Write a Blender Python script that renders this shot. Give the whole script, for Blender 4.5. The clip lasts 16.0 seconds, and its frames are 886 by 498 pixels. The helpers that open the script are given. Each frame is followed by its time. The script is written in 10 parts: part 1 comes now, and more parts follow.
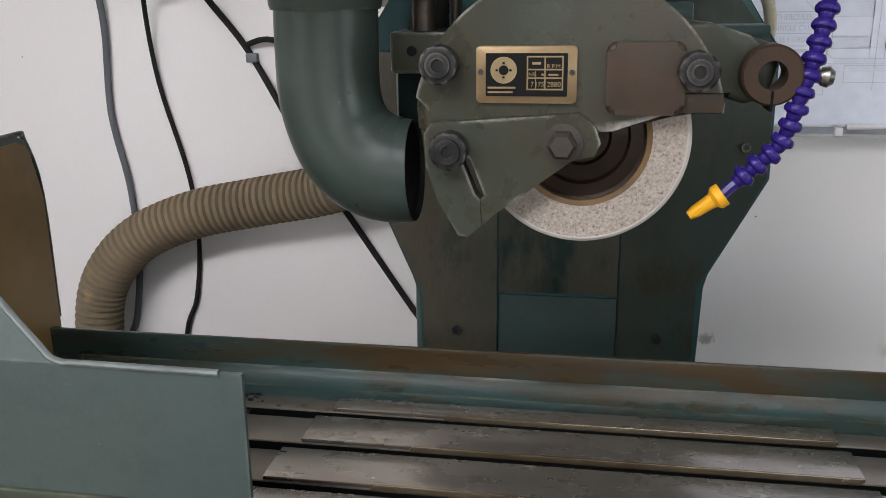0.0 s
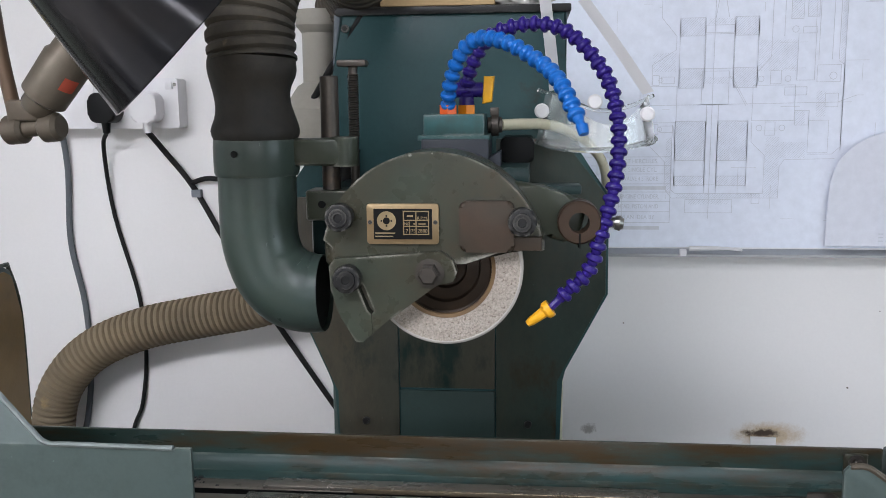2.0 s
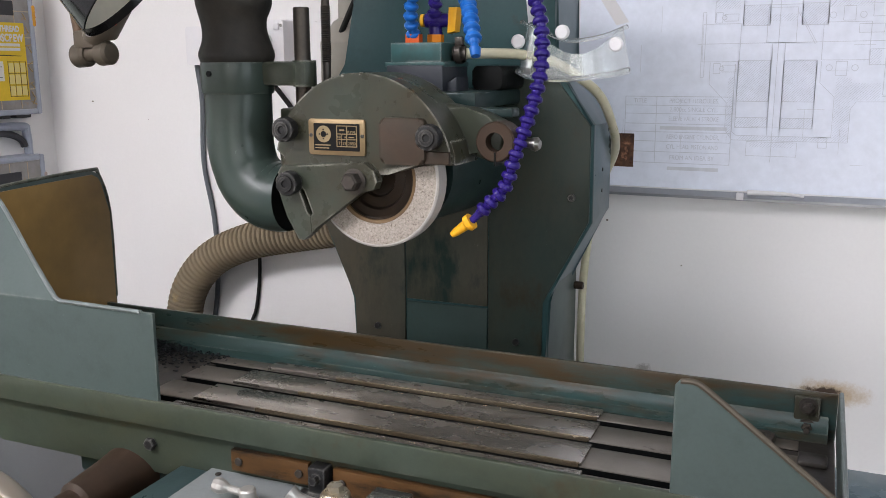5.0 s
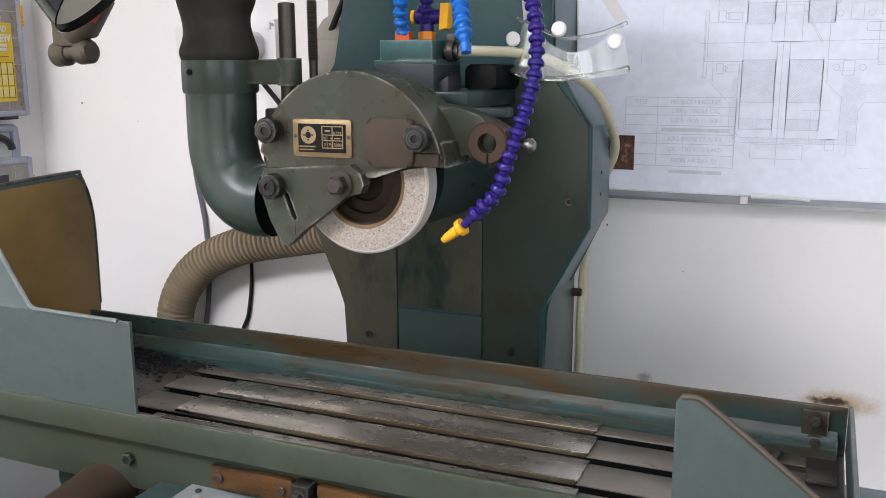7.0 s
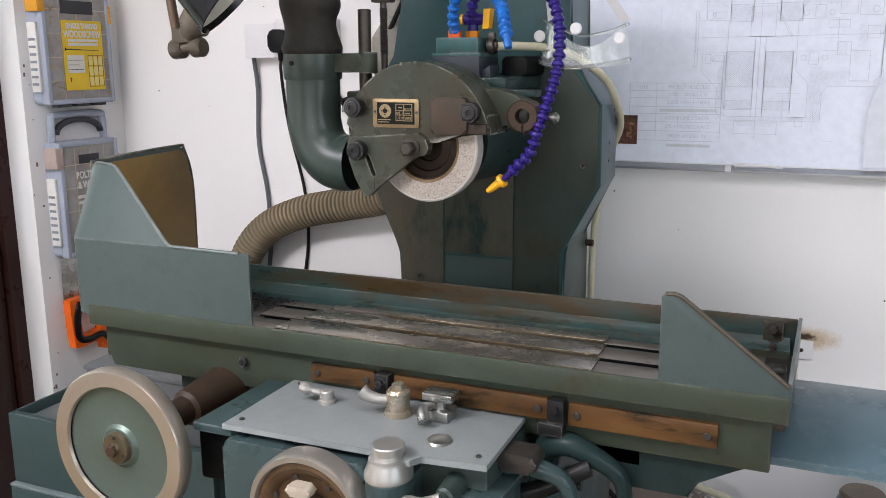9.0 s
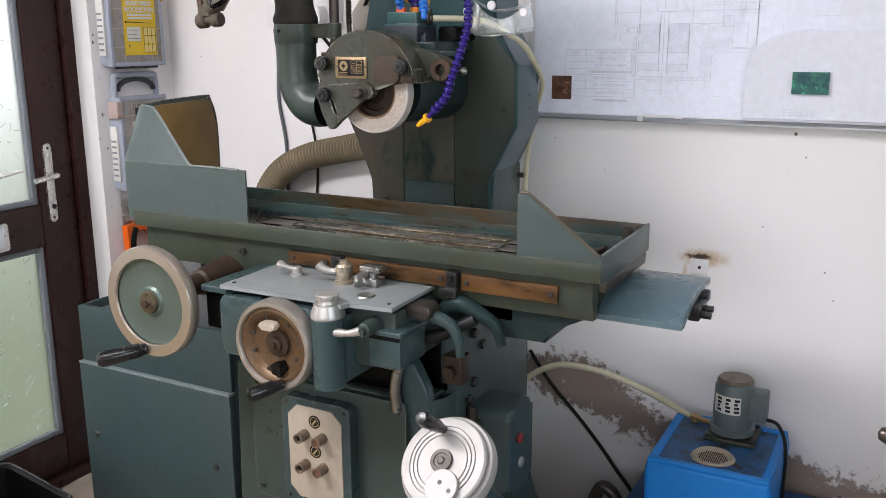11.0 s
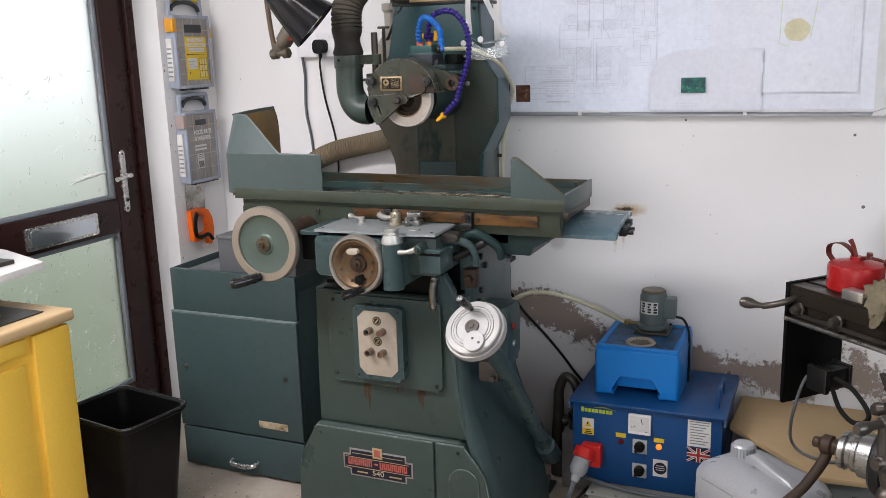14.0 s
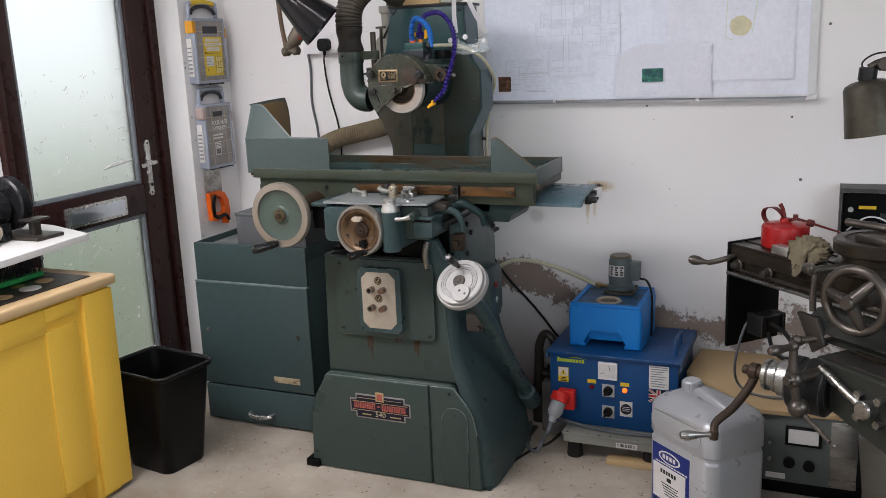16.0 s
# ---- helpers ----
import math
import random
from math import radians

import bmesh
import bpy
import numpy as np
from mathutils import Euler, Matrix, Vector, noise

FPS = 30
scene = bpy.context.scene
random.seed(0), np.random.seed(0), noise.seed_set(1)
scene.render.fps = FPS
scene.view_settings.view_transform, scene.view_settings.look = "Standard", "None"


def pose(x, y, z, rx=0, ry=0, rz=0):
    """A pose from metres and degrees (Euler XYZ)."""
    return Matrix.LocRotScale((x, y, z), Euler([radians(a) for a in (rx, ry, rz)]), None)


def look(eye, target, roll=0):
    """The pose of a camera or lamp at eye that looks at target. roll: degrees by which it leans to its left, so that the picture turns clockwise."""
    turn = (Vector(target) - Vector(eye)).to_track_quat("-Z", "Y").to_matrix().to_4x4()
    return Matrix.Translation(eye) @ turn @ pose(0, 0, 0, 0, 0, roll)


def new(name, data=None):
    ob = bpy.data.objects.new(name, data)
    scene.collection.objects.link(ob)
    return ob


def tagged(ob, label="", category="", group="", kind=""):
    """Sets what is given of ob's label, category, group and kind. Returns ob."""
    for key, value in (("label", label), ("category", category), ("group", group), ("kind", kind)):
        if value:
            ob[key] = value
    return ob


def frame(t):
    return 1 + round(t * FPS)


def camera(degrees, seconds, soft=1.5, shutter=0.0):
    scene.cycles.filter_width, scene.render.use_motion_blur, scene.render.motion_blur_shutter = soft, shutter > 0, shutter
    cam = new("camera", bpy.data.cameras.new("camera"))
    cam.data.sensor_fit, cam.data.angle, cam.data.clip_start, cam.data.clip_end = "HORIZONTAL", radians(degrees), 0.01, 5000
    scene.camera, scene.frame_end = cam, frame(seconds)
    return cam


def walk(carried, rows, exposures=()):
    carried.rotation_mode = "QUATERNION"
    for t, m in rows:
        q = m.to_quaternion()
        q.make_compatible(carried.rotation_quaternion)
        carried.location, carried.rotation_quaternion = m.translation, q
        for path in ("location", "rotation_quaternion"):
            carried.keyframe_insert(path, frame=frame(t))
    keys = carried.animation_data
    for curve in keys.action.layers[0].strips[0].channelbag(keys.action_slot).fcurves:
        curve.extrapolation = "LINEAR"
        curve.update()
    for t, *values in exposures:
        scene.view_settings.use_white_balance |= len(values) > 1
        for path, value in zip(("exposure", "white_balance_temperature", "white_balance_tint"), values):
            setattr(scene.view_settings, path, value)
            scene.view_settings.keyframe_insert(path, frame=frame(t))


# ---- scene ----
cam = camera(52.8, 16.0, soft=0.65)

PATH = [
    (0, (0.046, 0.011, 1.456), (-0.282, 1.904, 0.899), -0.7),
    (0.5, (0.153, -0.015, 1.447), (-0.192, 1.871, 0.879), -0.9),
    (1, (0.172, -0.07, 1.48), (-0.162, 1.845, 1.008), -1.0),
    (1.5, (0.136, -0.161, 1.5), (-0.112, 1.791, 1.141), -0.8),
    (2, (0.124, -0.21, 1.514), (-0.076, 1.754, 1.194), -0.6),
    (2.5, (0.135, -0.235, 1.517), (-0.069, 1.729, 1.199), -0.6),
    (3, (0.184, -0.238, 1.504), (-0.08, 1.718, 1.18), -0.5),
    (3.5, (0.349, -0.224, 1.486), (-0.189, 1.668, 1.121), 0.3),
    (4, (0.475, -0.237, 1.486), (-0.274, 1.574, 1.084), 0.0),
    (4.5, (0.499, -0.233, 1.482), (-0.265, 1.57, 1.075), -0.2),
    (7, (0.493, -0.175, 1.471), (-0.277, 1.627, 1.073), -0.2),
    (7.5, (0.492, -0.179, 1.47), (-0.281, 1.621, 1.064), -0.2),
    (8, (0.493, -0.196, 1.468), (-0.292, 1.597, 1.056), -0.4),
    (8.5, (0.508, -0.295, 1.472), (-0.283, 1.494, 1.055), -0.5),
    (9, (0.568, -0.477, 1.472), (-0.221, 1.313, 1.055), -0.4),
    (9.2, (0.603, -0.529, 1.478), (-0.191, 1.258, 1.057), -0.5),
    (11.3, (1.033, -0.843, 1.453), (0.063, 0.841, 0.982), -0.2),
    (11.5, (1.058, -0.873, 1.452), (0.058, 0.793, 0.978), -0.2),
    (12, (1.064, -1.035, 1.454), (0.102, 0.642, 0.943), -1.4),
    (12.5, (1.1, -1.201, 1.479), (0.147, 0.481, 0.965), -2.0),
    (13, (1.157, -1.298, 1.474), (0.2, 0.381, 0.957), -2.0),
    (13.5, (1.159, -1.498, 1.476), (0.318, 0.258, 1.02), -1.8),
    (14, (1.176, -1.694, 1.489), (0.392, 0.093, 1.053), -1.8),
    (14.5, (1.232, -1.765, 1.491), (0.444, 0.021, 1.054), -1.9),
    (15, (1.264, -1.857, 1.486), (0.473, -0.073, 1.045), -1.9),
    (15.5, (1.288, -1.972, 1.487), (0.518, -0.183, 1.033), -2.3),
    (16, (1.363, -2.074, 1.484), (0.583, -0.286, 1.043), -2.4),
]
walk(cam, [(t, look(eye, target, roll)) for t, eye, target, roll in PATH], exposures=[(0, -0.18, 6500, 8), (0.5, 0.12, 6350, 7), (1, 0.18, 6150, 6), (1.5, 0.05, 6100, 6), (2.5, -0.1, 6200, 7), (3, -0.1, 6300, 8), (3.5, -0.04, 6420, 9), (4.5, 0.05, 6450, 9), (7.5, 0.27, 6430, 9), (9, 0.15, 6430, 9), (11.5, 0.2, 6500, 10), (12.5, 0.22, 6450, 9), (13.5, 0.16, 6480, 9), (14.5, 0.0, 6500, 9), (15.5, -0.05, 6500, 9), (16, -0.22, 6500, 9)])

# ---------------------------------------------------------------- light
world = bpy.data.worlds.new("world")
scene.world = world
world.use_nodes = True
wn = world.node_tree.nodes
sky = wn.new("ShaderNodeTexSky")
sky.sky_type, sky.sun_disc = "NISHITA", False
sky.sun_elevation, sky.sun_rotation = radians(35), radians(200)
world.node_tree.links.new(sky.outputs[0], wn["Background"].inputs[0])
wn["Background"].inputs[1].default_value = 0.1


def area_lamp(name, m, sx, sy, watts, color):
    data = bpy.data.lights.new(name, "AREA")
    data.shape, data.size, data.size_y, data.energy, data.color = "RECTANGLE", sx, sy, watts, color
    ob = new(name, data)
    ob.matrix_world = m
    return ob


# added lamps, none in view: window daylight behind the walker, a smaller fill at the right wall, two ceiling fills
area_lamp("window_daylight", look((1.1, -3.5, 1.75), (0.3, 1.0, 1.2)), 3.2, 1.15, 42, (0.97, 0.94, 1.0))
area_lamp("side_window_daylight", look((3.02, -0.9, 1.6), (0.3, 0.4, 0.9)), 1.5, 1.1, 27, (0.84, 0.92, 1.0))
area_lamp("tube_light_a", pose(0.3, -0.3, 2.50, 0, 0, 0), 1.4, 0.12, 13, (0.99, 0.95, 1.0))
area_lamp("tube_light_b", pose(-0.95, -0.95, 2.50, 0, 0, 0), 1.4, 0.45, 80, (0.99, 0.95, 1.0))
scene.view_settings.exposure = 0.0


# ---------------------------------------------------------------- mesh helpers
def bm_box(bm, x0, x1, y0, y1, z0, z1, bevel=0.0, seg=2):
    vs = [bm.verts.new((x, y, z)) for x in (x0, x1) for y in (y0, y1) for z in (z0, z1)]
    fs = [bm.faces.new([vs[i] for i in q]) for q in ((0, 1, 3, 2), (4, 6, 7, 5), (0, 4, 5, 1), (2, 3, 7, 6), (0, 2, 6, 4), (1, 5, 7, 3))]
    if bevel:
        es = list({e for f in fs for e in f.edges})
        bmesh.ops.bevel(bm, geom=es, offset=bevel, segments=seg, affect="EDGES", profile=0.5)
    return vs


def frame_of(d):
    d = Vector(d).normalized()
    a = Vector((0, 0, 1)) if abs(d.z) < 0.9 else Vector((1, 0, 0))
    u = a.cross(d).normalized()
    return d, u, d.cross(u)


def bm_lathe(bm, profile, origin, axis, seg=32, arc=(0.0, 360.0)):
    """profile: (radius, distance along the axis), turned round the axis."""
    d, u, v = frame_of(axis)
    o = Vector(origin)
    full = abs(arc[1] - arc[0]) >= 359.9
    n = seg if full else seg + 1
    rings = []
    for r, h in profile:
        if r < 1e-6:
            rings.append([bm.verts.new(o + d * h)])
            continue
        ring = []
        for i in range(n):
            a = radians(arc[0] + (arc[1] - arc[0]) * i / seg)
            ring.append(bm.verts.new(o + d * h + (u * math.cos(a) + v * math.sin(a)) * r))
        rings.append(ring)
    for a, b in zip(rings, rings[1:]):
        for i in range(seg):
            j = (i + 1) % n
            if len(a) == 1 and len(b) == 1:
                continue
            if len(a) == 1:
                bm.faces.new((a[0], b[i], b[j]))
            elif len(b) == 1:
                bm.faces.new((a[i], b[0], a[j]))
            else:
                bm.faces.new((a[i], b[i], b[j], a[j]))


def bm_cyl(bm, p0, p1, r0, r1=None, seg=24, bevel=0.0):
    p0, p1 = Vector(p0), Vector(p1)
    r1 = r0 if r1 is None else r1
    length = (p1 - p0).length
    if bevel:
        prof = [(0, 0), (r0 - bevel, 0), (r0, bevel), (r1, length - bevel), (r1 - bevel, length), (0, length)]
    else:
        prof = [(0, 0), (r0, 0), (r1, length), (0, length)]
    bm_lathe(bm, prof, p0, p1 - p0, seg)


def smooth_path(pts, steps=8):
    pts = [Vector(p) for p in pts]
    out = []
    ext = [pts[0] * 2 - pts[1]] + pts + [pts[-1] * 2 - pts[-2]]
    for i in range(1, len(ext) - 2):
        a, b, c, d = ext[i - 1 : i + 3]
        for k in range(steps):
            t = k / steps
            out.append(0.5 * ((2 * b) + (c - a) * t + (2 * a - 5 * b + 4 * c - d) * t * t + (3 * b - a - 3 * c + d) * t ** 3))
    out.append(pts[-1])
    return out


def bm_tube(bm, pts, r, seg=10, steps=8, caps=True):
    """A tube along a smooth line; r is a radius or a function of the way along (0 to 1)."""
    path = smooth_path(pts, steps) if steps else [Vector(p) for p in pts]
    n = len(path)
    d, u, v = frame_of(path[1] - path[0])
    rings = []
    for i, p in enumerate(path):
        t = (path[min(i + 1, n - 1)] - path[max(i - 1, 0)]).normalized()
        u = (u - t * u.dot(t)).normalized()
        v = t.cross(u)
        rr = r(i / (n - 1)) if callable(r) else r
        rings.append([bm.verts.new(p + (u * math.cos(2 * math.pi * k / seg) + v * math.sin(2 * math.pi * k / seg)) * rr) for k in range(seg)])
    for a, b in zip(rings, rings[1:]):
        for k in range(seg):
            bm.faces.new((a[k], a[(k + 1) % seg], b[(k + 1) % seg], b[k]))
    if caps:
        bm.faces.new(rings[0][::-1])
        bm.faces.new(rings[-1])


def bm_prism(bm, poly, axis, a, b, bevel=0.0, seg=2):
    """A polygon of the two other coordinates, drawn out along an axis from a to b."""
    def put(p, w):
        return {"x": (w, p[0], p[1]), "y": (p[0], w, p[1]), "z": (p[0], p[1], w)}[axis]

    lo = [bm.verts.new(put(p, a)) for p in poly]
    hi = [bm.verts.new(put(p, b)) for p in poly]
    fs = [bm.faces.new(lo), bm.faces.new(hi[::-1])]
    n = len(poly)
    for i in range(n):
        fs.append(bm.faces.new((lo[i], hi[i], hi[(i + 1) % n], lo[(i + 1) % n])))
    if bevel:
        es = [e for f in fs[:2] for e in f.edges]
        bmesh.ops.bevel(bm, geom=list(set(es)), offset=bevel, segments=seg, affect="EDGES", profile=0.5)
    return fs


def rounded(x0, x1, z0, z1, r, n=5):
    """A rectangle's outline with round corners."""
    out = []
    for cx, cz, a0 in ((x1 - r, z1 - r, 0), (x0 + r, z1 - r, 90), (x0 + r, z0 + r, 180), (x1 - r, z0 + r, 270)):
        for i in range(n + 1):
            a = radians(a0 + 90 * i / n)
            out.append((cx + r * math.cos(a), cz + r * math.sin(a)))
    return out


def arc_pts(cx, cz, r, a0, a1, n=24):
    return [(cx + r * math.cos(radians(a0 + (a1 - a0) * i / n)), cz + r * math.sin(radians(a0 + (a1 - a0) * i / n))) for i in range(n + 1)]


def link_mesh(name, bm, material, crease=32):
    bmesh.ops.recalc_face_normals(bm, faces=bm.faces[:])
    me = bpy.data.meshes.new(name)
    bm.to_mesh(me)
    bm.free()
    me.materials.append(material)
    me.polygons.foreach_set("use_smooth", [True] * len(me.polygons))
    me.set_sharp_from_angle(angle=radians(crease))
    return new(name, me)


def part(name, bm, material, parent=None, label="", crease=32):
    """One mesh object, under a thing or a part."""
    ob = link_mesh(name, bm, material, crease)
    if parent is not None:
        ob.parent = parent
        ob.matrix_parent_inverse = parent_world(parent).inverted()
    if label:
        tagged(ob, label)
    return ob


def parent_world(ob):
    m = ob.matrix_basis.copy()
    if ob.parent is not None:
        m = parent_world(ob.parent) @ ob.matrix_parent_inverse @ m
    return m


def thing(name, at, label, category, group=""):
    ob = new(name)
    ob.empty_display_size = 0.05
    ob.location = at
    return tagged(ob, label, category, group)


def setting(name, bm, material, label="", crease=32, category=""):
    return tagged(link_mesh(name, bm, material, crease), label, category, kind="structure")


def B():
    return bmesh.new()


def box_part(name, dims, material, parent, bevel=0.002, label=""):
    bm = B()
    bm_box(bm, *dims, bevel=bevel)
    return part(name, bm, material, parent, label)


def cyl_part(name, p0, p1, r, material, parent, r1=None, seg=24, bevel=0.0, label=""):
    bm = B()
    bm_cyl(bm, p0, p1, r, r1, seg, bevel)
    return part(name, bm, material, parent, label)


def text_part(name, words, m, size, material, parent, align="CENTER", squash=1.0, bold=0.0):
    """Raised lettering in the built-in font, turned into a mesh."""
    cu = bpy.data.curves.new(name, "FONT")
    cu.body, cu.size, cu.extrude, cu.align_x, cu.align_y, cu.offset = words, size, 0.0003, align, "CENTER", bold
    tmp = bpy.data.objects.new(name, cu)
    scene.collection.objects.link(tmp)
    me = bpy.data.meshes.new_from_object(tmp.evaluated_get(bpy.context.evaluated_depsgraph_get()))
    bpy.data.objects.remove(tmp)
    me.transform(m @ Matrix.Diagonal((squash, 1, 1, 1)))
    me.materials.clear()
    me.materials.append(material)
    ob = new(name, me)
    ob.parent = parent
    ob.matrix_parent_inverse = parent_world(parent).inverted()
    return ob


# ---------------------------------------------------------------- materials
def mat(name, base, rough=0.5, metal=0.0, other=None, scale=6.0, mix=0.5, bump=0.1, grain=120.0, spots=None, spot_at=0.62,
        spot_scale=9.0, coat=0.0, rough_var=0.15, worn=None, worn_at=0.56, alpha=1.0, stretch=(1, 1, 1), spec=0.25, speckle=0.5, dirt=0.0):
    """A painted, cast or worked surface: two tones in clouds, fine grain in the relief, odd stains, and wear on edges."""
    m = bpy.data.materials.new(name)
    m.use_nodes = True
    nt = m.node_tree
    n, l = nt.nodes, nt.links
    bsdf = n["Principled BSDF"]
    tc = n.new("ShaderNodeTexCoord")
    mp = n.new("ShaderNodeMapping")
    mp.inputs["Scale"].default_value = stretch
    l.new(tc.outputs["Object"], mp.inputs[0])

    def noise_node(sc, detail=6.0, rg=0.6):
        q = n.new("ShaderNodeTexNoise")
        q.inputs["Scale"].default_value, q.inputs["Detail"].default_value, q.inputs["Roughness"].default_value = sc, detail, rg
        l.new(mp.outputs[0], q.inputs["Vector"])
        return q.outputs["Fac"]

    def ramp(src, lo, hi):
        q = n.new("ShaderNodeMapRange")
        q.inputs["From Min"].default_value, q.inputs["From Max"].default_value = lo, hi
        l.new(src, q.inputs["Value"])
        return q.outputs[0]

    def blend(fac, a, b):
        q = n.new("ShaderNodeMix")
        q.data_type = "RGBA"
        for sock, val in ((q.inputs[0], fac), (q.inputs[6], a), (q.inputs[7], b)):
            if isinstance(val, bpy.types.NodeSocket):
                l.new(val, sock)
            else:
                sock.default_value = val if isinstance(val, float) else (*val, 1)
        return q.outputs[2]

    other = other or tuple(c * 0.72 for c in base)
    cloud = ramp(noise_node(scale), 0.35, 0.68)
    col = blend(cloud, base, tuple(b * (1 - mix) + o * mix for b, o in zip(base, other)))
    fine = noise_node(grain, 3.0)
    col = blend(ramp(fine, 0.3, 0.75), col, blend(speckle, col, tuple(c * 0.8 for c in base)))
    if spots:
        col = blend(ramp(noise_node(spot_scale, 8.0, 0.68), spot_at, spot_at + 0.1), col, spots)
    if dirt:
        grimy, chips = n.new("ShaderNodeMath"), n.new("ShaderNodeMath")
        for q, src, k in ((grimy, ramp(noise_node(27.0, 9.0, 0.76), 0.5, 0.72), dirt), (chips, ramp(noise_node(105.0, 4.0, 0.7), 0.7, 0.74), dirt * 0.8)):
            q.operation = "MULTIPLY"
            l.new(src, q.inputs[0])
            q.inputs[1].default_value = k
        col = blend(grimy.outputs[0], col, tuple(c * 0.42 for c in base))
        col = blend(chips.outputs[0], col, tuple(min(0.4, c * 3.0 + 0.03) for c in base))
    if worn:
        geo, bev, dot = n.new("ShaderNodeNewGeometry"), n.new("ShaderNodeBevel"), n.new("ShaderNodeVectorMath")
        bev.samples, dot.operation = 4, "DOT_PRODUCT"
        bev.inputs["Radius"].default_value = 0.0045
        l.new(bev.outputs[0], dot.inputs[0])
        l.new(geo.outputs["Normal"], dot.inputs[1])
        mul = n.new("ShaderNodeMath")
        mul.operation = "MULTIPLY"
        l.new(ramp(dot.outputs["Value"], 0.985, 0.86), mul.inputs[0])
        l.new(ramp(noise_node(24.0, 5.0), 0.44, 0.68), mul.inputs[1])
        col = blend(mul.outputs[0], col, worn)
    l.new(col, bsdf.inputs["Base Color"])
    bsdf.inputs["Metallic"].default_value = metal
    rr = n.new("ShaderNodeMapRange")
    rr.inputs["To Min"].default_value, rr.inputs["To Max"].default_value = max(rough - rough_var, 0.03), min(rough + rough_var, 1.0)
    l.new(noise_node(scale * 3.1), rr.inputs["Value"])
    l.new(rr.outputs[0], bsdf.inputs["Roughness"])
    bsdf.inputs["Specular IOR Level"].default_value = spec
    bsdf.inputs["Coat Weight"].default_value = coat
    bsdf.inputs["Coat Roughness"].default_value = 0.2
    if bump:
        bp = n.new("ShaderNodeBump")
        bp.inputs["Strength"].default_value, bp.inputs["Distance"].default_value = bump, 0.002
        l.new(fine, bp.inputs["Height"])
        l.new(bp.outputs[0], bsdf.inputs["Normal"])
    if alpha < 1:
        bsdf.inputs["Alpha"].default_value = alpha
    return m


def glow(name, color, strength):
    m = bpy.data.materials.new(name)
    m.use_nodes = True
    b = m.node_tree.nodes["Principled BSDF"]
    b.inputs["Base Color"].default_value = (*color, 1)
    b.inputs["Emission Color"].default_value, b.inputs["Emission Strength"].default_value = (*color, 1), strength
    return m


def glass(name, color, rough, ior=1.45, transmission=1.0):
    m = bpy.data.materials.new(name)
    m.use_nodes = True
    b = m.node_tree.nodes["Principled BSDF"]
    b.inputs["Base Color"].default_value = (*color, 1)
    b.inputs["Roughness"].default_value, b.inputs["IOR"].default_value = rough, ior
    b.inputs["Transmission Weight"].default_value = transmission
    return m


GREEN = mat("machine_green_paint", (0.042, 0.062, 0.055), 0.32, other=(0.038, 0.051, 0.043), scale=2.0, grain=260, bump=0.05, spots=(0.05, 0.046, 0.03), spot_at=0.68, spot_scale=6, worn=(0.22, 0.24, 0.22), dirt=0.35)
GREEN_DARK = mat("machine_dark_green_paint", (0.018, 0.034, 0.033), 0.33, other=(0.022, 0.027, 0.021), scale=3.0, grain=220, bump=0.06, spots=(0.034, 0.026, 0.014), spot_at=0.62, worn=(0.05, 0.06, 0.055), spec=0.16, dirt=0.5)
GREEN_OILY = mat("oily_green_paint", (0.036, 0.046, 0.033), 0.32, other=(0.034, 0.029, 0.019), scale=5.0, mix=0.9, grain=200, bump=0.08, spots=(0.020, 0.014, 0.008), spot_at=0.60, spot_scale=16, worn=(0.34, 0.33, 0.28), spec=0.22, dirt=0.5)
GREEN_TRAY = mat("tray_green_paint", (0.062, 0.085, 0.081), 0.34, other=(0.05, 0.066, 0.057), scale=2.6, grain=240, bump=0.04, spots=(0.062, 0.062, 0.036), spot_at=0.60, spot_scale=3.0, worn=(0.14, 0.16, 0.14), dirt=0.35)
BROWN_OIL = mat("oil_stained_paint", (0.125, 0.06, 0.02), 0.33, other=(0.035, 0.02, 0.009), scale=13, mix=0.95, grain=90, bump=0.15, spots=(0.012, 0.009, 0.006), spot_at=0.54, spot_scale=18, stretch=(0.5, 1, 1.6), spec=0.2)
STEEL = mat("ground_steel", (0.42, 0.42, 0.40), 0.3, metal=0.92, other=(0.16, 0.145, 0.12), scale=9, mix=0.95, grain=300, bump=0.05, spots=(0.07, 0.055, 0.04), spot_at=0.58, spot_scale=14, rough_var=0.16, stretch=(0.22, 1.6, 2))
STEEL_DARK = mat("dark_steel", (0.06, 0.055, 0.05), 0.42, metal=0.6, other=(0.1, 0.08, 0.06), scale=12, grain=200, bump=0.1, spots=(0.13, 0.1, 0.075), spot_at=0.6)
BLACK_STEEL = mat("blackened_steel", (0.018, 0.018, 0.018), 0.4, metal=0.3, scale=20, grain=160, bump=0.1, worn=(0.25, 0.24, 0.22))
ALU = mat("machined_aluminium", (0.54, 0.53, 0.5), 0.4, metal=0.85, other=(0.4, 0.39, 0.36), scale=14, grain=350, bump=0.03, rough_var=0.1)
CHROME = mat("chrome", (0.66, 0.65, 0.63), 0.27, metal=0.9, scale=20, grain=300, bump=0.01, rough_var=0.06)
SATIN = mat("satin_nickel", (0.43, 0.415, 0.385), 0.38, metal=0.6, other=(0.33, 0.31, 0.275), scale=20, bump=0, speckle=0.1, rough_var=0.06)
BRASS = mat("brass", (0.45, 0.33, 0.16), 0.36, metal=0.85, other=(0.25, 0.17, 0.08), scale=14, mix=0.8, grain=200, bump=0.08)
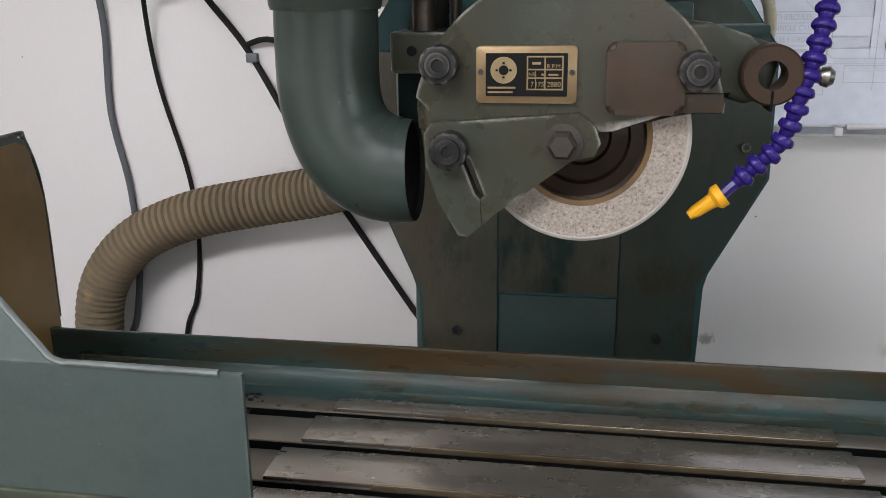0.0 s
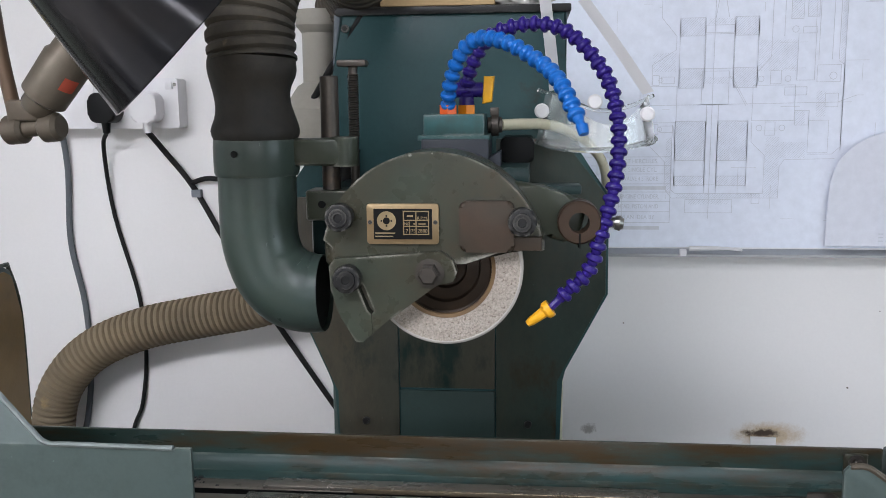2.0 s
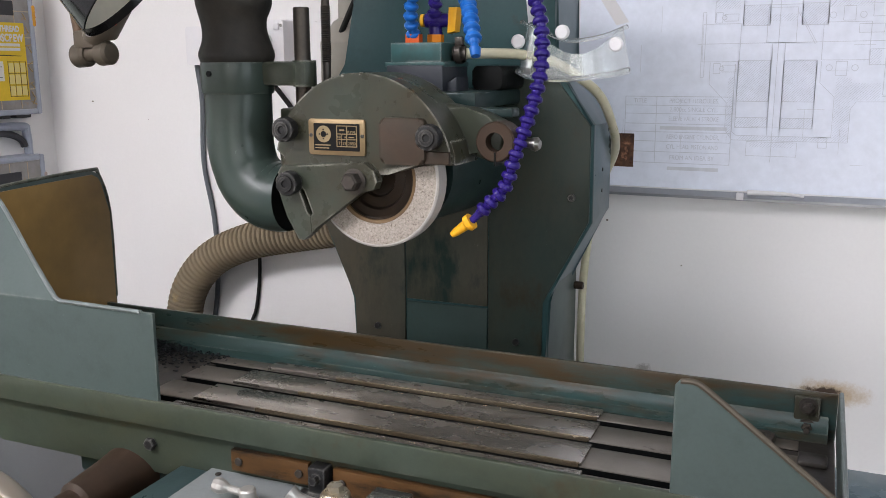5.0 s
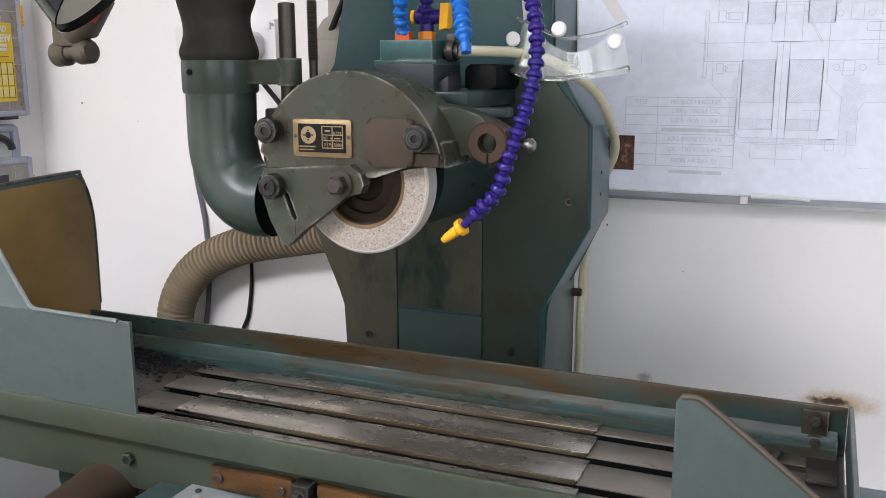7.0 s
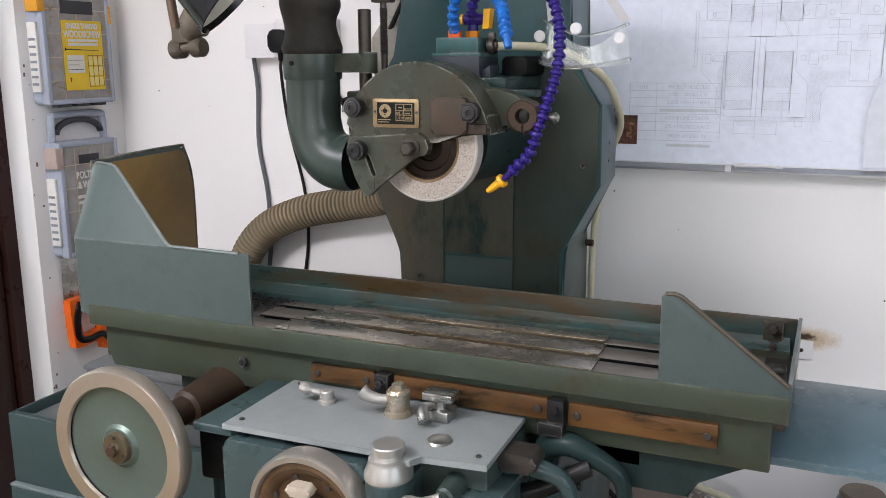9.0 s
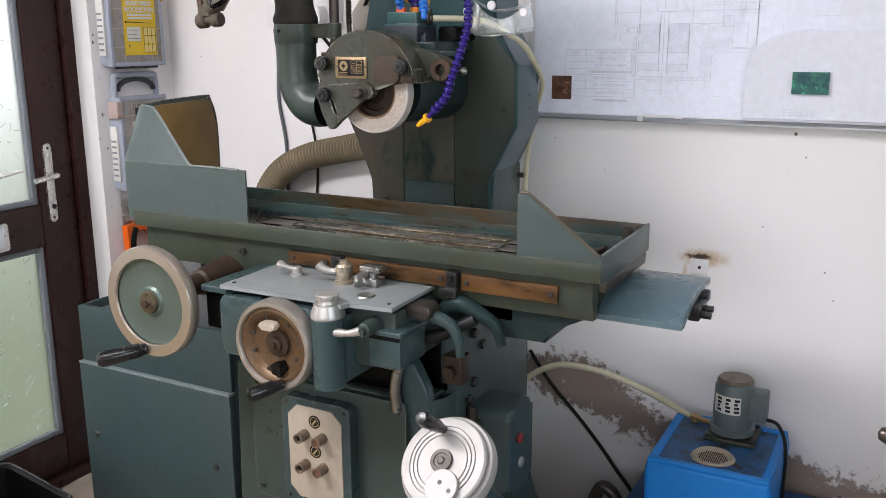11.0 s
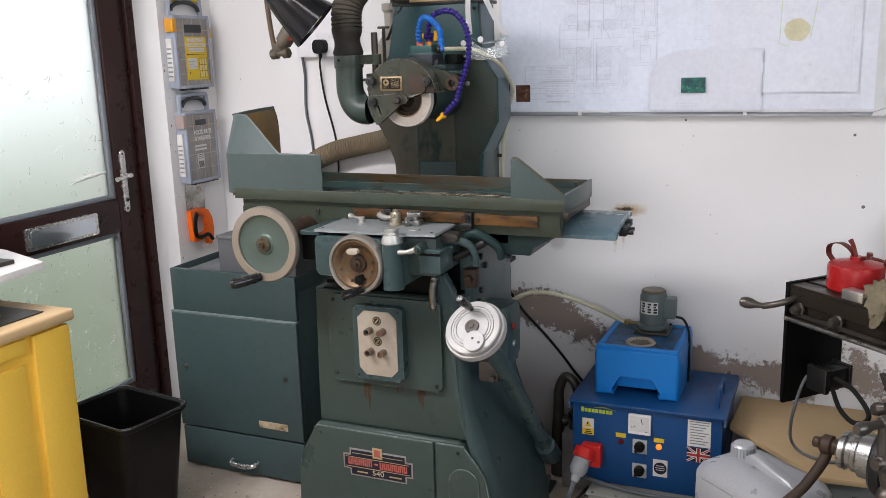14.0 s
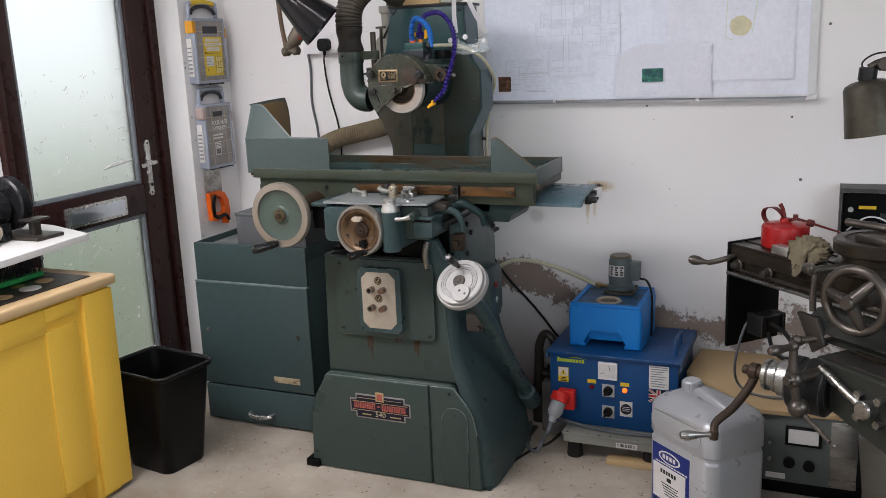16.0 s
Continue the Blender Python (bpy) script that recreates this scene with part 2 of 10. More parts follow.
BROWN_METAL = mat("rusty_brown_metal", (0.055, 0.034, 0.022), 0.5, metal=0.25, other=(0.03, 0.022, 0.016), scale=16, mix=0.9, grain=120, bump=0.2)
BLACK_PLASTIC = mat("black_plastic", (0.005, 0.005, 0.005), 0.35, scale=8, grain=200, bump=0.05, spec=0.16)
BLACK_RUBBER = mat("black_rubber", (0.009, 0.009, 0.009), 0.65, other=(0.02, 0.017, 0.014), scale=14, grain=120, bump=0.15)
WHITE_PLASTIC = mat("white_plastic", (0.74, 0.73, 0.74), 0.4, other=(0.68, 0.66, 0.65), scale=8, grain=150, bump=0.01, speckle=0.1)
INK = mat("black_print", (0.02, 0.02, 0.02), 0.6, scale=20)
GREY_CABLE = mat("grey_cable", (0.12, 0.13, 0.14), 0.55, scale=10, bump=0.05)
FENCE = mat("coolant_stained_paint", (0.027, 0.056, 0.054), 0.3, other=(0.022, 0.032, 0.024), scale=5, mix=0.9, grain=160, bump=0.08, spots=(0.04, 0.025, 0.010), spot_at=0.49, spot_scale=4.0, worn=(0.14, 0.15, 0.13), stretch=(0.5, 1, 2.4), dirt=0.5)
OLIVE = mat("oil_yellowed_green_paint", (0.046, 0.06, 0.045), 0.34, other=(0.045, 0.048, 0.028), scale=4, mix=0.9, grain=220, bump=0.05, spots=(0.045, 0.03, 0.012), spot_at=0.55, spot_scale=5, worn=(0.14, 0.14, 0.1), dirt=0.5)

# ---------------------------------------------------------------- room
def plaster_material():
    """White paint on plaster; a damp band near the floor where the paint has flaked off brown render."""
    m = mat("white_painted_plaster", (0.79, 0.775, 0.765), 0.7, other=(0.74, 0.715, 0.695), scale=1.3, mix=0.4, grain=170, bump=0.035, speckle=0.12, spots=(0.5, 0.45, 0.4), spot_at=0.8, spot_scale=22)
    n, l = m.node_tree.nodes, m.node_tree.links
    bsdf = n["Principled BSDF"]
    src = bsdf.inputs["Base Color"].links[0].from_socket
    tc = n.new("ShaderNodeTexCoord")
    sep = n.new("ShaderNodeSeparateXYZ")
    l.new(tc.outputs["Object"], sep.inputs[0])
    big, small = n.new("ShaderNodeTexNoise"), n.new("ShaderNodeTexNoise")
    big.inputs["Scale"].default_value, big.inputs["Detail"].default_value, big.inputs["Roughness"].default_value = 2.6, 3.0, 0.5
    small.inputs["Scale"].default_value, small.inputs["Detail"].default_value, small.inputs["Roughness"].default_value = 62.0, 9.0, 0.8

    def math_node(op, a, b):
        q = n.new("ShaderNodeMath")
        q.operation = op
        for i, v in enumerate((a, b)):
            if isinstance(v, float):
                q.inputs[i].default_value = v
            else:
                l.new(v, q.inputs[i])
        return q.outputs[0]

    for q in (big, small):
        l.new(tc.outputs["Object"], q.inputs["Vector"])
    # a damp band slopes down along the wall and runs on level; the paint has flaked off it in patches with speckled edges
    line = n.new("ShaderNodeMapRange")
    line.inputs["From Min"].default_value, line.inputs["From Max"].default_value = 0.22, 0.72
    line.inputs["To Min"].default_value, line.inputs["To Max"].default_value = 0.55, 0.36
    l.new(sep.outputs["X"], line.inputs["Value"])
    mid = math_node("ADD", line.outputs[0], math_node("MULTIPLY", math_node("SUBTRACT", big.outputs["Fac"], 0.5), 0.22))
    away = math_node("ABSOLUTE", math_node("SUBTRACT", sep.outputs["Z"], mid), 0.0)
    patch = n.new("ShaderNodeTexNoise")
    patch.inputs["Scale"].default_value, patch.inputs["Detail"].default_value, patch.inputs["Roughness"].default_value = 5.5, 6.0, 0.6
    l.new(tc.outputs["Object"], patch.inputs["Vector"])
    near = math_node("SUBTRACT", math_node("MULTIPLY", patch.outputs["Fac"], 1.7), math_node("MULTIPLY", away, 6.5))
    flake = n.new("ShaderNodeMapRange")
    flake.inputs["From Min"].default_value, flake.inputs["From Max"].default_value = 1.33, 1.45
    l.new(math_node("ADD", near, math_node("MULTIPLY", small.outputs["Fac"], 1.72)), flake.inputs["Value"])
    low = n.new("ShaderNodeMapRange")
    low.inputs["From Min"].default_value, low.inputs["From Max"].default_value = 0.55, 0.1
    l.new(sep.outputs["Z"], low.inputs["Value"])
    grime = n.new("ShaderNodeMix")
    grime.data_type = "RGBA"
    l.new(math_node("MULTIPLY", low.outputs[0], big.outputs["Fac"]), grime.inputs[0])
    l.new(src, grime.inputs[6])
    grime.inputs[7].default_value = (0.40, 0.36, 0.33, 1)
    mix = n.new("ShaderNodeMix")
    mix.data_type = "RGBA"
    l.new(flake.outputs[0], mix.inputs[0])
    l.new(grime.outputs[2], mix.inputs[6])
    mix.inputs[7].default_value = (0.27, 0.215, 0.185, 1)
    out = mix.outputs[2]

    def blot(src, cx, cz, rx, rz, colour, strength, rag):
        """A ragged stain round a place on the wall."""
        dx = math_node("DIVIDE", math_node("SUBTRACT", sep.outputs["X"], cx), rx)
        dz = math_node("DIVIDE", math_node("SUBTRACT", sep.outputs["Z"], cz), rz)
        far = math_node("SQRT", math_node("ADD", math_node("MULTIPLY", dx, dx), math_node("MULTIPLY", dz, dz)), 0.0)
        far = math_node("ADD", far, math_node("MULTIPLY", math_node("SUBTRACT", small.outputs["Fac"], 0.5), rag))
        r_ = n.new("ShaderNodeMapRange")
        r_.interpolation_type = "SMOOTHSTEP"
        r_.inputs["From Min"].default_value, r_.inputs["From Max"].default_value = 1.0, 0.35
        l.new(far, r_.inputs["Value"])
        q = n.new("ShaderNodeMix")
        q.data_type = "RGBA"
        l.new(math_node("MULTIPLY", r_.outputs[0], strength), q.inputs[0])
        l.new(src, q.inputs[6])
        q.inputs[7].default_value = (*colour, 1)
        return q.outputs[2]

    # rust round the old fixing plate, runs below it, a bruise further down
    out = blot(out, 0.545, 0.926, 0.075, 0.028, (0.5, 0.36, 0.2), 0.8, 1.2)
    out = blot(out, 0.532, 0.928, 0.040, 0.010, (0.06, 0.04, 0.028), 1.0, 2.2)
    out = blot(out, 0.500, 0.853, 0.010, 0.085, (0.5, 0.36, 0.22), 0.7, 2.0)
    out = blot(out, 0.528, 0.843, 0.007, 0.065, (0.55, 0.42, 0.28), 0.6, 2.4)
    out = blot(out, 0.288, 0.800, 0.045, 0.040, (0.42, 0.39, 0.38), 0.5, 1.0)
    out = blot(out, 0.228, 0.928, 0.014, 0.012, (0.3, 0.27, 0.25), 0.8, 3.0)
    l.new(out, bsdf.inputs["Base Color"])
    bp = [q for q in n if q.type == "BUMP"][0]
    b2 = n.new("ShaderNodeBump")
    b2.inputs["Strength"].default_value, b2.inputs["Distance"].default_value, b2.invert = 0.6, 0.003, True
    l.new(flake.outputs[0], b2.inputs["Height"])
    l.new(bp.outputs[0], b2.inputs["Normal"])
    l.new(b2.outputs[0], bsdf.inputs["Normal"])
    return m


PLASTER = plaster_material()
PLASTER_CLEAN = mat("white_wall_paint", (0.8, 0.79, 0.78), 0.7, other=(0.75, 0.73, 0.715), mix=0.4, scale=1.6, grain=170, bump=0.035, speckle=0.12, spots=(0.5, 0.46, 0.42), spot_at=0.78, spot_scale=20)
# unseen walls, set dark so that less light bounces back
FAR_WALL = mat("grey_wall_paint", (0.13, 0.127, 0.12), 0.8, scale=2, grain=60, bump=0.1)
CONCRETE = mat("dusty_concrete", (0.45, 0.395, 0.33), 0.9, other=(0.24, 0.195, 0.15), scale=3.2, mix=0.95, grain=70, bump=0.4, spots=(0.15, 0.12, 0.095), spot_at=0.62, spot_scale=11, spec=0.15)
WOOD_BROWN = mat("brown_door_plastic", (0.024, 0.009, 0.008), 0.3, other=(0.035, 0.016, 0.013), scale=5, grain=90, bump=0.06, spots=(0.30, 0.27, 0.25), spot_at=0.725, spot_scale=62)
SEAL_GREY = mat("grey_glazing_bead", (0.2, 0.22, 0.24), 0.5, scale=20, bump=0.05, spots=(0.08, 0.06, 0.06), spot_at=0.62)
# unseen ceiling, greyed to hold down the fill light
CEILING = mat("ceiling_paint", (0.3, 0.295, 0.29), 0.8, scale=2, grain=60, bump=0.1)
FROSTED = glass("frosted_glass", (0.97, 0.98, 0.98), 0.34)
SCRATCH = mat("dried_paint_smear", (0.85, 0.85, 0.83), 0.6, scale=30, bump=0.1, alpha=0.75)

WX, WY = -1.16, 1.36           # inner faces of the door wall beyond the door, and of the back wall
NX = -1.445                    # the door wall's face on the near side of the door
RX, FY, TOP = 3.1, -3.6, 2.55  # right wall, front wall, ceiling

bm = B()
bm_box(bm, -1.7, RX + 0.2, FY - 0.2, WY + 0.2, -0.12, 0.0)
setting("floor", bm, CONCRETE, "dusty grey-beige concrete workshop floor with dark stains")
bm = B()
bm_box(bm, WX, RX + 0.15, WY, WY + 0.15, 0.0, TOP)
setting("wall_back", bm, PLASTER, "white painted plaster wall with damp flaking paint near the floor")
bm = B()
bm_box(bm, RX, RX + 0.15, FY, WY, 0.0, 1.0)
bm_box(bm, RX, RX + 0.15, FY, WY, 2.2, TOP)
bm_box(bm, RX, RX + 0.15, FY, -1.7, 1.0, 2.2)
bm_box(bm, RX, RX + 0.15, -0.1, WY, 1.0, 2.2)
setting("wall_right", bm, FAR_WALL, "unseen wall with an opening for the side lamp, grey to cut bounce light")
bm = B()
bm_box(bm, -1.7, RX + 0.15, FY - 0.15, FY, 0.0, 1.15)
bm_box(bm, -1.7, RX + 0.15, FY - 0.15, FY, 2.35, TOP)
bm_box(bm, -1.7, -0.52, FY - 0.15, FY, 1.15, 2.35)
bm_box(bm, 2.72, RX + 0.15, FY - 0.15, FY, 1.15, 2.35)
setting("wall_front", bm, FAR_WALL, "unseen wall with a wide window opening, grey to cut bounce light")
bm = B()
bm_prism(bm, [(WX, 1.045), (WX, 1.51), (-1.7, 1.51), (-1.7, 1.25), (-1.475, 1.25), (-1.43, 1.215)], "z", 0.0, TOP)
setting("wall_left_corner", bm, PLASTER_CLEAN, "white painted wall corner with a splayed door reveal")
DY0, DY1, DZ1 = 0.31, 1.25, 2.08
bm = B()
bm_box(bm, -1.7, NX, FY, DY0, 0.0, TOP)
bm_box(bm, -1.7, NX, DY0, DY1, DZ1, TOP)
setting("wall_left", bm, PLASTER_CLEAN, "white painted plaster wall beside the glazed door")
bm = B()
bm_box(bm, -1.7, RX + 0.15, FY - 0.15, WY + 0.15, TOP, TOP + 0.1)
setting("ceiling", bm, CEILING, "unseen ceiling, grey to cut bounce light")

# the door: dark brown frame and leaf, two frosted panes, letter plate and lever handle
door = tagged(new("door_1"), "dark brown plastic door with two frosted panes, closed", "door", kind="structure")
door.location = (-1.45, 0.78, 0.0)
DX0, DX1 = -1.50, -1.435
bm = B()
bm_box(bm, DX0 - 0.01, DX1 + 0.015, 1.17, 1.245, 0.0, DZ1, 0.004)
bm_box(bm, DX0 - 0.01, DX1 + 0.015, 0.315, 0.35, 0.0, DZ1, 0.004)
bm_box(bm, DX0 - 0.01, DX1 + 0.015, 0.35, 1.17, 2.03, DZ1, 0.004)
bm_box(bm, DX0 - 0.01, DX1 + 0.02, 0.35, 1.17, 0.0, 0.035, 0.004)
part("door_frame", bm, WOOD_BROWN, door, "dark brown plastic door frame")
bm = B()
bm_box(bm, DX0, DX1, 1.035, 1.165, 0.04, 2.02, 0.006)
bm_box(bm, DX0, DX1, 0.355, 0.42, 0.04, 2.02, 0.006)
bm_box(bm, DX0, DX1, 0.42, 1.035, 0.04, 0.17, 0.006)
bm_box(bm, DX0, DX1, 0.42, 1.035, 0.81, 0.945, 0.006)
bm_box(bm, DX0, DX1, 0.42, 1.035, 1.92, 2.02, 0.006)
leaf = part("door_leaf", bm, WOOD_BROWN, door)
for z0, z1, zb in ((0.945, 1.92, 0.945), (0.17, 0.81, 0.17)):
    bm = B()
    bm_box(bm, DX0 + 0.026, DX0 + 0.034, 0.41, 1.045, z0 - 0.008, z1 + 0.008)
    pane = part("pane", bm, FROSTED, door, "frosted glass pane with paint smears")
    pane.visible_shadow = False
    bm = B()
    w = 0.018
    for y0, y1, a, b in ((0.42, 0.42 + w, z0, z1), (1.035 - w, 1.035, z0, z1), (0.42 + w, 1.035 - w, z0, z0 + w), (0.42 + w, 1.035 - w, z1 - w, z1)):
        bm_box(bm, DX0 + 0.034, DX1 - 0.012, y0, y1, a, b, 0.003)
    part("glazing_bead", bm, SEAL_GREY, door, "grey weathered glazing bead")
    bm = B()
    random.seed(int(z0 * 100))
    for k in range(150 if z0 < 0.5 else 60):
        y, z, n_ = random.uniform(0.46, 1.0), random.uniform(z0 + 0.03, min(z1, 1.45)), random.uniform(0.002, 0.03)
        a_ = random.gauss(1.3, 0.7)
        d_ = Vector((0, math.cos(a_), math.sin(a_))) * n_
        o_ = Vector((DX0 + 0.0348, y, z))
        bm_tube(bm, [o_, o_ + d_ * 0.5 + Vector((0, n_ * 0.15, 0)), o_ + d_], random.uniform(0.0006, 0.0017), 5, 2)
    part("paint_spots", bm, SCRATCH, pane)["kind"] = "stuff"
bm = B()
bm_tube(bm, [(DX0 + 0.0355, 0.83, 1.035), (DX0 + 0.0355, 0.88, 1.043), (DX0 + 0.0355, 0.95, 1.05), (DX0 + 0.0355, 1.01, 1.055)], lambda s: 0.004 + 0.004 * math.sin(s * 3.1), 6, 4)
part("paint_smear", bm, SCRATCH, door)
bm = B()
bm_prism(bm, rounded(1.058, 1.086, 0.885, 1.135, 0.012), "x", DX1, DX1 + 0.008, 0.002)
plate = part("handle_plate", bm, CHROME, door, "satin chrome lever handle plate")
bm = B()
bm_tube(bm, [(DX1 + 0.008, 1.07, 1.035), (DX1 + 0.045, 1.07, 1.036), (DX1 + 0.052, 1.05, 1.036), (DX1 + 0.05, 0.985, 1.03)], 0.009, 10, 5)
part("lever", bm, CHROME, plate)
cyl_part("keyhole", (DX1 + 0.008, 1.074, 0.935), (DX1 + 0.012, 1.074, 0.935), 0.008, BLACK_STEEL, plate)
for z in (0.9, 1.12):
    cyl_part("screw", (DX1 + 0.008, 1.072, z), (DX1 + 0.0095, 1.072, z), 0.0045, STEEL_DARK, plate)
bm = B()
bm_prism(bm, rounded(0.56, 0.902, 0.828, 0.912, 0.006), "x", DX1, DX1 + 0.012, 0.004)
lp = part("letter_plate", bm, CHROME, door, "polished chrome letter plate")
bm = B()
bm_prism(bm, rounded(0.578, 0.884, 0.84, 0.899, 0.003), "x", DX1 + 0.013, DX1 + 0.016, 0.002)
# bluish base colour stands in for a blue-white reflection on the chrome
part("flap", bm, mat("mirror_chrome", (0.72, 0.78, 0.84), 0.3, metal=1.0, scale=8, bump=0.0, rough_var=0.08), lp)


def garden_backdrop():
    m = bpy.data.materials.new("garden_light")
    m.use_nodes = True
    n, l = m.node_tree.nodes, m.node_tree.links
    b = n["Principled BSDF"]
    tc, sep, rp, nz = n.new("ShaderNodeTexCoord"), n.new("ShaderNodeSeparateXYZ"), n.new("ShaderNodeValToRGB"), n.new("ShaderNodeTexNoise")
    nz.inputs["Scale"].default_value, nz.inputs["Detail"].default_value = 2.4, 5.0
    l.new(tc.outputs["Object"], sep.inputs[0])
    l.new(tc.outputs["Object"], nz.inputs["Vector"])
    add = n.new("ShaderNodeMath")
    add.operation = "MULTIPLY_ADD"
    add.inputs[1].default_value, add.inputs[2].default_value = 0.5, 0.0
    l.new(sep.outputs["Z"], add.inputs[0])
    a2 = n.new("ShaderNodeMath")
    a2.operation = "MULTIPLY_ADD"
    a2.inputs[1].default_value = 0.5
    l.new(nz.outputs["Fac"], a2.inputs[0])
    l.new(add.outputs[0], a2.inputs[2])
    el = rp.color_ramp.elements
    el[0].position, el[0].color = 0.16, (0.15, 0.18, 0.125, 1)
    el[1].position, el[1].color = 1.02, (0.78, 0.82, 0.84, 1)
    mid = el.new(0.6)
    mid.color = (0.34, 0.37, 0.33, 1)
    l.new(a2.outputs[0], rp.inputs[0])
    b.inputs["Base Color"].default_value = (0, 0, 0, 1)
    l.new(rp.outputs[0], b.inputs["Emission Color"])
    b.inputs["Emission Strength"].default_value = 1.7
    return m


bm = B()
bm_box(bm, -4.2, -4.15, -4.5, 7.5, -4.0, 5.0)
setting("backdrop", bm, garden_backdrop(), "bright garden and sky seen through frosted glass")

# ---------------------------------------------------------------- surface grinder
G = thing("surface_grinder", (0.02, 0.8, 0.0), "old green-painted surface grinder with sliding table and worn white wheel", "grinding machine")
CREAM = mat("cream_engraved_plate", (0.42, 0.365, 0.29), 0.5, other=(0.34, 0.28, 0.21), scale=16, bump=0.05, spots=(0.2, 0.13, 0.08), spot_at=0.66, dirt=0.3)
WHEEL = mat("white_abrasive_stone", (0.43, 0.385, 0.335), 0.95, other=(0.22, 0.185, 0.155), scale=420, mix=1.0, grain=700, bump=0.8, spots=(0.15, 0.12, 0.095), spot_at=0.56, spot_scale=330)
DRESSED = mat("dressed_stone_rim", (0.43, 0.405, 0.375), 0.9, other=(0.36, 0.33, 0.30), scale=260, grain=700, bump=0.3)
RUST = mat("rust_run", (0.055, 0.029, 0.015), 0.6, other=(0.035, 0.022, 0.013), scale=60, mix=0.9, bump=0.2)
GREY_PLATE = mat("grey_painted_plate", (0.24, 0.26, 0.26), 0.42, other=(0.19, 0.2, 0.19), scale=8, grain=200, bump=0.05, spots=(0.1, 0.08, 0.06), spot_at=0.66, spot_scale=20)
# near-black for oily castings, and for shade painted into gaps and recesses
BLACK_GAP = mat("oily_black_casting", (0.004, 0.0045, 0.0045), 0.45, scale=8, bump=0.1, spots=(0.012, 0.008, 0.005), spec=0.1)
GREEN_BLUE = mat("bluish_green_paint", (0.041, 0.069, 0.071), 0.3, other=(0.034, 0.05, 0.047), scale=4, grain=220, bump=0.05, spots=(0.03, 0.035, 0.03), spot_at=0.66, worn=(0.2, 0.23, 0.23), dirt=0.45)


def bolt(parent, c, d=(0, -1, 0), r=0.006, h=0.005, material=None, hexa=True, name="bolt"):
    bm = B()
    c, d = Vector(c), Vector(d)
    bm_cyl(bm, c, c + d * h, r, seg=6 if hexa else 14, bevel=r * 0.15)
    return part(name, bm, material or STEEL_DARK, parent)


# base casting with its front covers
bm = B()
front = [(-0.328, 0.012), (-0.322, 0.21), (-0.30, 0.275), (-0.252, 0.357), (-0.235, 0.372), (0.23, 0.372), (0.245, 0.362), (0.285, 0.285), (0.30, 0.22), (0.312, 0.012)]
bm_prism(bm, front, "y", 0.522, 1.06, 0.012, 3)
base = part("base", bm, GREEN, G, "green-painted cast iron base")
bm = B()
bm_box(bm, -0.332, 0.368, 0.53, 1.075, 0.0, 0.012, 0.004)
part("foot_flange", bm, GREEN_DARK, base)
bm = B()
bm_box(bm, -0.345, -0.29, 0.498, 0.56, 0.0, 0.03, 0.006)
part("foot", bm, BLACK_GAP, base)
bm = B()
bm_prism(bm, [(-0.322, 0.003), (-0.313, 0.21), (-0.248, 0.352), (-0.232, 0.364), (0.156, 0.364), (0.156, 0.003)], "y", 0.512, 0.53, 0.006, 3)
cover = part("front_cover", bm, GREEN, G)
bm = B()
bm_prism(bm, [(0.162, 0.003), (0.162, 0.364), (0.25, 0.364), (0.312, 0.28), (0.332, 0.2), (0.342, 0.003)], "y", 0.513, 0.53, 0.006, 3)
cover2 = part("side_cover", bm, GREEN, G)
bm = B()
bm_prism(bm, [(0.205, 0.012), (0.205, 0.25)] + arc_pts(0.252, 0.25, 0.047, 180, 0, 12)[1:-1] + [(0.299, 0.25), (0.299, 0.012)], "y", 0.507, 0.52, 0.004, 3)
part("inspection_cover", bm, GREEN, cover2)
for x, z in ((-0.225, 0.345), (0.235, 0.345), (-0.30, 0.06)):
    bolt(G, (x, 0.511, z), r=0.0055, h=0.003, hexa=False, material=BLACK_STEEL, name="screw")
bolt(cover2, (0.252, 0.506, 0.27), r=0.0045, h=0.003, hexa=False, name="screw")

# maker's sign as plain shapes
NAVY = mat("navy_enamel", (0.012, 0.012, 0.025), 0.35, scale=20, bump=0.02)
RED_EN = mat("red_enamel", (0.42, 0.03, 0.02), 0.4, scale=20, bump=0.02)
SALMON = mat("faded_red_enamel", (0.38, 0.10, 0.075), 0.45, other=(0.3, 0.09, 0.07), scale=60, bump=0.02)
GOLD = mat("dull_gold", (0.5, 0.4, 0.22), 0.4, metal=0.5, scale=20, bump=0.02)
bm = B()
bm_prism(bm, [(-0.143, 0.243), (-0.12, 0.243), (-0.12, 0.222), (0.062, 0.222), (0.062, 0.243), (0.083, 0.243), (0.083, 0.283), (0.062, 0.283), (0.062, 0.302), (-0.12, 0.302), (-0.12, 0.283), (-0.143, 0.283)], "y", 0.5085, 0.512, 0.001)
sign = part("maker_sign", bm, NAVY, G, "dark blue enamel sign with red shapes and cream number")
bm = B()
random.seed(31)
for a, b in (((-0.13, 0.2545), (-0.046, 0.2765)), ((-0.022, 0.2525), (0.072, 0.2745))):
    n = 6 if a[0] < -0.1 else 7
    for k in range(n):
        x0 = a[0] + (b[0] - a[0]) * k / n
        w = (b[0] - a[0]) / n * 0.84
        for u in (0.0, 0.64):
            bm_box(bm, x0 + w * u, x0 + w * (u + 0.36), 0.5072, 0.5085, a[1], b[1])
        zc = random.choice((a[1], (a[1] + b[1]) / 2 - 0.002, b[1] - 0.005))
        bm_box(bm, x0 + w * 0.3, x0 + w * 0.7, 0.5073, 0.5085, zc, zc + 0.005)
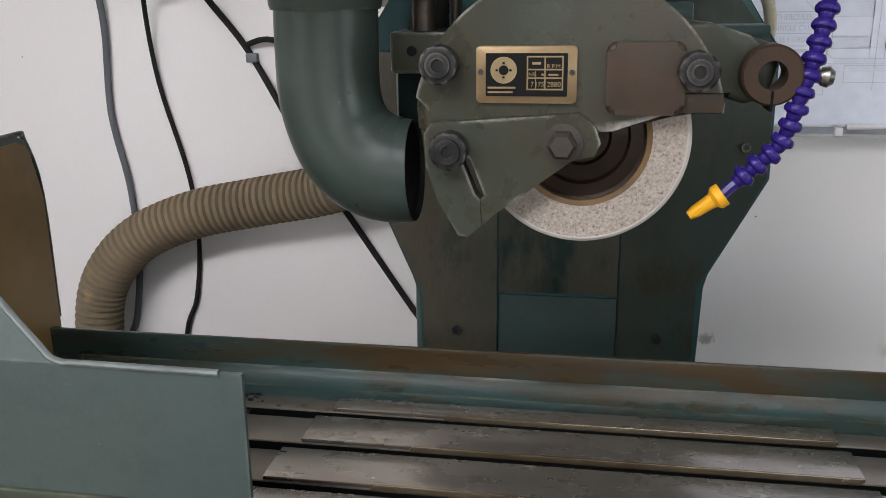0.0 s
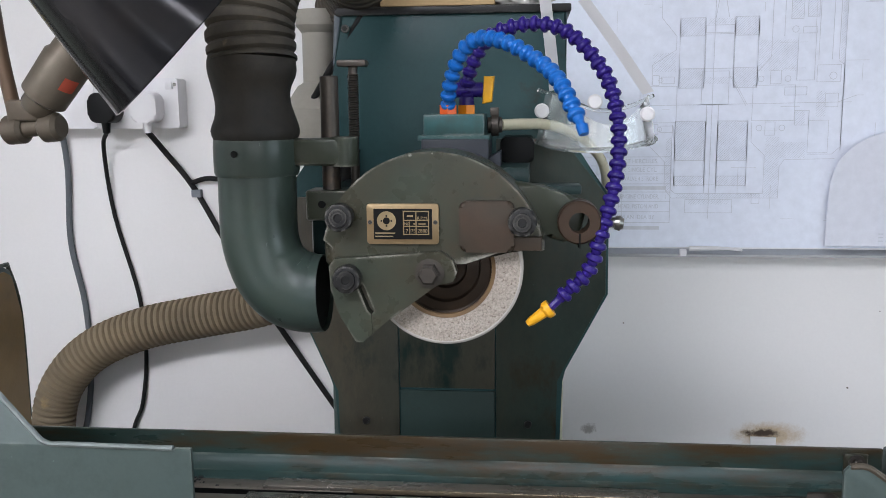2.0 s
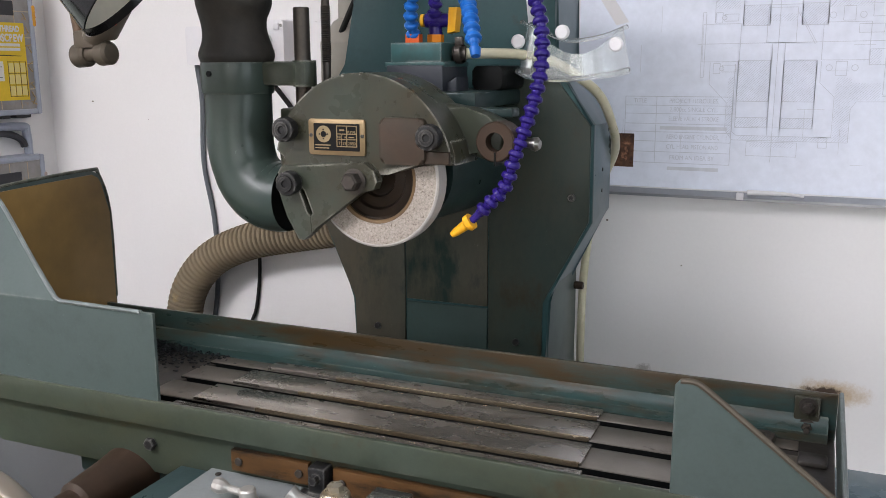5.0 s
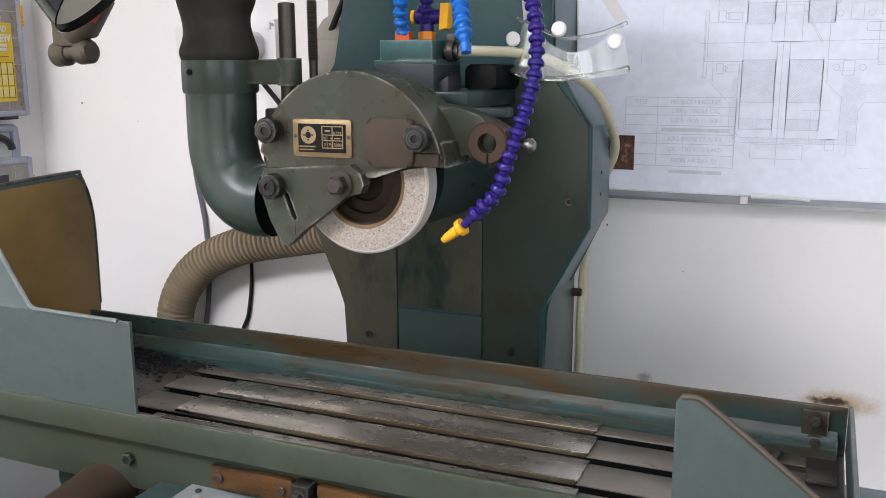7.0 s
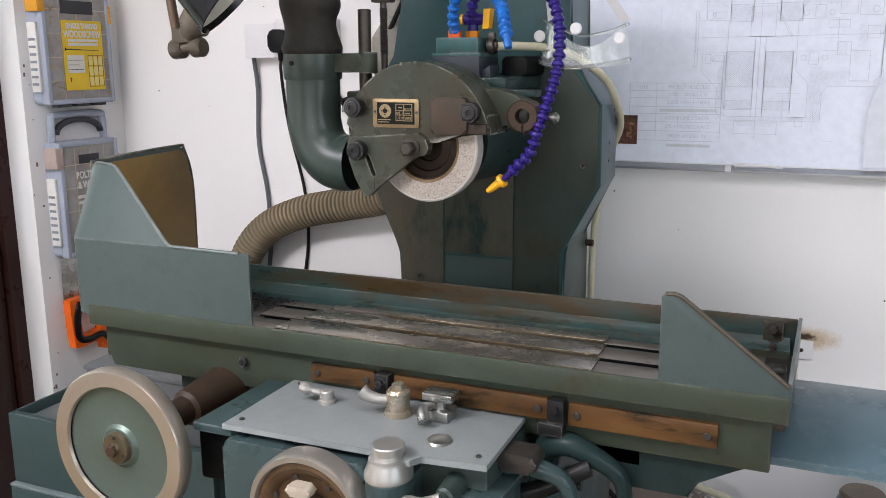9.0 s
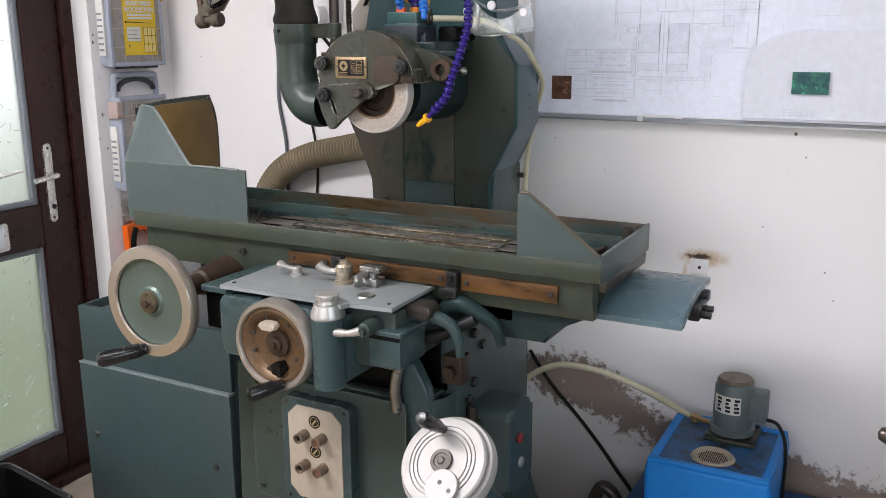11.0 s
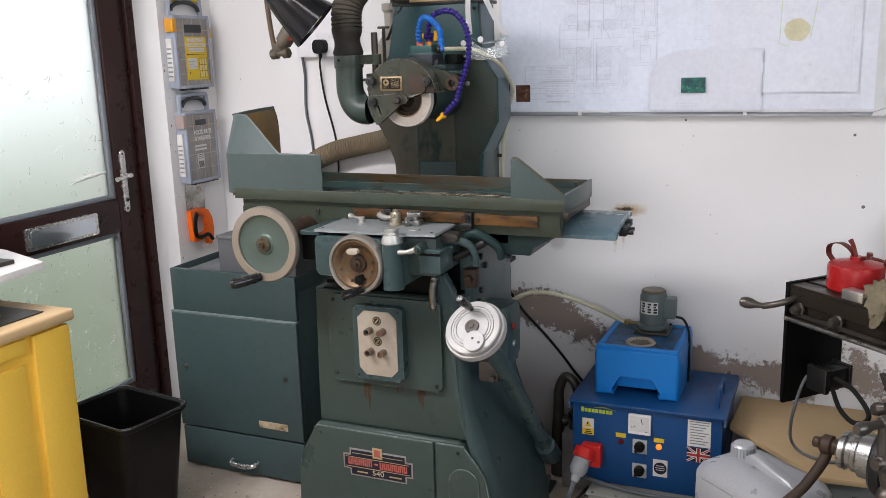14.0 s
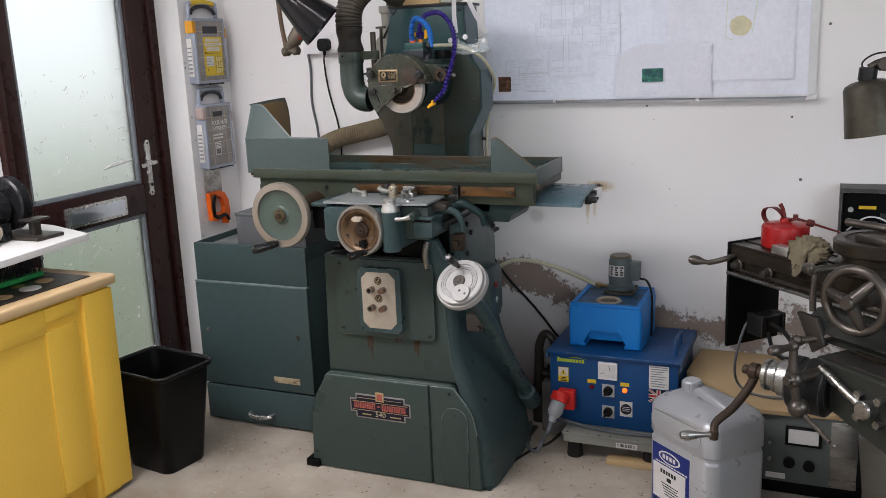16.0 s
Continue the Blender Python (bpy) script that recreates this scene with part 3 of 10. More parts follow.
bm_box(bm, -0.04, -0.028, 0.5072, 0.5085, 0.263, 0.268)
part("red_bars", bm, SALMON, sign)["kind"] = "stuff"
bm = B()
bm_box(bm, -0.045, -0.012, 0.507, 0.5085, 0.285, 0.32, 0.001)
bm_box(bm, -0.10, -0.065, 0.507, 0.5085, 0.231, 0.235)
bm_box(bm, 0.01, 0.05, 0.507, 0.5085, 0.231, 0.235)
bm_box(bm, -0.115, 0.055, 0.507, 0.5085, 0.292, 0.2935)
bm_box(bm, -0.138, 0.078, 0.507, 0.5085, 0.2785, 0.280)
bm_box(bm, -0.138, 0.078, 0.507, 0.5085, 0.247, 0.2485)
part("gold_print", bm, GOLD, sign)["kind"] = "stuff"
SIGN_CREAM = mat("sign_cream", (0.5, 0.43, 0.3), 0.5, scale=40, bump=0.02)
text_part("number", "540", pose(-0.028, 0.5068, 0.236, 90, 0, 0), 0.024, SIGN_CREAM, sign, squash=1.15)
bm = B()
bm_prism(bm, [(-0.148, 0.238), (-0.125, 0.238), (-0.125, 0.217), (0.067, 0.217), (0.067, 0.238), (0.088, 0.238), (0.088, 0.288), (0.067, 0.288), (0.067, 0.307), (-0.125, 0.307), (-0.125, 0.288), (-0.148, 0.288)], "y", 0.5098, 0.5121, 0.0004)
part("rim", bm, mat("worn_sign_rim", (0.36, 0.34, 0.33), 0.35, metal=0.6, scale=40, bump=0.05), sign, "bare metal rim")
bm = B()
bm_box(bm, -0.0385, -0.0185, 0.5062, 0.5071, 0.291, 0.314)
bm_box(bm, -0.0325, -0.0245, 0.5058, 0.5063, 0.296, 0.309)
part("emblem", bm, SALMON, sign)
# pale edges: paint rubbed away, and the highlight of the lit cover ledge painted in
bm = B()
bm_tube(bm, [(-0.250, 0.5145, 0.3535), (-0.238, 0.5145, 0.3625), (-0.20, 0.5145, 0.3642), (0.154, 0.5145, 0.3642)], 0.0022, 6, 4)
bm_tube(bm, [(0.164, 0.5155, 0.3642), (0.246, 0.5155, 0.3642), (0.256, 0.5155, 0.357), (0.31, 0.5155, 0.283), (0.33, 0.5155, 0.205)], 0.0022, 6, 4)
bm_tube(bm, [(0.2055, 0.509, 0.20)] + [(x, 0.509, z) for x, z in arc_pts(0.252, 0.25, 0.0465, 180, 0, 10)] + [(0.2985, 0.509, 0.14)], 0.0016, 6, 3)
part("worn_edge", bm, mat("rubbed_paint_edge", (0.19, 0.22, 0.205), 0.32, metal=0.3, other=(0.05, 0.07, 0.06), scale=30, mix=0.95, spots=(0.3, 0.31, 0.28), spot_at=0.55, spot_scale=26), base, "pale edge of rubbed paint and painted highlight")

# pedestal, flaring at the right
bm = B()
bm_prism(bm, [(-0.238, 0.372), (-0.232, 0.5), (-0.228, 0.80), (0.225, 0.80), (0.232, 0.52), (0.25, 0.43), (0.268, 0.372)], "y", 0.534, 0.95, 0.01, 3)
ped = part("pedestal", bm, GREEN, G)
# bluish tone puts daylight on the green right side into the colour
SIDE_BLUE = mat("blue_grey_side_paint", (0.047, 0.072, 0.072), 0.32, other=(0.04, 0.06, 0.058), scale=4, grain=220, bump=0.05, spots=(0.035, 0.04, 0.038), spot_at=0.66, dirt=0.4)
bm = B()
flare_rows = []
for z, xp, xs in ((0.001, 0.34, 0.376), (0.09, 0.33, 0.366), (0.17, 0.314, 0.352), (0.24, 0.294, 0.335), (0.30, 0.277, 0.319), (0.345, 0.264, 0.305), (0.39, 0.250, 0.29), (0.43, 0.237, 0.276), (0.47, 0.228, 0.265), (0.52, 0.220, 0.256), (0.60, 0.216, 0.252), (0.70, 0.213, 0.251), (0.80, 0.212, 0.251)):
    line = [(xp + (xs - xp) * math.sin(radians(90 * k / 8)), 0.5335 + 0.05 * (1 - math.cos(radians(90 * k / 8)))) for k in range(9)]
    line += [(xs, 0.75), (xs, 0.955), (xs - 0.05, 0.957)]
    flare_rows.append([bm.verts.new((x, y, z)) for x, y in line])
for r0, r1 in zip(flare_rows, flare_rows[1:]):
    for k in range(len(r0) - 1):
        bm.faces.new((r0[k], r0[k + 1], r1[k + 1], r1[k]))
part("side_flare", bm, SIDE_BLUE, ped, "flaring side, green tinted blue as by daylight", 50)
bm = B()
bm_prism(bm, rounded(-0.176, 0.19, 0.522, 0.792, 0.014), "y", 0.519, 0.536, 0.005, 3)
plate = part("front_plate", bm, GREEN, G)
for x, z in ((-0.158, 0.775), (0.172, 0.772), (-0.158, 0.545), (0.172, 0.54)):
    bolt(plate, (x, 0.5185, z), r=0.0055, h=0.004, material=BLACK_STEEL, hexa=False, name="screw")
bm = B()
bm_prism(bm, rounded(-0.078, 0.082, 0.548, 0.772, 0.014), "y", 0.492, 0.521, 0.006, 3)
box = part("switch_box", bm, GREEN_BLUE, G)
bm = B()
x0, x1, z0, z1, c = -0.062, 0.064, 0.562, 0.758, 0.022
bm_prism(bm, [(x0, z0 + c), (x0, z1 - c), (x0 + c, z1), (x1 - c, z1), (x1, z1 - c), (x1, z0 + c), (x1 - c, z0), (x0 + c, z0)], "y", 0.4895, 0.493, 0.0008)
face = part("switch_plate", bm, CREAM, box, "cream engraved switch plate")
ENGRAVED = mat("black_engraving", (0.012, 0.011, 0.01), 0.5, scale=40, bump=0.02)
for z in (0.73, 0.668):
    bm = B()
    bm_cyl(bm, (0.002, 0.4895, z), (0.002, 0.4887, z), 0.0135, seg=28)
    dm = part("dial_mark", bm, ENGRAVED, box, "black engraved dial mark")
    bm = B()
    bm_lathe(bm, [(0.0088, 0.0), (0.0088, 0.0006), (0.0102, 0.0006), (0.0102, 0.0)], (0.002, 0.4888, z), (0, -1, 0), 28)
    bm_prism(bm, [(-0.004, z - 0.0045), (0.0045, z + 0.0055), (0.0075, z + 0.003), (-0.001, z - 0.007)], "y", 0.4881, 0.4888)
    part("ring", bm, GOLD, dm)
BUTTON = mat("worn_grey_button", (0.19, 0.14, 0.105), 0.4, other=(0.12, 0.085, 0.06), scale=60)
BROWN_BUTTON = mat("faded_brown_button", (0.16, 0.075, 0.045), 0.45, other=(0.1, 0.05, 0.03), scale=60)
for z in (0.70, 0.637):
    for dx, cap in ((-0.021, ENGRAVED), (0.021, BROWN_BUTTON)):
        bm = B()
        bm_lathe(bm, [(0.0078, 0.016), (0.0078, 0.026), (0.0102, 0.026), (0.0108, 0.0), (0.0078, 0.0)], (dx, 0.4895, z), (0, -1, 0), 20)
        pb = part("push_button", bm, BUTTON, box, "worn tubular push button")
        bm = B()
        bm_cyl(bm, (dx, 0.4895, z), (dx, 0.4712 if cap is ENGRAVED else 0.466, z), 0.0077, seg=18, bevel=0.001)
        part("cap", bm, cap, pb)
for x, z in ((-0.066, 0.76), (0.07, 0.76), (-0.066, 0.558), (0.07, 0.558)):
    bolt(box, (x, 0.4915, z), r=0.004, h=0.002, material=BLACK_STEEL, hexa=False, name="screw")
random.seed(3)
for x, w, h in ((-0.071, 0.012, 0.055), (-0.060, 0.010, 0.092), (-0.054, 0.006, 0.035), (0.038, 0.013, 0.024), (0.052, 0.011, 0.019), (0.108, 0.012, 0.05), (0.118, 0.013, 0.066), (0.125, 0.008, 0.026)):
    bm = B()
    left, right = [], []
    for k in range(9):
        q = k / 8
        half = w / 2 * (1 - 0.75 * q ** 2) * random.uniform(0.75, 1.1)
        mid = x + 0.004 * q * random.uniform(-0.5, 0.5)
        left.append((mid - half, 0.5225 - h * q))
        right.append((mid + half, 0.5225 - h * q))
    bm_prism(bm, left + right[::-1], "y", 0.5334, 0.5345)
    part("rust_run", bm, RUST, ped, "brown rust run")

# cross slide; its recess, oily ledge and front sheet are black to paint the gap's shade in
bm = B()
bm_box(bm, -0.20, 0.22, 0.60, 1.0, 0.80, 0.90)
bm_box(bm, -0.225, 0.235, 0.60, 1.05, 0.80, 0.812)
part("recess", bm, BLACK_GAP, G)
box_part("oily_ledge", (-0.20, 0.205, 0.541, 0.606, 0.798, 0.8045), BLACK_GAP, G, 0.001, "oily ledge under the cross slide, blackened as if in shade")
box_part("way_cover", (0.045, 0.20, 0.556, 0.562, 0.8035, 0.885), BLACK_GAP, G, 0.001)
before_slide = set(bpy.data.objects)
bm = B()
bm_prism(bm, rounded(-0.178, 0.05, 0.862, 0.974, 0.012), "y", 0.452, 0.66, 0.006, 3)
apron = part("apron", bm, GREEN_BLUE, G, "blue-green apron casting")
bm = B()
bm_box(bm, 0.04, 0.205, 0.50, 0.70, 0.868, 0.974, 0.006)
part("apron_wing", bm, GREEN, apron)
bm = B()
bm_cyl(bm, (0.086, 0.455, 0.84), (0.086, 0.455, 0.966), 0.031, seg=28)
bm_box(bm, 0.06, 0.112, 0.455, 0.6, 0.842, 0.964, 0.004)
part("feed_housing", bm, GREEN_BLUE, apron)
bm = B()
bm_lathe(bm, [(0, 0), (0.031, 0), (0.032, 0.001), (0.032, 0.007), (0.0265, 0.0195), (0.026, 0.024), (0.02, 0.0255), (0.019, 0.031), (0.0215, 0.0325), (0.0215, 0.040), (0.02, 0.0415), (0, 0.0415)], (0.086, 0.455, 0.966), (0, 0, 1), 32)
part("dial_knob", bm, ALU, apron, "turned aluminium dial knob")
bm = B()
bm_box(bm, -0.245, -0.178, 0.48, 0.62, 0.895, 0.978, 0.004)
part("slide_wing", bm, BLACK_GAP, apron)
bm = B()
bm_box(bm, -0.238, -0.17, 0.462, 0.64, 0.972, 0.984, 0.002)
part("slide_cover", bm, GREEN_BLUE, apron)
bm = B()
top = [(-0.182, 0.458), (0.068, 0.466), (0.074, 0.452), (0.118, 0.452), (0.124, 0.47), (0.214, 0.476), (0.208, 0.64), (-0.186, 0.64)]
bm_prism(bm, top, "z", 0.983, 0.991, 0.0015)
tplate = part("top_plate", bm, GREY_PLATE, G, "grey painted cover plate")
for x, y in ((-0.165, 0.48), (0.195, 0.495), (-0.165, 0.62), (0.06, 0.50)):
    bolt(tplate, (x, y, 0.991), (0, 0, 1), 0.004, 0.002, hexa=False, name="screw")


def ball_lever(name, hub, tip, rh=0.01, hh=0.016, material=None, parent=None):
    bm = B()
    hub, tip = Vector(hub), Vector(tip)
    bm_lathe(bm, [(0, 0), (rh * 1.3, 0), (rh * 1.3, 0.004), (rh, 0.006), (rh, hh), (rh * 0.8, hh + 0.002), (0, hh + 0.002)], hub, (0, 0, 1), 20)
    a = hub + Vector((0, 0, hh * 0.7))
    d = tip - a
    bm_tube(bm, [a, a + d * 0.35, a + d * 0.6, a + d * 0.8, tip], lambda s: 0.0045 + 0.0045 * max(0.0, math.sin(max(0.0, s - 0.45) / 0.55 * 2.6)), 10, 5)
    return part(name, bm, material or SATIN, parent or G)


ball_lever("lever", (-0.085, 0.575, 0.991), (-0.125, 0.565, 1.012))
bm = B()
bm_lathe(bm, [(0, 0), (0.02, 0), (0.02, 0.006), (0.017, 0.008), (0.017, 0.032), (0.014, 0.036), (0, 0.036)], (0.035, 0.575, 0.991), (0, 0, 1), 24)
bm_cyl(bm, (0.035, 0.575, 1.027), (0.035, 0.575, 1.034), 0.009, seg=6)
lv = part("lever_hub", bm, mat("oil_stained_nickel", (0.5, 0.45, 0.36), 0.3, metal=0.75, other=(0.3, 0.2, 0.09), scale=40, mix=0.8), G, "oil-stained nickel lever hub")
bm = B()
bm_tube(bm, [(0.03, 0.573, 1.013), (0.012, 0.567, 1.012), (-0.006, 0.562, 1.016), (-0.016, 0.56, 1.024)], lambda s: 0.005 + 0.005 * s, 12, 5)
part("lever_ball", bm, SATIN, lv)
bm = B()
bm_box(bm, 0.078, 0.116, 0.568, 0.602, 0.991, 1.006, 0.002)
bm_box(bm, 0.074, 0.12, 0.572, 0.60, 1.017, 1.028, 0.002)
bm_cyl(bm, (0.097, 0.585, 1.004), (0.097, 0.585, 1.02), 0.01)
bm_tube(bm, [(0.09, 0.575, 1.012), (0.085, 0.556, 1.012), (0.092, 0.545, 1.0)], lambda s: 0.005 + 0.005 * s, 12, 5)
part("clamp_block", bm, STEEL, G)
bm = B()
bm_lathe(bm, [(0, 0.004), (0.008, 0.004), (0.016, 0.003), (0.018, 0)], (0.128, 0.518, 0.991), (0, 0, 1), 24)
part("oil_cap", bm, STEEL, tplate)
bm = B()
bm_cyl(bm, (0.163, 0.50, 0.95), (0.163, 0.455, 0.95), 0.016, 0.013, seg=20, bevel=0.003)
bm_cyl(bm, (0.163, 0.455, 0.95), (0.163, 0.445, 0.95), 0.009, seg=16)
lv = part("lever_boss", bm, GREEN, G)
bm = B()
bm_tube(bm, [(0.163, 0.45, 0.952), (0.14, 0.446, 0.946), (0.11, 0.442, 0.944)], lambda s: 0.0085 - 0.004 * s if s < 0.6 else 0.0058 + 0.002 * math.sin((s - 0.6) * 7), 12, 5)
part("lever_arm", bm, SATIN, lv, "satin steel lever")
# stop block, hooked arms and cast bracket on the right of the apron
bm = B()
bm_box(bm, 0.158, 0.226, 0.482, 0.57, 0.880, 0.935, 0.003)
bm_box(bm, 0.155, 0.229, 0.479, 0.575, 0.937, 0.946, 0.002)
sbk = part("stop_block", bm, GREEN_BLUE, G)
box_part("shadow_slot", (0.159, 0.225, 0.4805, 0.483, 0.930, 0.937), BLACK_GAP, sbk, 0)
bm = B()
bm_tube(bm, [(0.19, 0.535, 0.94), (0.215, 0.53, 0.955), (0.25, 0.525, 0.958), (0.285, 0.53, 0.945), (0.30, 0.535, 0.915), (0.302, 0.538, 0.888)], lambda s: 0.015 - 0.006 * s, 12, 6)
part("hook_arm", bm, GREEN_BLUE, G)
bm = B()
bm_tube(bm, [(0.235, 0.60, 0.95), (0.275, 0.585, 0.968), (0.31, 0.59, 0.955), (0.345, 0.60, 0.93), (0.355, 0.605, 0.895)], lambda s: 0.017 - 0.006 * s, 12, 6)
part("hook_arm", bm, GREEN_DARK, G)
bm = B()
bm_tube(bm, [(0.20, 0.55, 0.90), (0.25, 0.56, 0.915), (0.31, 0.58, 0.945)], 0.012, 12, 5)
part("stop_rod", bm, BLACK_STEEL, G)
bm = B()
bm_prism(bm, rounded(0.20, 0.258, 0.958, 0.982, 0.01), "y", 0.50, 0.54, 0.006)
part("knob_cap", bm, STEEL_DARK, G)
# the whole cross slide stands forward of the bed
SLIDE = Matrix.Translation((0.0330, -0.060, 0.021)) @ Matrix.Diagonal((0.909, 1.0, 1.0, 1.0))
for ob in set(bpy.data.objects) - before_slide:
    ob.data.transform(Matrix.Translation((0.0, 0.035, 0.0)) @ SLIDE if ob.name[:4] in ("hook", "stop", "knob") and "block" not in ob.name else SLIDE)
bm = B()
bm_box(bm, 0.245, 0.285, 0.56, 0.60, 0.83, 0.885, 0.004)
bm_cyl(bm, (0.265, 0.56, 0.857), (0.265, 0.545, 0.857), 0.012, seg=6)
part("limit_block", bm, BROWN_METAL, G)
bm = B()
bm_prism(bm, [(0.165, 0.872), (0.2, 0.872), (0.225, 0.83), (0.24, 0.77), (0.25, 0.70), (0.215, 0.70), (0.19, 0.75), (0.172, 0.80)], "y", 0.53, 0.56, 0.006, 3)
part("bracket", bm, GREEN_BLUE, G)
bm = B()
bm_tube(bm, [(0.175, 0.525, 0.865), (0.168, 0.52, 0.82), (0.172, 0.52, 0.775)], 0.011, 12, 5)
part("bracket_rib", bm, STEEL, G)
# side body in the daylight-tinted blue-green, with its bolts and switch box
bm = B()
bm_prism(bm, [(0.60, 0.62), (0.60, 0.93), (0.66, 0.965), (0.92, 0.965), (0.945, 0.9), (0.945, 0.62)], "x", 0.215, 0.256, 0.012, 3)
side = part("side_body", bm, SIDE_BLUE, G)
bm = B()
bm_prism(bm, rounded(0.65, 0.765, 0.572, 0.752, 0.018), "x", 0.25, 0.343, 0.012, 3)
sb = part("side_switch_box", bm, SIDE_BLUE, G)
cyl_part("stop_button", (0.343, 0.692, 0.687), (0.353, 0.692, 0.687), 0.0105, mat("dull_red_button", (0.22, 0.03, 0.025), 0.45, scale=20), sb, seg=18, bevel=0.003, label="red push button")
cyl_part("start_button", (0.343, 0.70, 0.632), (0.35, 0.70, 0.632), 0.011, GREY_PLATE, sb, seg=18, bevel=0.003)
for y, z in ((0.66, 0.90), (0.70, 0.865), (0.915, 0.90), (0.915, 0.865), (0.915, 0.845), (0.64, 0.77), (0.66, 0.80)):
    bolt(side, (0.256, y, z), (1, 0, 0), 0.01, 0.012, material=BLACK_STEEL)
bm = B()
bm_box(bm, 0.25, 0.285, 0.625, 0.655, 0.705, 0.73, 0.003)
bm_cyl(bm, (0.268, 0.64, 0.73), (0.268, 0.64, 0.758), 0.01, seg=6)
part("oiler", bm, STEEL_DARK, G)


GLOSS_BLACK = mat("glossy_black_plastic", (0.008, 0.008, 0.008), 0.26, scale=30, bump=0.02, rough_var=0.08, spec=0.5)
# left handwheel: flat rim, green dished web, brass hub, black handle
W1 = Vector((-0.281, 0.362, 0.966))
bm = B()
bm_lathe(bm, [(0.084, 0.004), (0.086, 0.0), (0.106, 0.0), (0.1085, 0.004), (0.1085, 0.02), (0.106, 0.024), (0.088, 0.024), (0.084, 0.02)], W1, (0, 1, 0), 64)
wheel = part("table_handwheel", bm, mat("worn_bare_rim", (0.385, 0.34, 0.285), 0.34, metal=0.7, other=(0.31, 0.265, 0.215), scale=5, mix=0.4, speckle=0.1, grain=400, bump=0.06), G, "handwheel with a bare metal rim")
bm = B()
bm_lathe(bm, [(0, 0.005), (0.026, 0.005), (0.031, 0.0095), (0.06, 0.012), (0.084, 0.007), (0.086, 0.012), (0.06, 0.02), (0, 0.02)], W1, (0, 1, 0), 48)
part("web", bm, mat("turned_green_web", (0.10, 0.135, 0.115), 0.36, metal=0.4, other=(0.08, 0.10, 0.085), scale=8, bump=0.02), wheel, "green dished web with a spun sheen")
bm = B()
bm_lathe(bm, [(0, -0.006), (0.006, -0.006), (0.008, -0.002), (0.02, -0.002), (0.022, 0.002), (0.022, 0.01)], W1, (0, 1, 0), 28)
part("hub", bm, mat("dull_bronze_hub", (0.13, 0.105, 0.065), 0.42, metal=0.55, other=(0.07, 0.055, 0.035), scale=40), wheel, "dull bronze hub")
bolt(wheel, W1 + Vector((0, -0.006, 0)), r=0.009, h=0.006, material=BROWN_METAL, name="nut")
for k in range(3):
    a = radians(90 + 120 * k)
    bolt(wheel, W1 + Vector((0.0155 * math.cos(a), -0.002, 0.0155 * math.sin(a))), r=0.0025, h=0.001, material=BLACK_STEEL, hexa=False, name="screw")
bm = B()
p = W1 + Vector((-0.015, 0, -0.094))
bm_lathe(bm, [(0, 0), (0.011, 0), (0.011, 0.008), (0.0135, 0.012), (0.0145, 0.04), (0.0155, 0.074), (0.0145, 0.084), (0.009, 0.091), (0, 0.092)], p, Vector((-0.55, -0.8, -0.1)), 20)
part("handle", bm, GLOSS_BLACK, wheel, "glossy black plastic handle")
bm = B()
bm_lathe(bm, [(0.026, 0.02), (0.026, 0.05), (0.021, 0.055), (0.021, 0.13), (0.027, 0.135), (0.032, 0.19), (0.04, 0.24)], W1, (0.06, 1, 0.06), 28)
part("shaft_housing", bm, BROWN_METAL, wheel, "brown shaft housing")
bm = B()
bm_lathe(bm, [(0.03, 0), (0.05, 0.01), (0.05, 0.06), (0.06, 0.08), (0, 0.08)], (-0.26, 0.59, 0.98), (0.06, 1, 0.05), 24)
part("shaft_flange", bm, GREEN_DARK, wheel)

# middle handwheel: alloy rim, open brown inside
W2 = Vector((0.012, 0.36, 0.927))
bm = B()
bm_lathe(bm, [(0.07, 0.022), (0.07, 0.004), (0.0725, 0.0), (0.079, 0.0), (0.082, 0.005), (0.082, 0.03), (0.079, 0.034), (0.07, 0.034)], W2, (0, 1, 0), 56)
w2 = part("cross_handwheel", bm, mat("worn_alloy_rim", (0.40, 0.375, 0.335), 0.36, metal=0.75, other=(0.28, 0.245, 0.2), scale=12, mix=0.8, grain=350, bump=0.04), G, "alloy handwheel with an open brown inside")
bm = B()
bm_lathe(bm, [(0, 0.022), (0.034, 0.022), (0.05, 0.016), (0.056, 0.008), (0.064, 0.004), (0.071, 0.006), (0.071, 0.03), (0, 0.03)], W2, (0, 1, 0), 48)
part("dish", bm, mat("tan_oiled_dish", (0.14, 0.085, 0.045), 0.36, metal=0.35, other=(0.07, 0.04, 0.02), scale=26, mix=0.9, bump=0.08, spots=(0.03, 0.02, 0.012), spot_at=0.6, spot_scale=40), w2, "oily brown dish")
bm = B()
bm_lathe(bm, [(0, 0.002), (0.005, 0.002), (0.006, 0.008), (0.013, 0.009), (0.014, 0.014), (0.024, 0.016), (0.026, 0.022)], W2, (0, 1, 0), 20)
part("hub", bm, BROWN_METAL, w2)
bm = B()
bm_prism(bm, rounded(-0.008, 0.026, 0.958, 0.972, 0.006), "y", 0.352, 0.37, 0.004)
part("thumb_tab", bm, CREAM, w2)
for a in (10, 55, 110, 160, 200, 250, 335):
    c = W2 + Vector((0.05 * math.cos(radians(a)), 0.014, 0.05 * math.sin(radians(a))))
    bolt(w2, c, r=0.004, h=0.004, material=STEEL_DARK, hexa=False, name="screw")
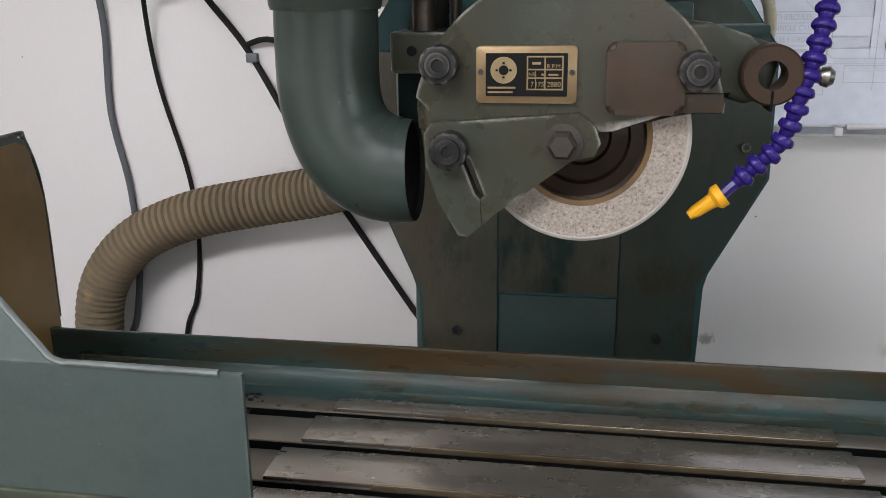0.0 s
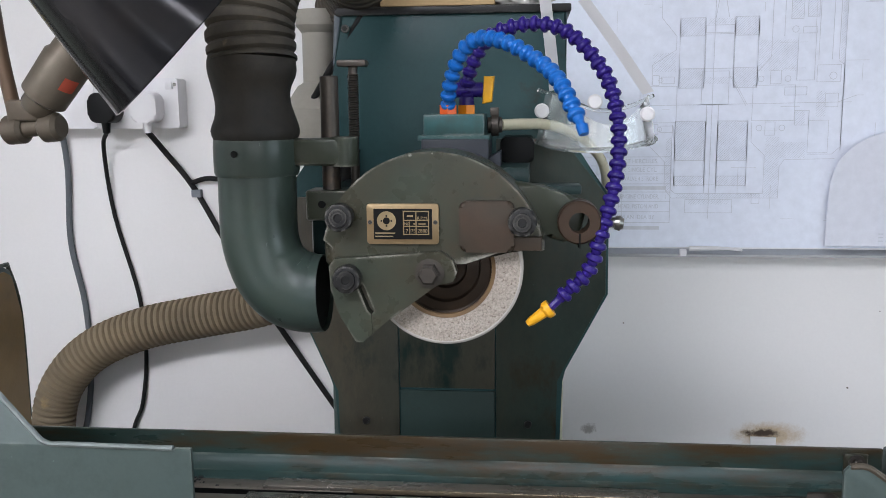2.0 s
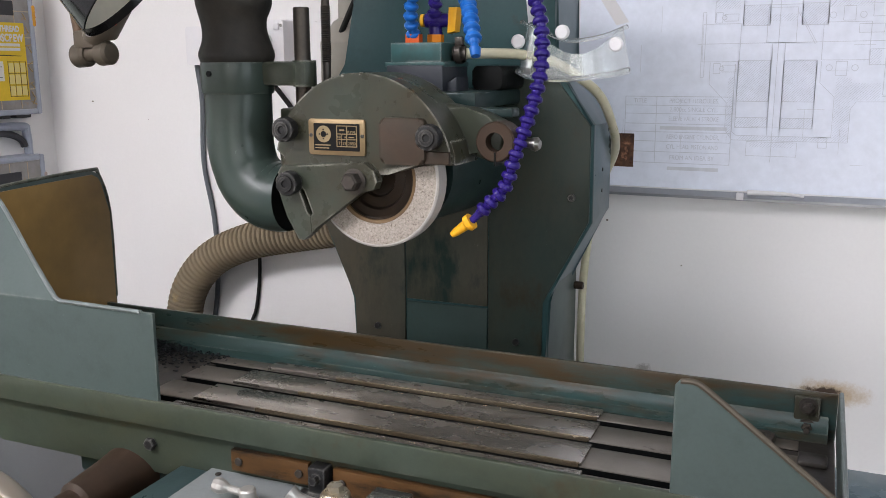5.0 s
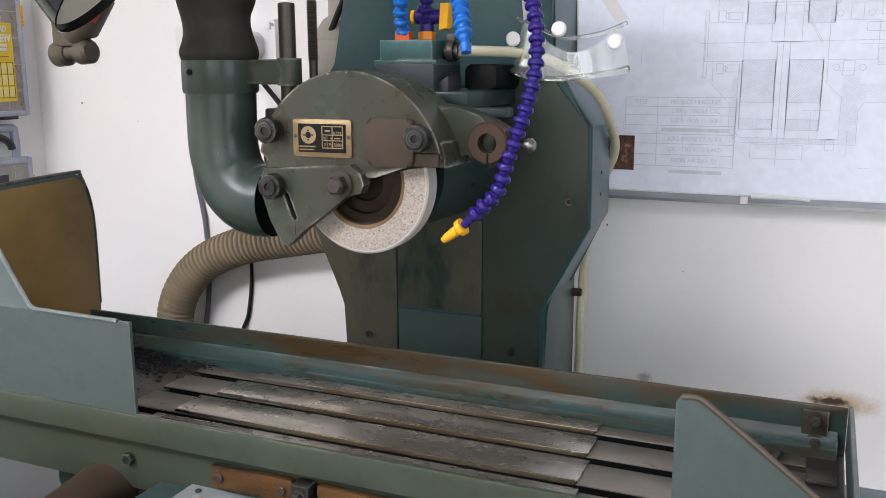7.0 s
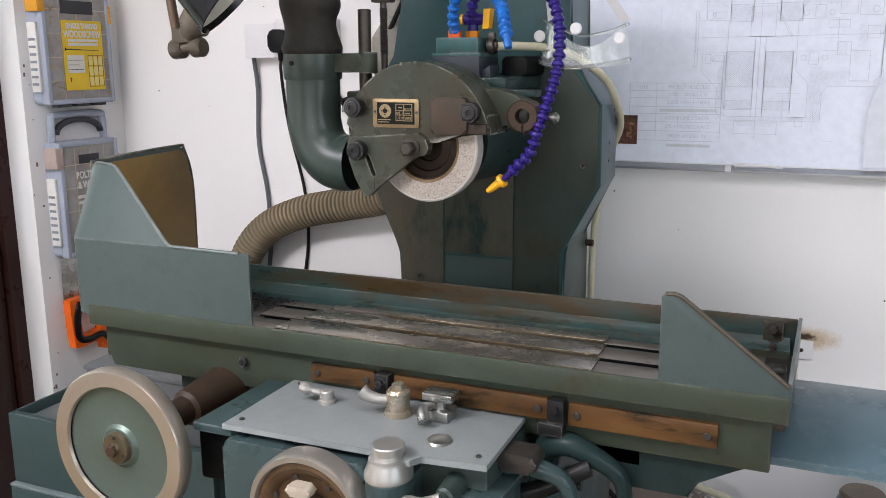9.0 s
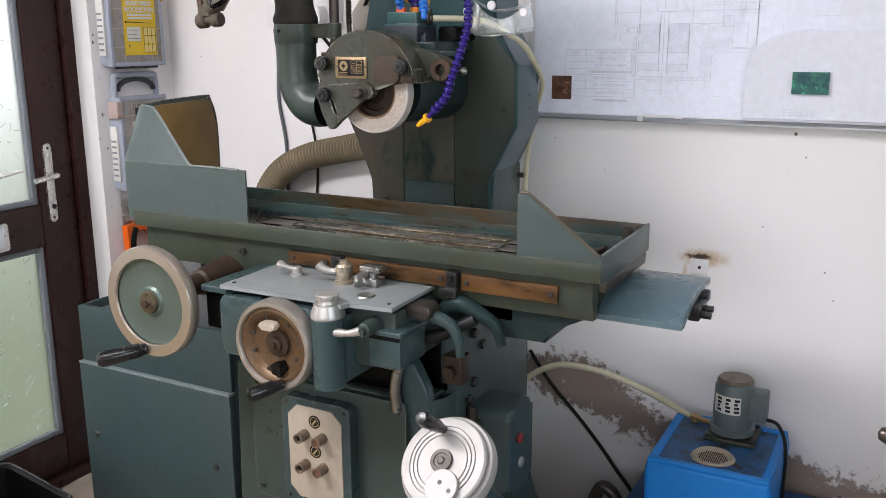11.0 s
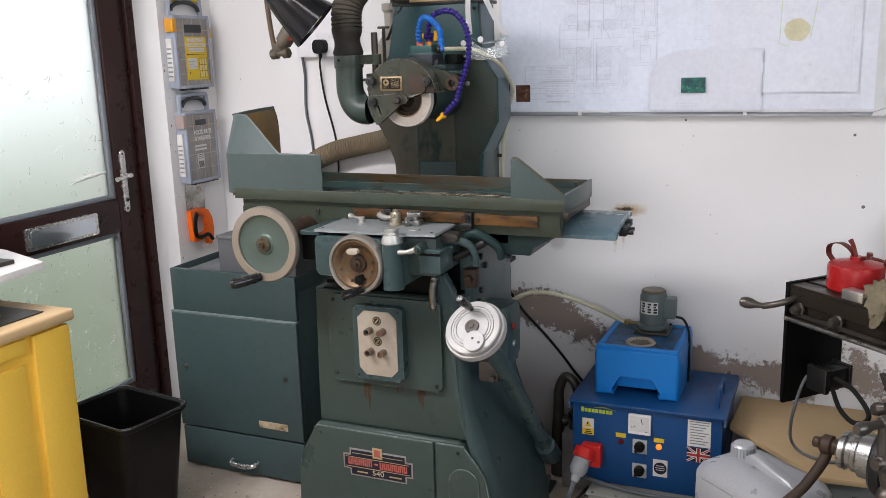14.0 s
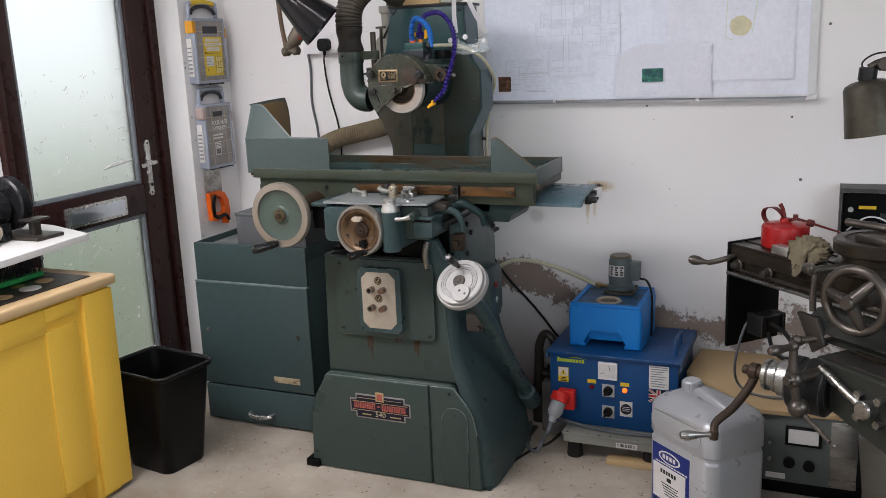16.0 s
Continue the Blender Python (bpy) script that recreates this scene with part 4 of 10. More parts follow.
for k in range(5):
    a = radians(72 * k)
    if k == 0:
        bm = B()
    c = Vector((0.022, 0.366, 0.885))
    bm_cyl(bm, c + Vector((0.009 * math.cos(a), -0.006, 0.009 * math.sin(a))), c + Vector((0.009 * math.cos(a), 0.012, 0.009 * math.sin(a))), 0.0052, seg=10)
bm_cyl(bm, (0.022, 0.358, 0.885), (0.022, 0.38, 0.885), 0.01, seg=16)
part("star_knob", bm, BLACK_PLASTIC, w2)
bm = B()
bm_lathe(bm, [(0, 0), (0.009, 0), (0.0095, 0.012), (0.0125, 0.02), (0.0135, 0.05), (0.0125, 0.062), (0, 0.066)], (0.034, 0.36, 0.861), Vector((-0.5, -0.82, -0.12)), 20)
part("handle", bm, GLOSS_BLACK, w2, "glossy black plastic handle")
bm = B()
bm_cyl(bm, W2 + Vector((0, 0.03, 0)), W2 + Vector((0, 0.1, 0)), 0.05, 0.06, seg=32)
part("boss", bm, GREEN_BLUE, w2)

# right handwheel on its slanting tube
d3 = Vector((0.12, 1.0, -0.92)).normalized()
W3 = Vector((0.348, 0.366, 0.784))
TURNED = mat("turned_aluminium_face", (0.37, 0.36, 0.345), 0.5, metal=0.35, other=(0.30, 0.29, 0.275), scale=30, grain=300, bump=0.06, rough_var=0.1)
u3 = Vector((1, 0, 0)) - d3 * d3.x
u3.normalize()
v3 = u3.cross(d3)
bm = B()
bm_lathe(bm, [(0, -0.002), (0.018, -0.002), (0.02, 0.001), (0.044, 0.001), (0.0446, 0.004), (0.0456, 0.004), (0.0462, 0.001), (0.051, 0.001), (0.0516, 0.004), (0.0526, 0.004), (0.0532, 0.001), (0.058, 0.001), (0.0586, 0.004), (0.0596, 0.004), (0.0602, 0.001), (0.074, 0.002), (0.077, 0.005), (0.077, 0.012), (0.07, 0.016)], W3, d3, 64)
w3 = part("elevating_handwheel", bm, TURNED, G, "bright machined aluminium handwheel")
bm = B()
bm_lathe(bm, [(0.07, 0.014), (0.082, 0.016), (0.084, 0.02), (0.084, 0.034), (0.08, 0.038), (0.03, 0.04)], W3, d3, 64)
part("dial_ring", bm, TURNED, w3)
bm = B()
bm_lathe(bm, [(0, -0.006), (0.005, -0.006), (0.007, -0.0035), (0.012, -0.0035), (0.013, -0.005), (0.019, -0.005), (0.02, -0.001)], W3, d3, 28)
part("hub", bm, STEEL_DARK, w3)
bm = B()
bm_cyl(bm, W3 + u3 * 0.017 - v3 * 0.042 + d3 * 0.001, W3 + u3 * 0.017 - v3 * 0.042 - d3 * 0.008, 0.029, seg=28, bevel=0.001)
disc = part("balance_disc", bm, TURNED, w3)
for a, b in ((0.013, -0.036), (0.033, -0.046)):
    c = W3 + u3 * a + v3 * b - d3 * 0.0075
    cyl_part("hole", c, c - d3 * 0.001, 0.0038, BLACK_STEEL, disc, seg=12)
bm = B()
h0 = W3 - u3 * 0.016 + v3 * 0.052
h1 = Vector((0.323, 0.316, 0.881))
bm_lathe(bm, [(0, 0), (0.0075, 0), (0.008, 0.012), (0.0105, 0.018), (0.0115, 0.045), (0.013, 0.066), (0.010, 0.078), (0, 0.08)], h0, h1 - h0, 20)
part("handle", bm, GLOSS_BLACK, w3, "glossy black plastic handle")
bm = B()
bm_tube(bm, [(0.352, 0.39, 0.76), (0.368, 0.55, 0.605), (0.38, 0.75, 0.375), (0.385, 0.93, 0.19)], 0.0245, 20, 4)
bm_cyl(bm, (0.383, 0.88, 0.235), (0.386, 0.95, 0.165), 0.034, seg=24, bevel=0.004)
part("slanting_tube", bm, GREEN_BLUE, G)
bm = B()
bm_box(bm, 0.29, 0.35, 0.55, 0.60, 0.56, 0.62, 0.006)
bm_cyl(bm, (0.335, 0.55, 0.575), (0.335, 0.535, 0.575), 0.009, seg=6)
part("tube_clamp", bm, STEEL_DARK, G)

# table: ways, rub strips, slotted top
T = part("table", (lambda b: (bm_box(b, -0.50, 0.515, 0.578, 0.845, 1.0, 1.034, 0.004), b)[1])(B()), GREEN_OILY, G, "oily green sliding table casting")
bm = B()
bm_prism(bm, [(0.57, 1.018), (0.57, 1.062), (0.60, 1.064), (0.60, 0.985), (0.582, 0.985)], "x", -0.49, 0.525, 0.002)
part("front_apron_strip", bm, OLIVE, T, "oil-yellowed green table edge")
bm = B()
bm_box(bm, -0.30, 0.37, 0.60, 0.83, 0.955, 1.0, 0.003)
bm_prism(bm, [(0.29, 1.0), (0.515, 1.0), (0.515, 0.985), (0.44, 0.95), (0.43, 0.925), (0.35, 0.925), (0.30, 0.96)], "y", 0.60, 0.80, 0.003)
bm_box(bm, -0.37, -0.27, 0.60, 0.8, 0.955, 1.0, 0.003)
part("bed", bm, GREEN_DARK, G)
for x0, x1, z0, z1, m in ((-0.10, 0.004, 1.020, 1.046, BROWN_OIL), (0.034, 0.255, 1.016, 1.046, BROWN_OIL), (0.282, 0.466, 1.013, 1.044, BROWN_OIL)):
    strip = box_part("rub_strip", (x0, x1, 0.562, 0.572, z0, z1), m, T, 0.002, "oil-stained brown strip")
    for x in (x0 + 0.012, x1 - 0.012):
        bolt(strip, (x, 0.562, (z0 + z1) / 2), r=0.005, h=0.003, material=STEEL_DARK, hexa=False, name="screw")
for x in (0.008, 0.257):
    bm = B()
    bm_box(bm, x, x + 0.022, 0.552, 0.575, 1.006, 1.048, 0.003)
    bm_box(bm, x - 0.012, x + 0.022, 0.548, 0.562, 1.000, 1.018, 0.003)
    bm_cyl(bm, (x + 0.011, 0.552, 1.036), (x + 0.011, 0.544, 1.036), 0.006, seg=6, bevel=0.001)
    part("trip_dog", bm, BLACK_STEEL, T)
bolt(T, (-0.22, 0.57, 1.03), r=0.008, h=0.008, material=BLACK_STEEL)
# bright amber metal paints the highlight along the oiled bar edges
AMBER_GLINT = mat("amber_oil_film", (0.50, 0.42, 0.30), 0.22, metal=0.85, other=(0.25, 0.17, 0.09), scale=16, mix=0.9, bump=0.05, stretch=(0.4, 1, 1))
TABLE_STEEL = mat("oily_table_steel", (0.44, 0.41, 0.365), 0.27, metal=0.85, other=(0.30, 0.26, 0.21), scale=6, mix=0.7, grain=320, bump=0.03, spots=(0.16, 0.125, 0.085), spot_at=0.64, spot_scale=14, rough_var=0.2, stretch=(0.7, 1.4, 1))
# the slotted top, four bars with slots between, ground bright in the middle
DULL_BAR = mat("dull_oiled_bar", (0.27, 0.245, 0.21), 0.36, metal=0.7, other=(0.15, 0.125, 0.1), scale=9, mix=0.8, grain=300, bump=0.06, spots=(0.04, 0.03, 0.02), spot_at=0.62, spot_scale=18)
for k, (y0, y1) in enumerate(((0.588, 0.640), (0.656, 0.709), (0.725, 0.774), (0.790, 0.816))):
    bm = B()
    bm_box(bm, -0.30, 0.50, y0, y1, 1.034, 1.0535, 0.001)
    bar = part("table_bar", bm, DULL_BAR, T, "worn ground steel table bar")
    bm = B()
    bm_box(bm, -0.238 + 0.012 * k, 0.292 - 0.006 * k, y0 + 0.0005, y1 - 0.0005, 1.0536, 1.0575, 0.0008)
    part("raised_land", bm, TABLE_STEEL, bar)
    # black strip on the bar front paints the slot's shade and oil
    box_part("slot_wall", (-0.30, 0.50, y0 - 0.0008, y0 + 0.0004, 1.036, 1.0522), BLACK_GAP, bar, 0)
    bm = B()
    bm_box(bm, -0.15 + 0.02 * k, 0.29 - 0.006 * k, y0 - 0.0014, y0 + 0.0016, 1.0518, 1.0579, 0.0007)
    part("oily_edge", bm, AMBER_GLINT, bar, "amber oil and a painted highlight on the bar edge")
# slot bottom is blackened too, as the shade between the bars
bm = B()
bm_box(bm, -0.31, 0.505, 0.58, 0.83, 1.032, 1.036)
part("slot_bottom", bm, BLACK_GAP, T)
bm = B()
bm_box(bm, -0.50, -0.29, 0.604, 0.84, 1.03, 1.0505, 0.002)
bm_box(bm, -0.538, -0.50, 0.604, 0.84, 1.073, 1.077)
part("end_floor", bm, STEEL_DARK, T)
bm = B()
bm_box(bm, 0.40, 0.538, 0.604, 0.84, 1.03, 1.0515, 0.002)
bm_box(bm, 0.50, 0.53, 0.75, 0.78, 1.0515, 1.058, 0.003)
bm_tube(bm, [(0.44, 0.74, 1.052), (0.462, 0.76, 1.060), (0.47, 0.80, 1.060), (0.45, 0.82, 1.052)], 0.006, 8, 4)
part("end_floor", bm, STEEL_DARK, T)
bm = B()
random.seed(11)
for k in range(1500):
    x, y = -0.51 + abs(random.gauss(0, 0.09)), 0.835 - abs(random.gauss(0, 0.055))
    if x > -0.25 or y < 0.62:
        continue
    h = max(0.0, 0.02 * (1 - (x + 0.51) / 0.26) * (1 - (0.835 - y) / 0.2))
    s = random.uniform(0.001, 0.0034)
    z = 1.0508 + random.uniform(0, h)
    bm_box(bm, x, x + s * random.uniform(0.6, 1.8), y, y + s, z, z + s * 0.7)
sw = part("grinding_swarf", bm, mat("dark_swarf", (0.028, 0.03, 0.033), 0.45, metal=0.3, scale=60, bump=0.2), T, "dark loose grinding swarf")
sw["kind"] = "stuff"

# splash tray round the table, with guards
TR = GREEN_TRAY
INNER = FENCE


def folded_sheet(bm, rows, thick):
    """A sheet through rows of points, with thickness."""
    vs = [[bm.verts.new(p) for p in row] for row in rows]
    for r0, r1 in zip(vs, vs[1:]):
        for k in range(len(r0) - 1):
            bm.faces.new((r0[k], r0[k + 1], r1[k + 1], r1[k]))
    bmesh.ops.recalc_face_normals(bm, faces=bm.faces[:])
    bmesh.ops.solidify(bm, geom=bm.faces[:], thickness=thick)


# the front plate bends round its end into the end wall
bend = [(-0.193, 0.5555), (-0.26, 0.5555), (-0.336, 0.5555), (-0.44, 0.5555), (-0.512, 0.5555), (-0.526, 0.558), (-0.536, 0.566), (-0.540, 0.578), (-0.5405, 0.60)]
bm = B()
folded_sheet(bm, [[(x, y, z) for x, y in bend] for z in (1.076, 1.10, 1.16, 1.1985)], 0.004)
tray = part("tray_front", bm, TR, G, "green sheet metal splash tray front", 50)
bm = B()
bm_prism(bm, [(0.394, 1.092), (0.394, 1.196), (0.398, 1.201), (0.412, 1.201), (0.424, 1.194), (0.543, 1.103), (0.543, 1.092)], "y", 0.553, 0.5575, 0.0012)
part("tray_wing", bm, TR, tray)
# the gable leans back from the bend to a blunt peak
bm = B()
gable = [[(-0.336, 0.5555, 1.1985), (-0.42, 0.5555, 1.1985), (-0.512, 0.5555, 1.1985), (-0.530, 0.560, 1.1985), (-0.5395, 0.575, 1.1985)],
         [(-0.400, 0.578, 1.248), (-0.445, 0.578, 1.248), (-0.506, 0.579, 1.248), (-0.526, 0.583, 1.248), (-0.5395, 0.596, 1.248)],
         [(-0.466, 0.604, 1.298), (-0.478, 0.604, 1.299), (-0.500, 0.605, 1.300), (-0.520, 0.608, 1.300), (-0.5395, 0.620, 1.300)],
         [(-0.486, 0.610, 1.309), (-0.492, 0.610, 1.310), (-0.504, 0.611, 1.311), (-0.522, 0.614, 1.312), (-0.5395, 0.626, 1.312)]]
folded_sheet(bm, gable, 0.004)
part("tray_gable", bm, TR, tray, "", 50)
bm = B()
bm_box(bm, -0.506, 0.543, 0.5525, 0.559, 1.060, 1.0925, 0.0015)
part("tray_lip", bm, OLIVE, tray, "oil-yellowed green tray lip")
EDGE = mat("rubbed_sheet_edge", (0.17, 0.195, 0.19), 0.4, metal=0.2, other=(0.08, 0.095, 0.09), scale=30, mix=0.9, bump=0.1)
bm = B()
bm_tube(bm, [(-0.522, 0.614, 1.3125), (-0.490, 0.610, 1.310), (-0.470, 0.606, 1.301), (-0.40, 0.578, 1.249), (-0.352, 0.561, 1.211), (-0.335, 0.556, 1.2005), (-0.31, 0.556, 1.1995), (-0.21, 0.556, 1.1985)], 0.0028, 8, 5)
part("rolled_edge", bm, EDGE, tray, "worn rolled edge")
bm = B()
bm_tube(bm, [(0.399, 0.5545, 1.2005), (0.412, 0.5545, 1.2005), (0.426, 0.5545, 1.192), (0.48, 0.5545, 1.151), (0.541, 0.5545, 1.1045)], 0.003, 8, 5)
part("rolled_edge", bm, mat("brown_worn_edge", (0.10, 0.085, 0.065), 0.4, metal=0.4, scale=30, bump=0.1), tray)
# end wall with a folded back edge, brown with dried coolant on the inside
end_line = [(0.602, 1.06), (0.602, 1.20), (0.626, 1.312), (0.70, 1.3145), (0.832, 1.318), (0.846, 1.312), (0.852, 1.30), (0.866, 1.25), (0.866, 1.06)]
bm = B()
bm_prism(bm, end_line, "x", -0.5425, -0.5385, 0.0012)
part("tray_end", bm, TR, tray)
COOLANT = mat("dried_coolant", (0.27, 0.165, 0.055), 0.42, other=(0.13, 0.085, 0.035), scale=6, mix=0.95, grain=70, bump=0.12, spots=(0.035, 0.024, 0.012), spot_at=0.62, spot_scale=7)
bm = B()
bm_prism(bm, [(0.585, 1.062), (0.585, 1.19), (0.612, 1.27), (0.632, 1.306), (0.70, 1.3085), (0.830, 1.312), (0.842, 1.306), (0.847, 1.298), (0.861, 1.25), (0.861, 1.062)], "x", -0.538, -0.5355, 0.0005)
part("end_lining", bm, COOLANT, tray, "brown dried coolant staining")
bm = B()
bm_tube(bm, [(-0.5405, 0.62, 1.311), (-0.5405, 0.70, 1.3155), (-0.5405, 0.83, 1.319), (-0.5405, 0.848, 1.311), (-0.5405, 0.866, 1.25), (-0.5405, 0.866, 1.11)], 0.0028, 8, 4)
part("rolled_edge", bm, GREEN_OILY, tray)
for y, z in ((0.845, 1.10), (0.845, 1.075)):
    bolt(tray, (-0.5355, y, z), (1, 0, 0), 0.006, 0.006, material=STEEL_DARK)
bm = B()
bm_box(bm, -0.538, 0.538, 0.84, 0.8445, 1.03, 1.106, 0.0012)
part("tray_fence", bm, INNER, tray, "oil-stained green rear fence")
bm = B()
bm_prism(bm, [(0.839, 1.05), (0.839, 1.078), (0.834, 1.072), (0.83, 1.066), (0.824, 1.062), (0.822, 1.05)], "x", -0.53, 0.53, 0.0015)
part("gutter_rail", bm, FENCE, tray)
bm = B()
bm_box(bm, 0.5385, 0.543, 0.558, 0.8445, 1.056, 1.1055, 0.0012)
part("tray_end", bm, TR, tray)
bm = B()
bm_tube(bm, [(0.541, 0.558, 1.1055), (0.541, 0.70, 1.1062), (0.541, 0.842, 1.1065)], 0.0026, 8, 3)
part("rolled_edge", bm, EDGE, tray)
# strap with two nuts that joins the fence to the end wall
bm = B()
bm_box(bm, 0.492, 0.520, 0.8345, 0.8395, 1.05, 1.101, 0.002)
strap = part("corner_strap", bm, GREEN_OILY, tray)
for z in (1.09, 1.064):
    bm = B()
    bm_lathe(bm, [(0.0105, 0.0), (0.0105, 0.0015), (0, 0.0015)], (0.507, 0.8345, z), (0, -1, 0), 18)
    bm_cyl(bm, (0.507, 0.833, z), (0.507, 0.827, z), 0.0068, seg=6, bevel=0.001)
    bm_cyl(bm, (0.507, 0.827, z), (0.507, 0.822, z), 0.0035, seg=12)
    part("nut", bm, STEEL_DARK, strap)
# end shelf that carries the table stop
bm = B()
bm_prism(bm, [(0.632, 0.974), (0.632, 0.984), (0.65, 0.998), (0.68, 1.009), (0.72, 1.017), (0.77, 1.021), (0.82, 1.02), (0.845, 1.016), (0.845, 1.004), (0.77, 1.009), (0.70, 0.999), (0.655, 0.982), (0.65, 0.974)], "x", 0.46, 0.662, 0.002, 2)
# lighter bluish base paints in the sheen on the curved top
shelf = part("end_shelf", bm, mat("bluish_tray_paint", (0.10, 0.155, 0.18), 0.25, other=(0.08, 0.125, 0.145), scale=6, grain=200, bump=0.03, worn=(0.35, 0.36, 0.34)), G, "glossy end shelf with a bluish sky sheen in its colour")
bm = B()
bm_box(bm, 0.655, 0.675, 0.70, 0.76, 0.972, 0.999, 0.003)
bm_cyl(bm, (0.675, 0.715, 0.982), (0.692, 0.715, 0.982), 0.007, seg=6)
bm_cyl(bm, (0.675, 0.742, 0.986), (0.69, 0.742, 0.986), 0.006, seg=6)
part("table_stop", bm, BLACK_STEEL, shelf)
box_part("stop_lug", (0.62, 0.672, 0.775, 0.805, 0.985, 1.004), BLACK_STEEL, shelf, 0.003)

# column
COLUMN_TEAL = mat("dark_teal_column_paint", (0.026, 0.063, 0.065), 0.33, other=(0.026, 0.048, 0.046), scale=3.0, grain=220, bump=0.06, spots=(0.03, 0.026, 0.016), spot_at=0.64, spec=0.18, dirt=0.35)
bm = B()
outline = [(-0.139, 0.96), (-0.139, 1.13), (-0.15, 1.15), (-0.178, 1.215), (-0.205, 1.268), (-0.205, 1.398), (-0.145, 1.476), (-0.122, 1.628), (0.165, 1.628), (0.164, 1.476), (0.221, 1.398), (0.222, 1.267), (0.168, 1.165), (0.16, 1.15), (0.16, 0.96)]
bm_prism(bm, outline, "y", 0.942, 0.956, 0.004, 3)
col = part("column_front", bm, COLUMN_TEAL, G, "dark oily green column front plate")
# column sides are paler than the front, with the side light in their colour
bm = B()
inner = [(-0.13, 0.96), (-0.13, 1.135), (-0.197, 1.268), (-0.197, 1.395), (-0.137, 1.476), (-0.118, 1.624), (0.16, 1.624), (0.158, 1.476), (0.214, 1.395), (0.214, 1.268), (0.152, 1.15), (0.152, 0.96)]
bm_prism(bm, inner, "y", 0.955, 1.085, 0.004, 2)
part("column_body", bm, mat("pale_blue_grey_column_paint", (0.085, 0.125, 0.14), 0.32, other=(0.065, 0.098, 0.108), scale=4, grain=220, bump=0.05, spots=(0.05, 0.055, 0.05), spot_at=0.66, dirt=0.3), G, "green column side, paled as if lit from the right")
bm = B()
bm_box(bm, -0.151, 0.16, 0.957, 1.115, 0.86, 1.17, 0.006)
part("column_root", bm, GREEN_TRAY, G, "lower column side, pale green as if lit from the right")
TEAL_PANEL = mat("dull_teal_panel", (0.03, 0.05, 0.045), 0.5, other=(0.022, 0.032, 0.027), scale=6, mix=0.8, grain=200, bump=0.05, spots=(0.03, 0.028, 0.018), spot_at=0.6, spec=0.16)
OILED = mat("oil_darkened_plate", (0.054, 0.055, 0.043), 0.36, other=(0.07, 0.058, 0.04), scale=6, mix=0.9, grain=200, bump=0.06, spots=(0.013, 0.026, 0.022), spot_at=0.56, stretch=(1, 1, 0.4), spec=0.16, dirt=0.4)
DARK_COVER = mat("oil_blackened_green_paint", (0.026, 0.044, 0.039), 0.38, other=(0.04, 0.037, 0.026), scale=5, mix=0.9, grain=200, bump=0.06, spots=(0.03, 0.022, 0.012), spot_at=0.58, stretch=(1, 1, 0.5), spec=0.14, dirt=0.4)
for x0, x1, z0, z1, m in ((-0.053, 0.0745, 1.137, 1.40, OILED), (-0.053, 0.0745, 1.0, 1.1335, TEAL_PANEL), (-0.137, -0.055, 1.0, 1.29, OILED), (0.0765, 0.155, 1.0, 1.29, DARK_COVER)):
    bm = B()
    if x0 < -0.1:
        bm_prism(bm, [(x0, z0), (x0, 1.13), (-0.148, 1.153), (-0.175, 1.217), (-0.201, 1.269), (-0.201, 1.395), (x1, 1.395), (x1, z0)], "y", 0.938, 0.943, 0.001)
    elif x1 > 0.1:
        bm_prism(bm, [(x0, z0), (x0, 1.47), (0.16, 1.47), (0.2175, 1.397), (0.2185, 1.269), (0.164, 1.165), (0.156, 1.15), (x1, z0)], "y", 0.938, 0.943, 0.001)
    else:
        bm_box(bm, x0, x1, 0.939, 0.943, z0, z1, 0.001)
    part("cover_panel", bm, m, col)
for x, z in ((-0.1, 1.09), (0.119, 1.09), (0.195, 1.301), (-0.115, 1.61), (0.15, 1.61)):
    bolt(col, (x, 0.9385, z), r=0.0052, h=0.005, hexa=False, material=BLACK_STEEL, name="screw")
for y, z in ((1.03, 1.33), (1.03, 1.30)):
    bolt(col, (0.214, y, z), (1, 0, 0), 0.003, 0.001, hexa=False, material=BLACK_STEEL, name="screw")
bolt(col, (0.16, 1.1, 1.14), (1, 0, 0), 0.006, 0.014, hexa=False, material=BROWN_METAL, name="stud")
bm = B()
bm_box(bm, -0.128, 0.17, 0.936, 1.09, 1.626, 1.636, 0.002)
cap = part("column_cap", bm, BLACK_STEEL, G)
bm = B()
bm_prism(bm, [(-0.139, 1.47), (-0.131, 1.628), (-0.121, 1.628), (-0.128, 1.47)], "y", 0.944, 1.0, 0.002)
part("corner_strip", bm, mat("steel_blue_strip", (0.10, 0.12, 0.14), 0.4, scale=10), col)

# wheel head: spindle housing, guard, flap, wheel
bm = B()
bm_cyl(bm, (0.036, 0.74, 1.353), (0.036, 0.95, 1.353), 0.068, 0.075, seg=40)
bm_box(bm, -0.055, 0.085, 0.80, 0.95, 1.33, 1.43, 0.006)
head = part("spindle_housing", bm, GREEN_DARK, G)
bm = B()
gd = arc_pts(0.024, 1.356, 0.1125, 8, 172, 36)
gd = [(0.1335, 1.369)] + gd + [(-0.086, 1.356), (-0.075, 1.348), (-0.03, 1.341), (0.0, 1.341), (0.038, 1.345), (0.05, 1.369)]
bm_prism(bm, gd, "y", 0.662, 0.742, 0.012, 4)
GUARD = mat("chipped_olive_guard_paint", (0.039, 0.048, 0.035), 0.3, other=(0.046, 0.033, 0.019), scale=11, mix=0.85, grain=200, bump=0.07, spots=(0.26, 0.25, 0.21), spot_at=0.735, spot_scale=52, worn=(0.5, 0.48, 0.42), spec=0.3, dirt=0.6)
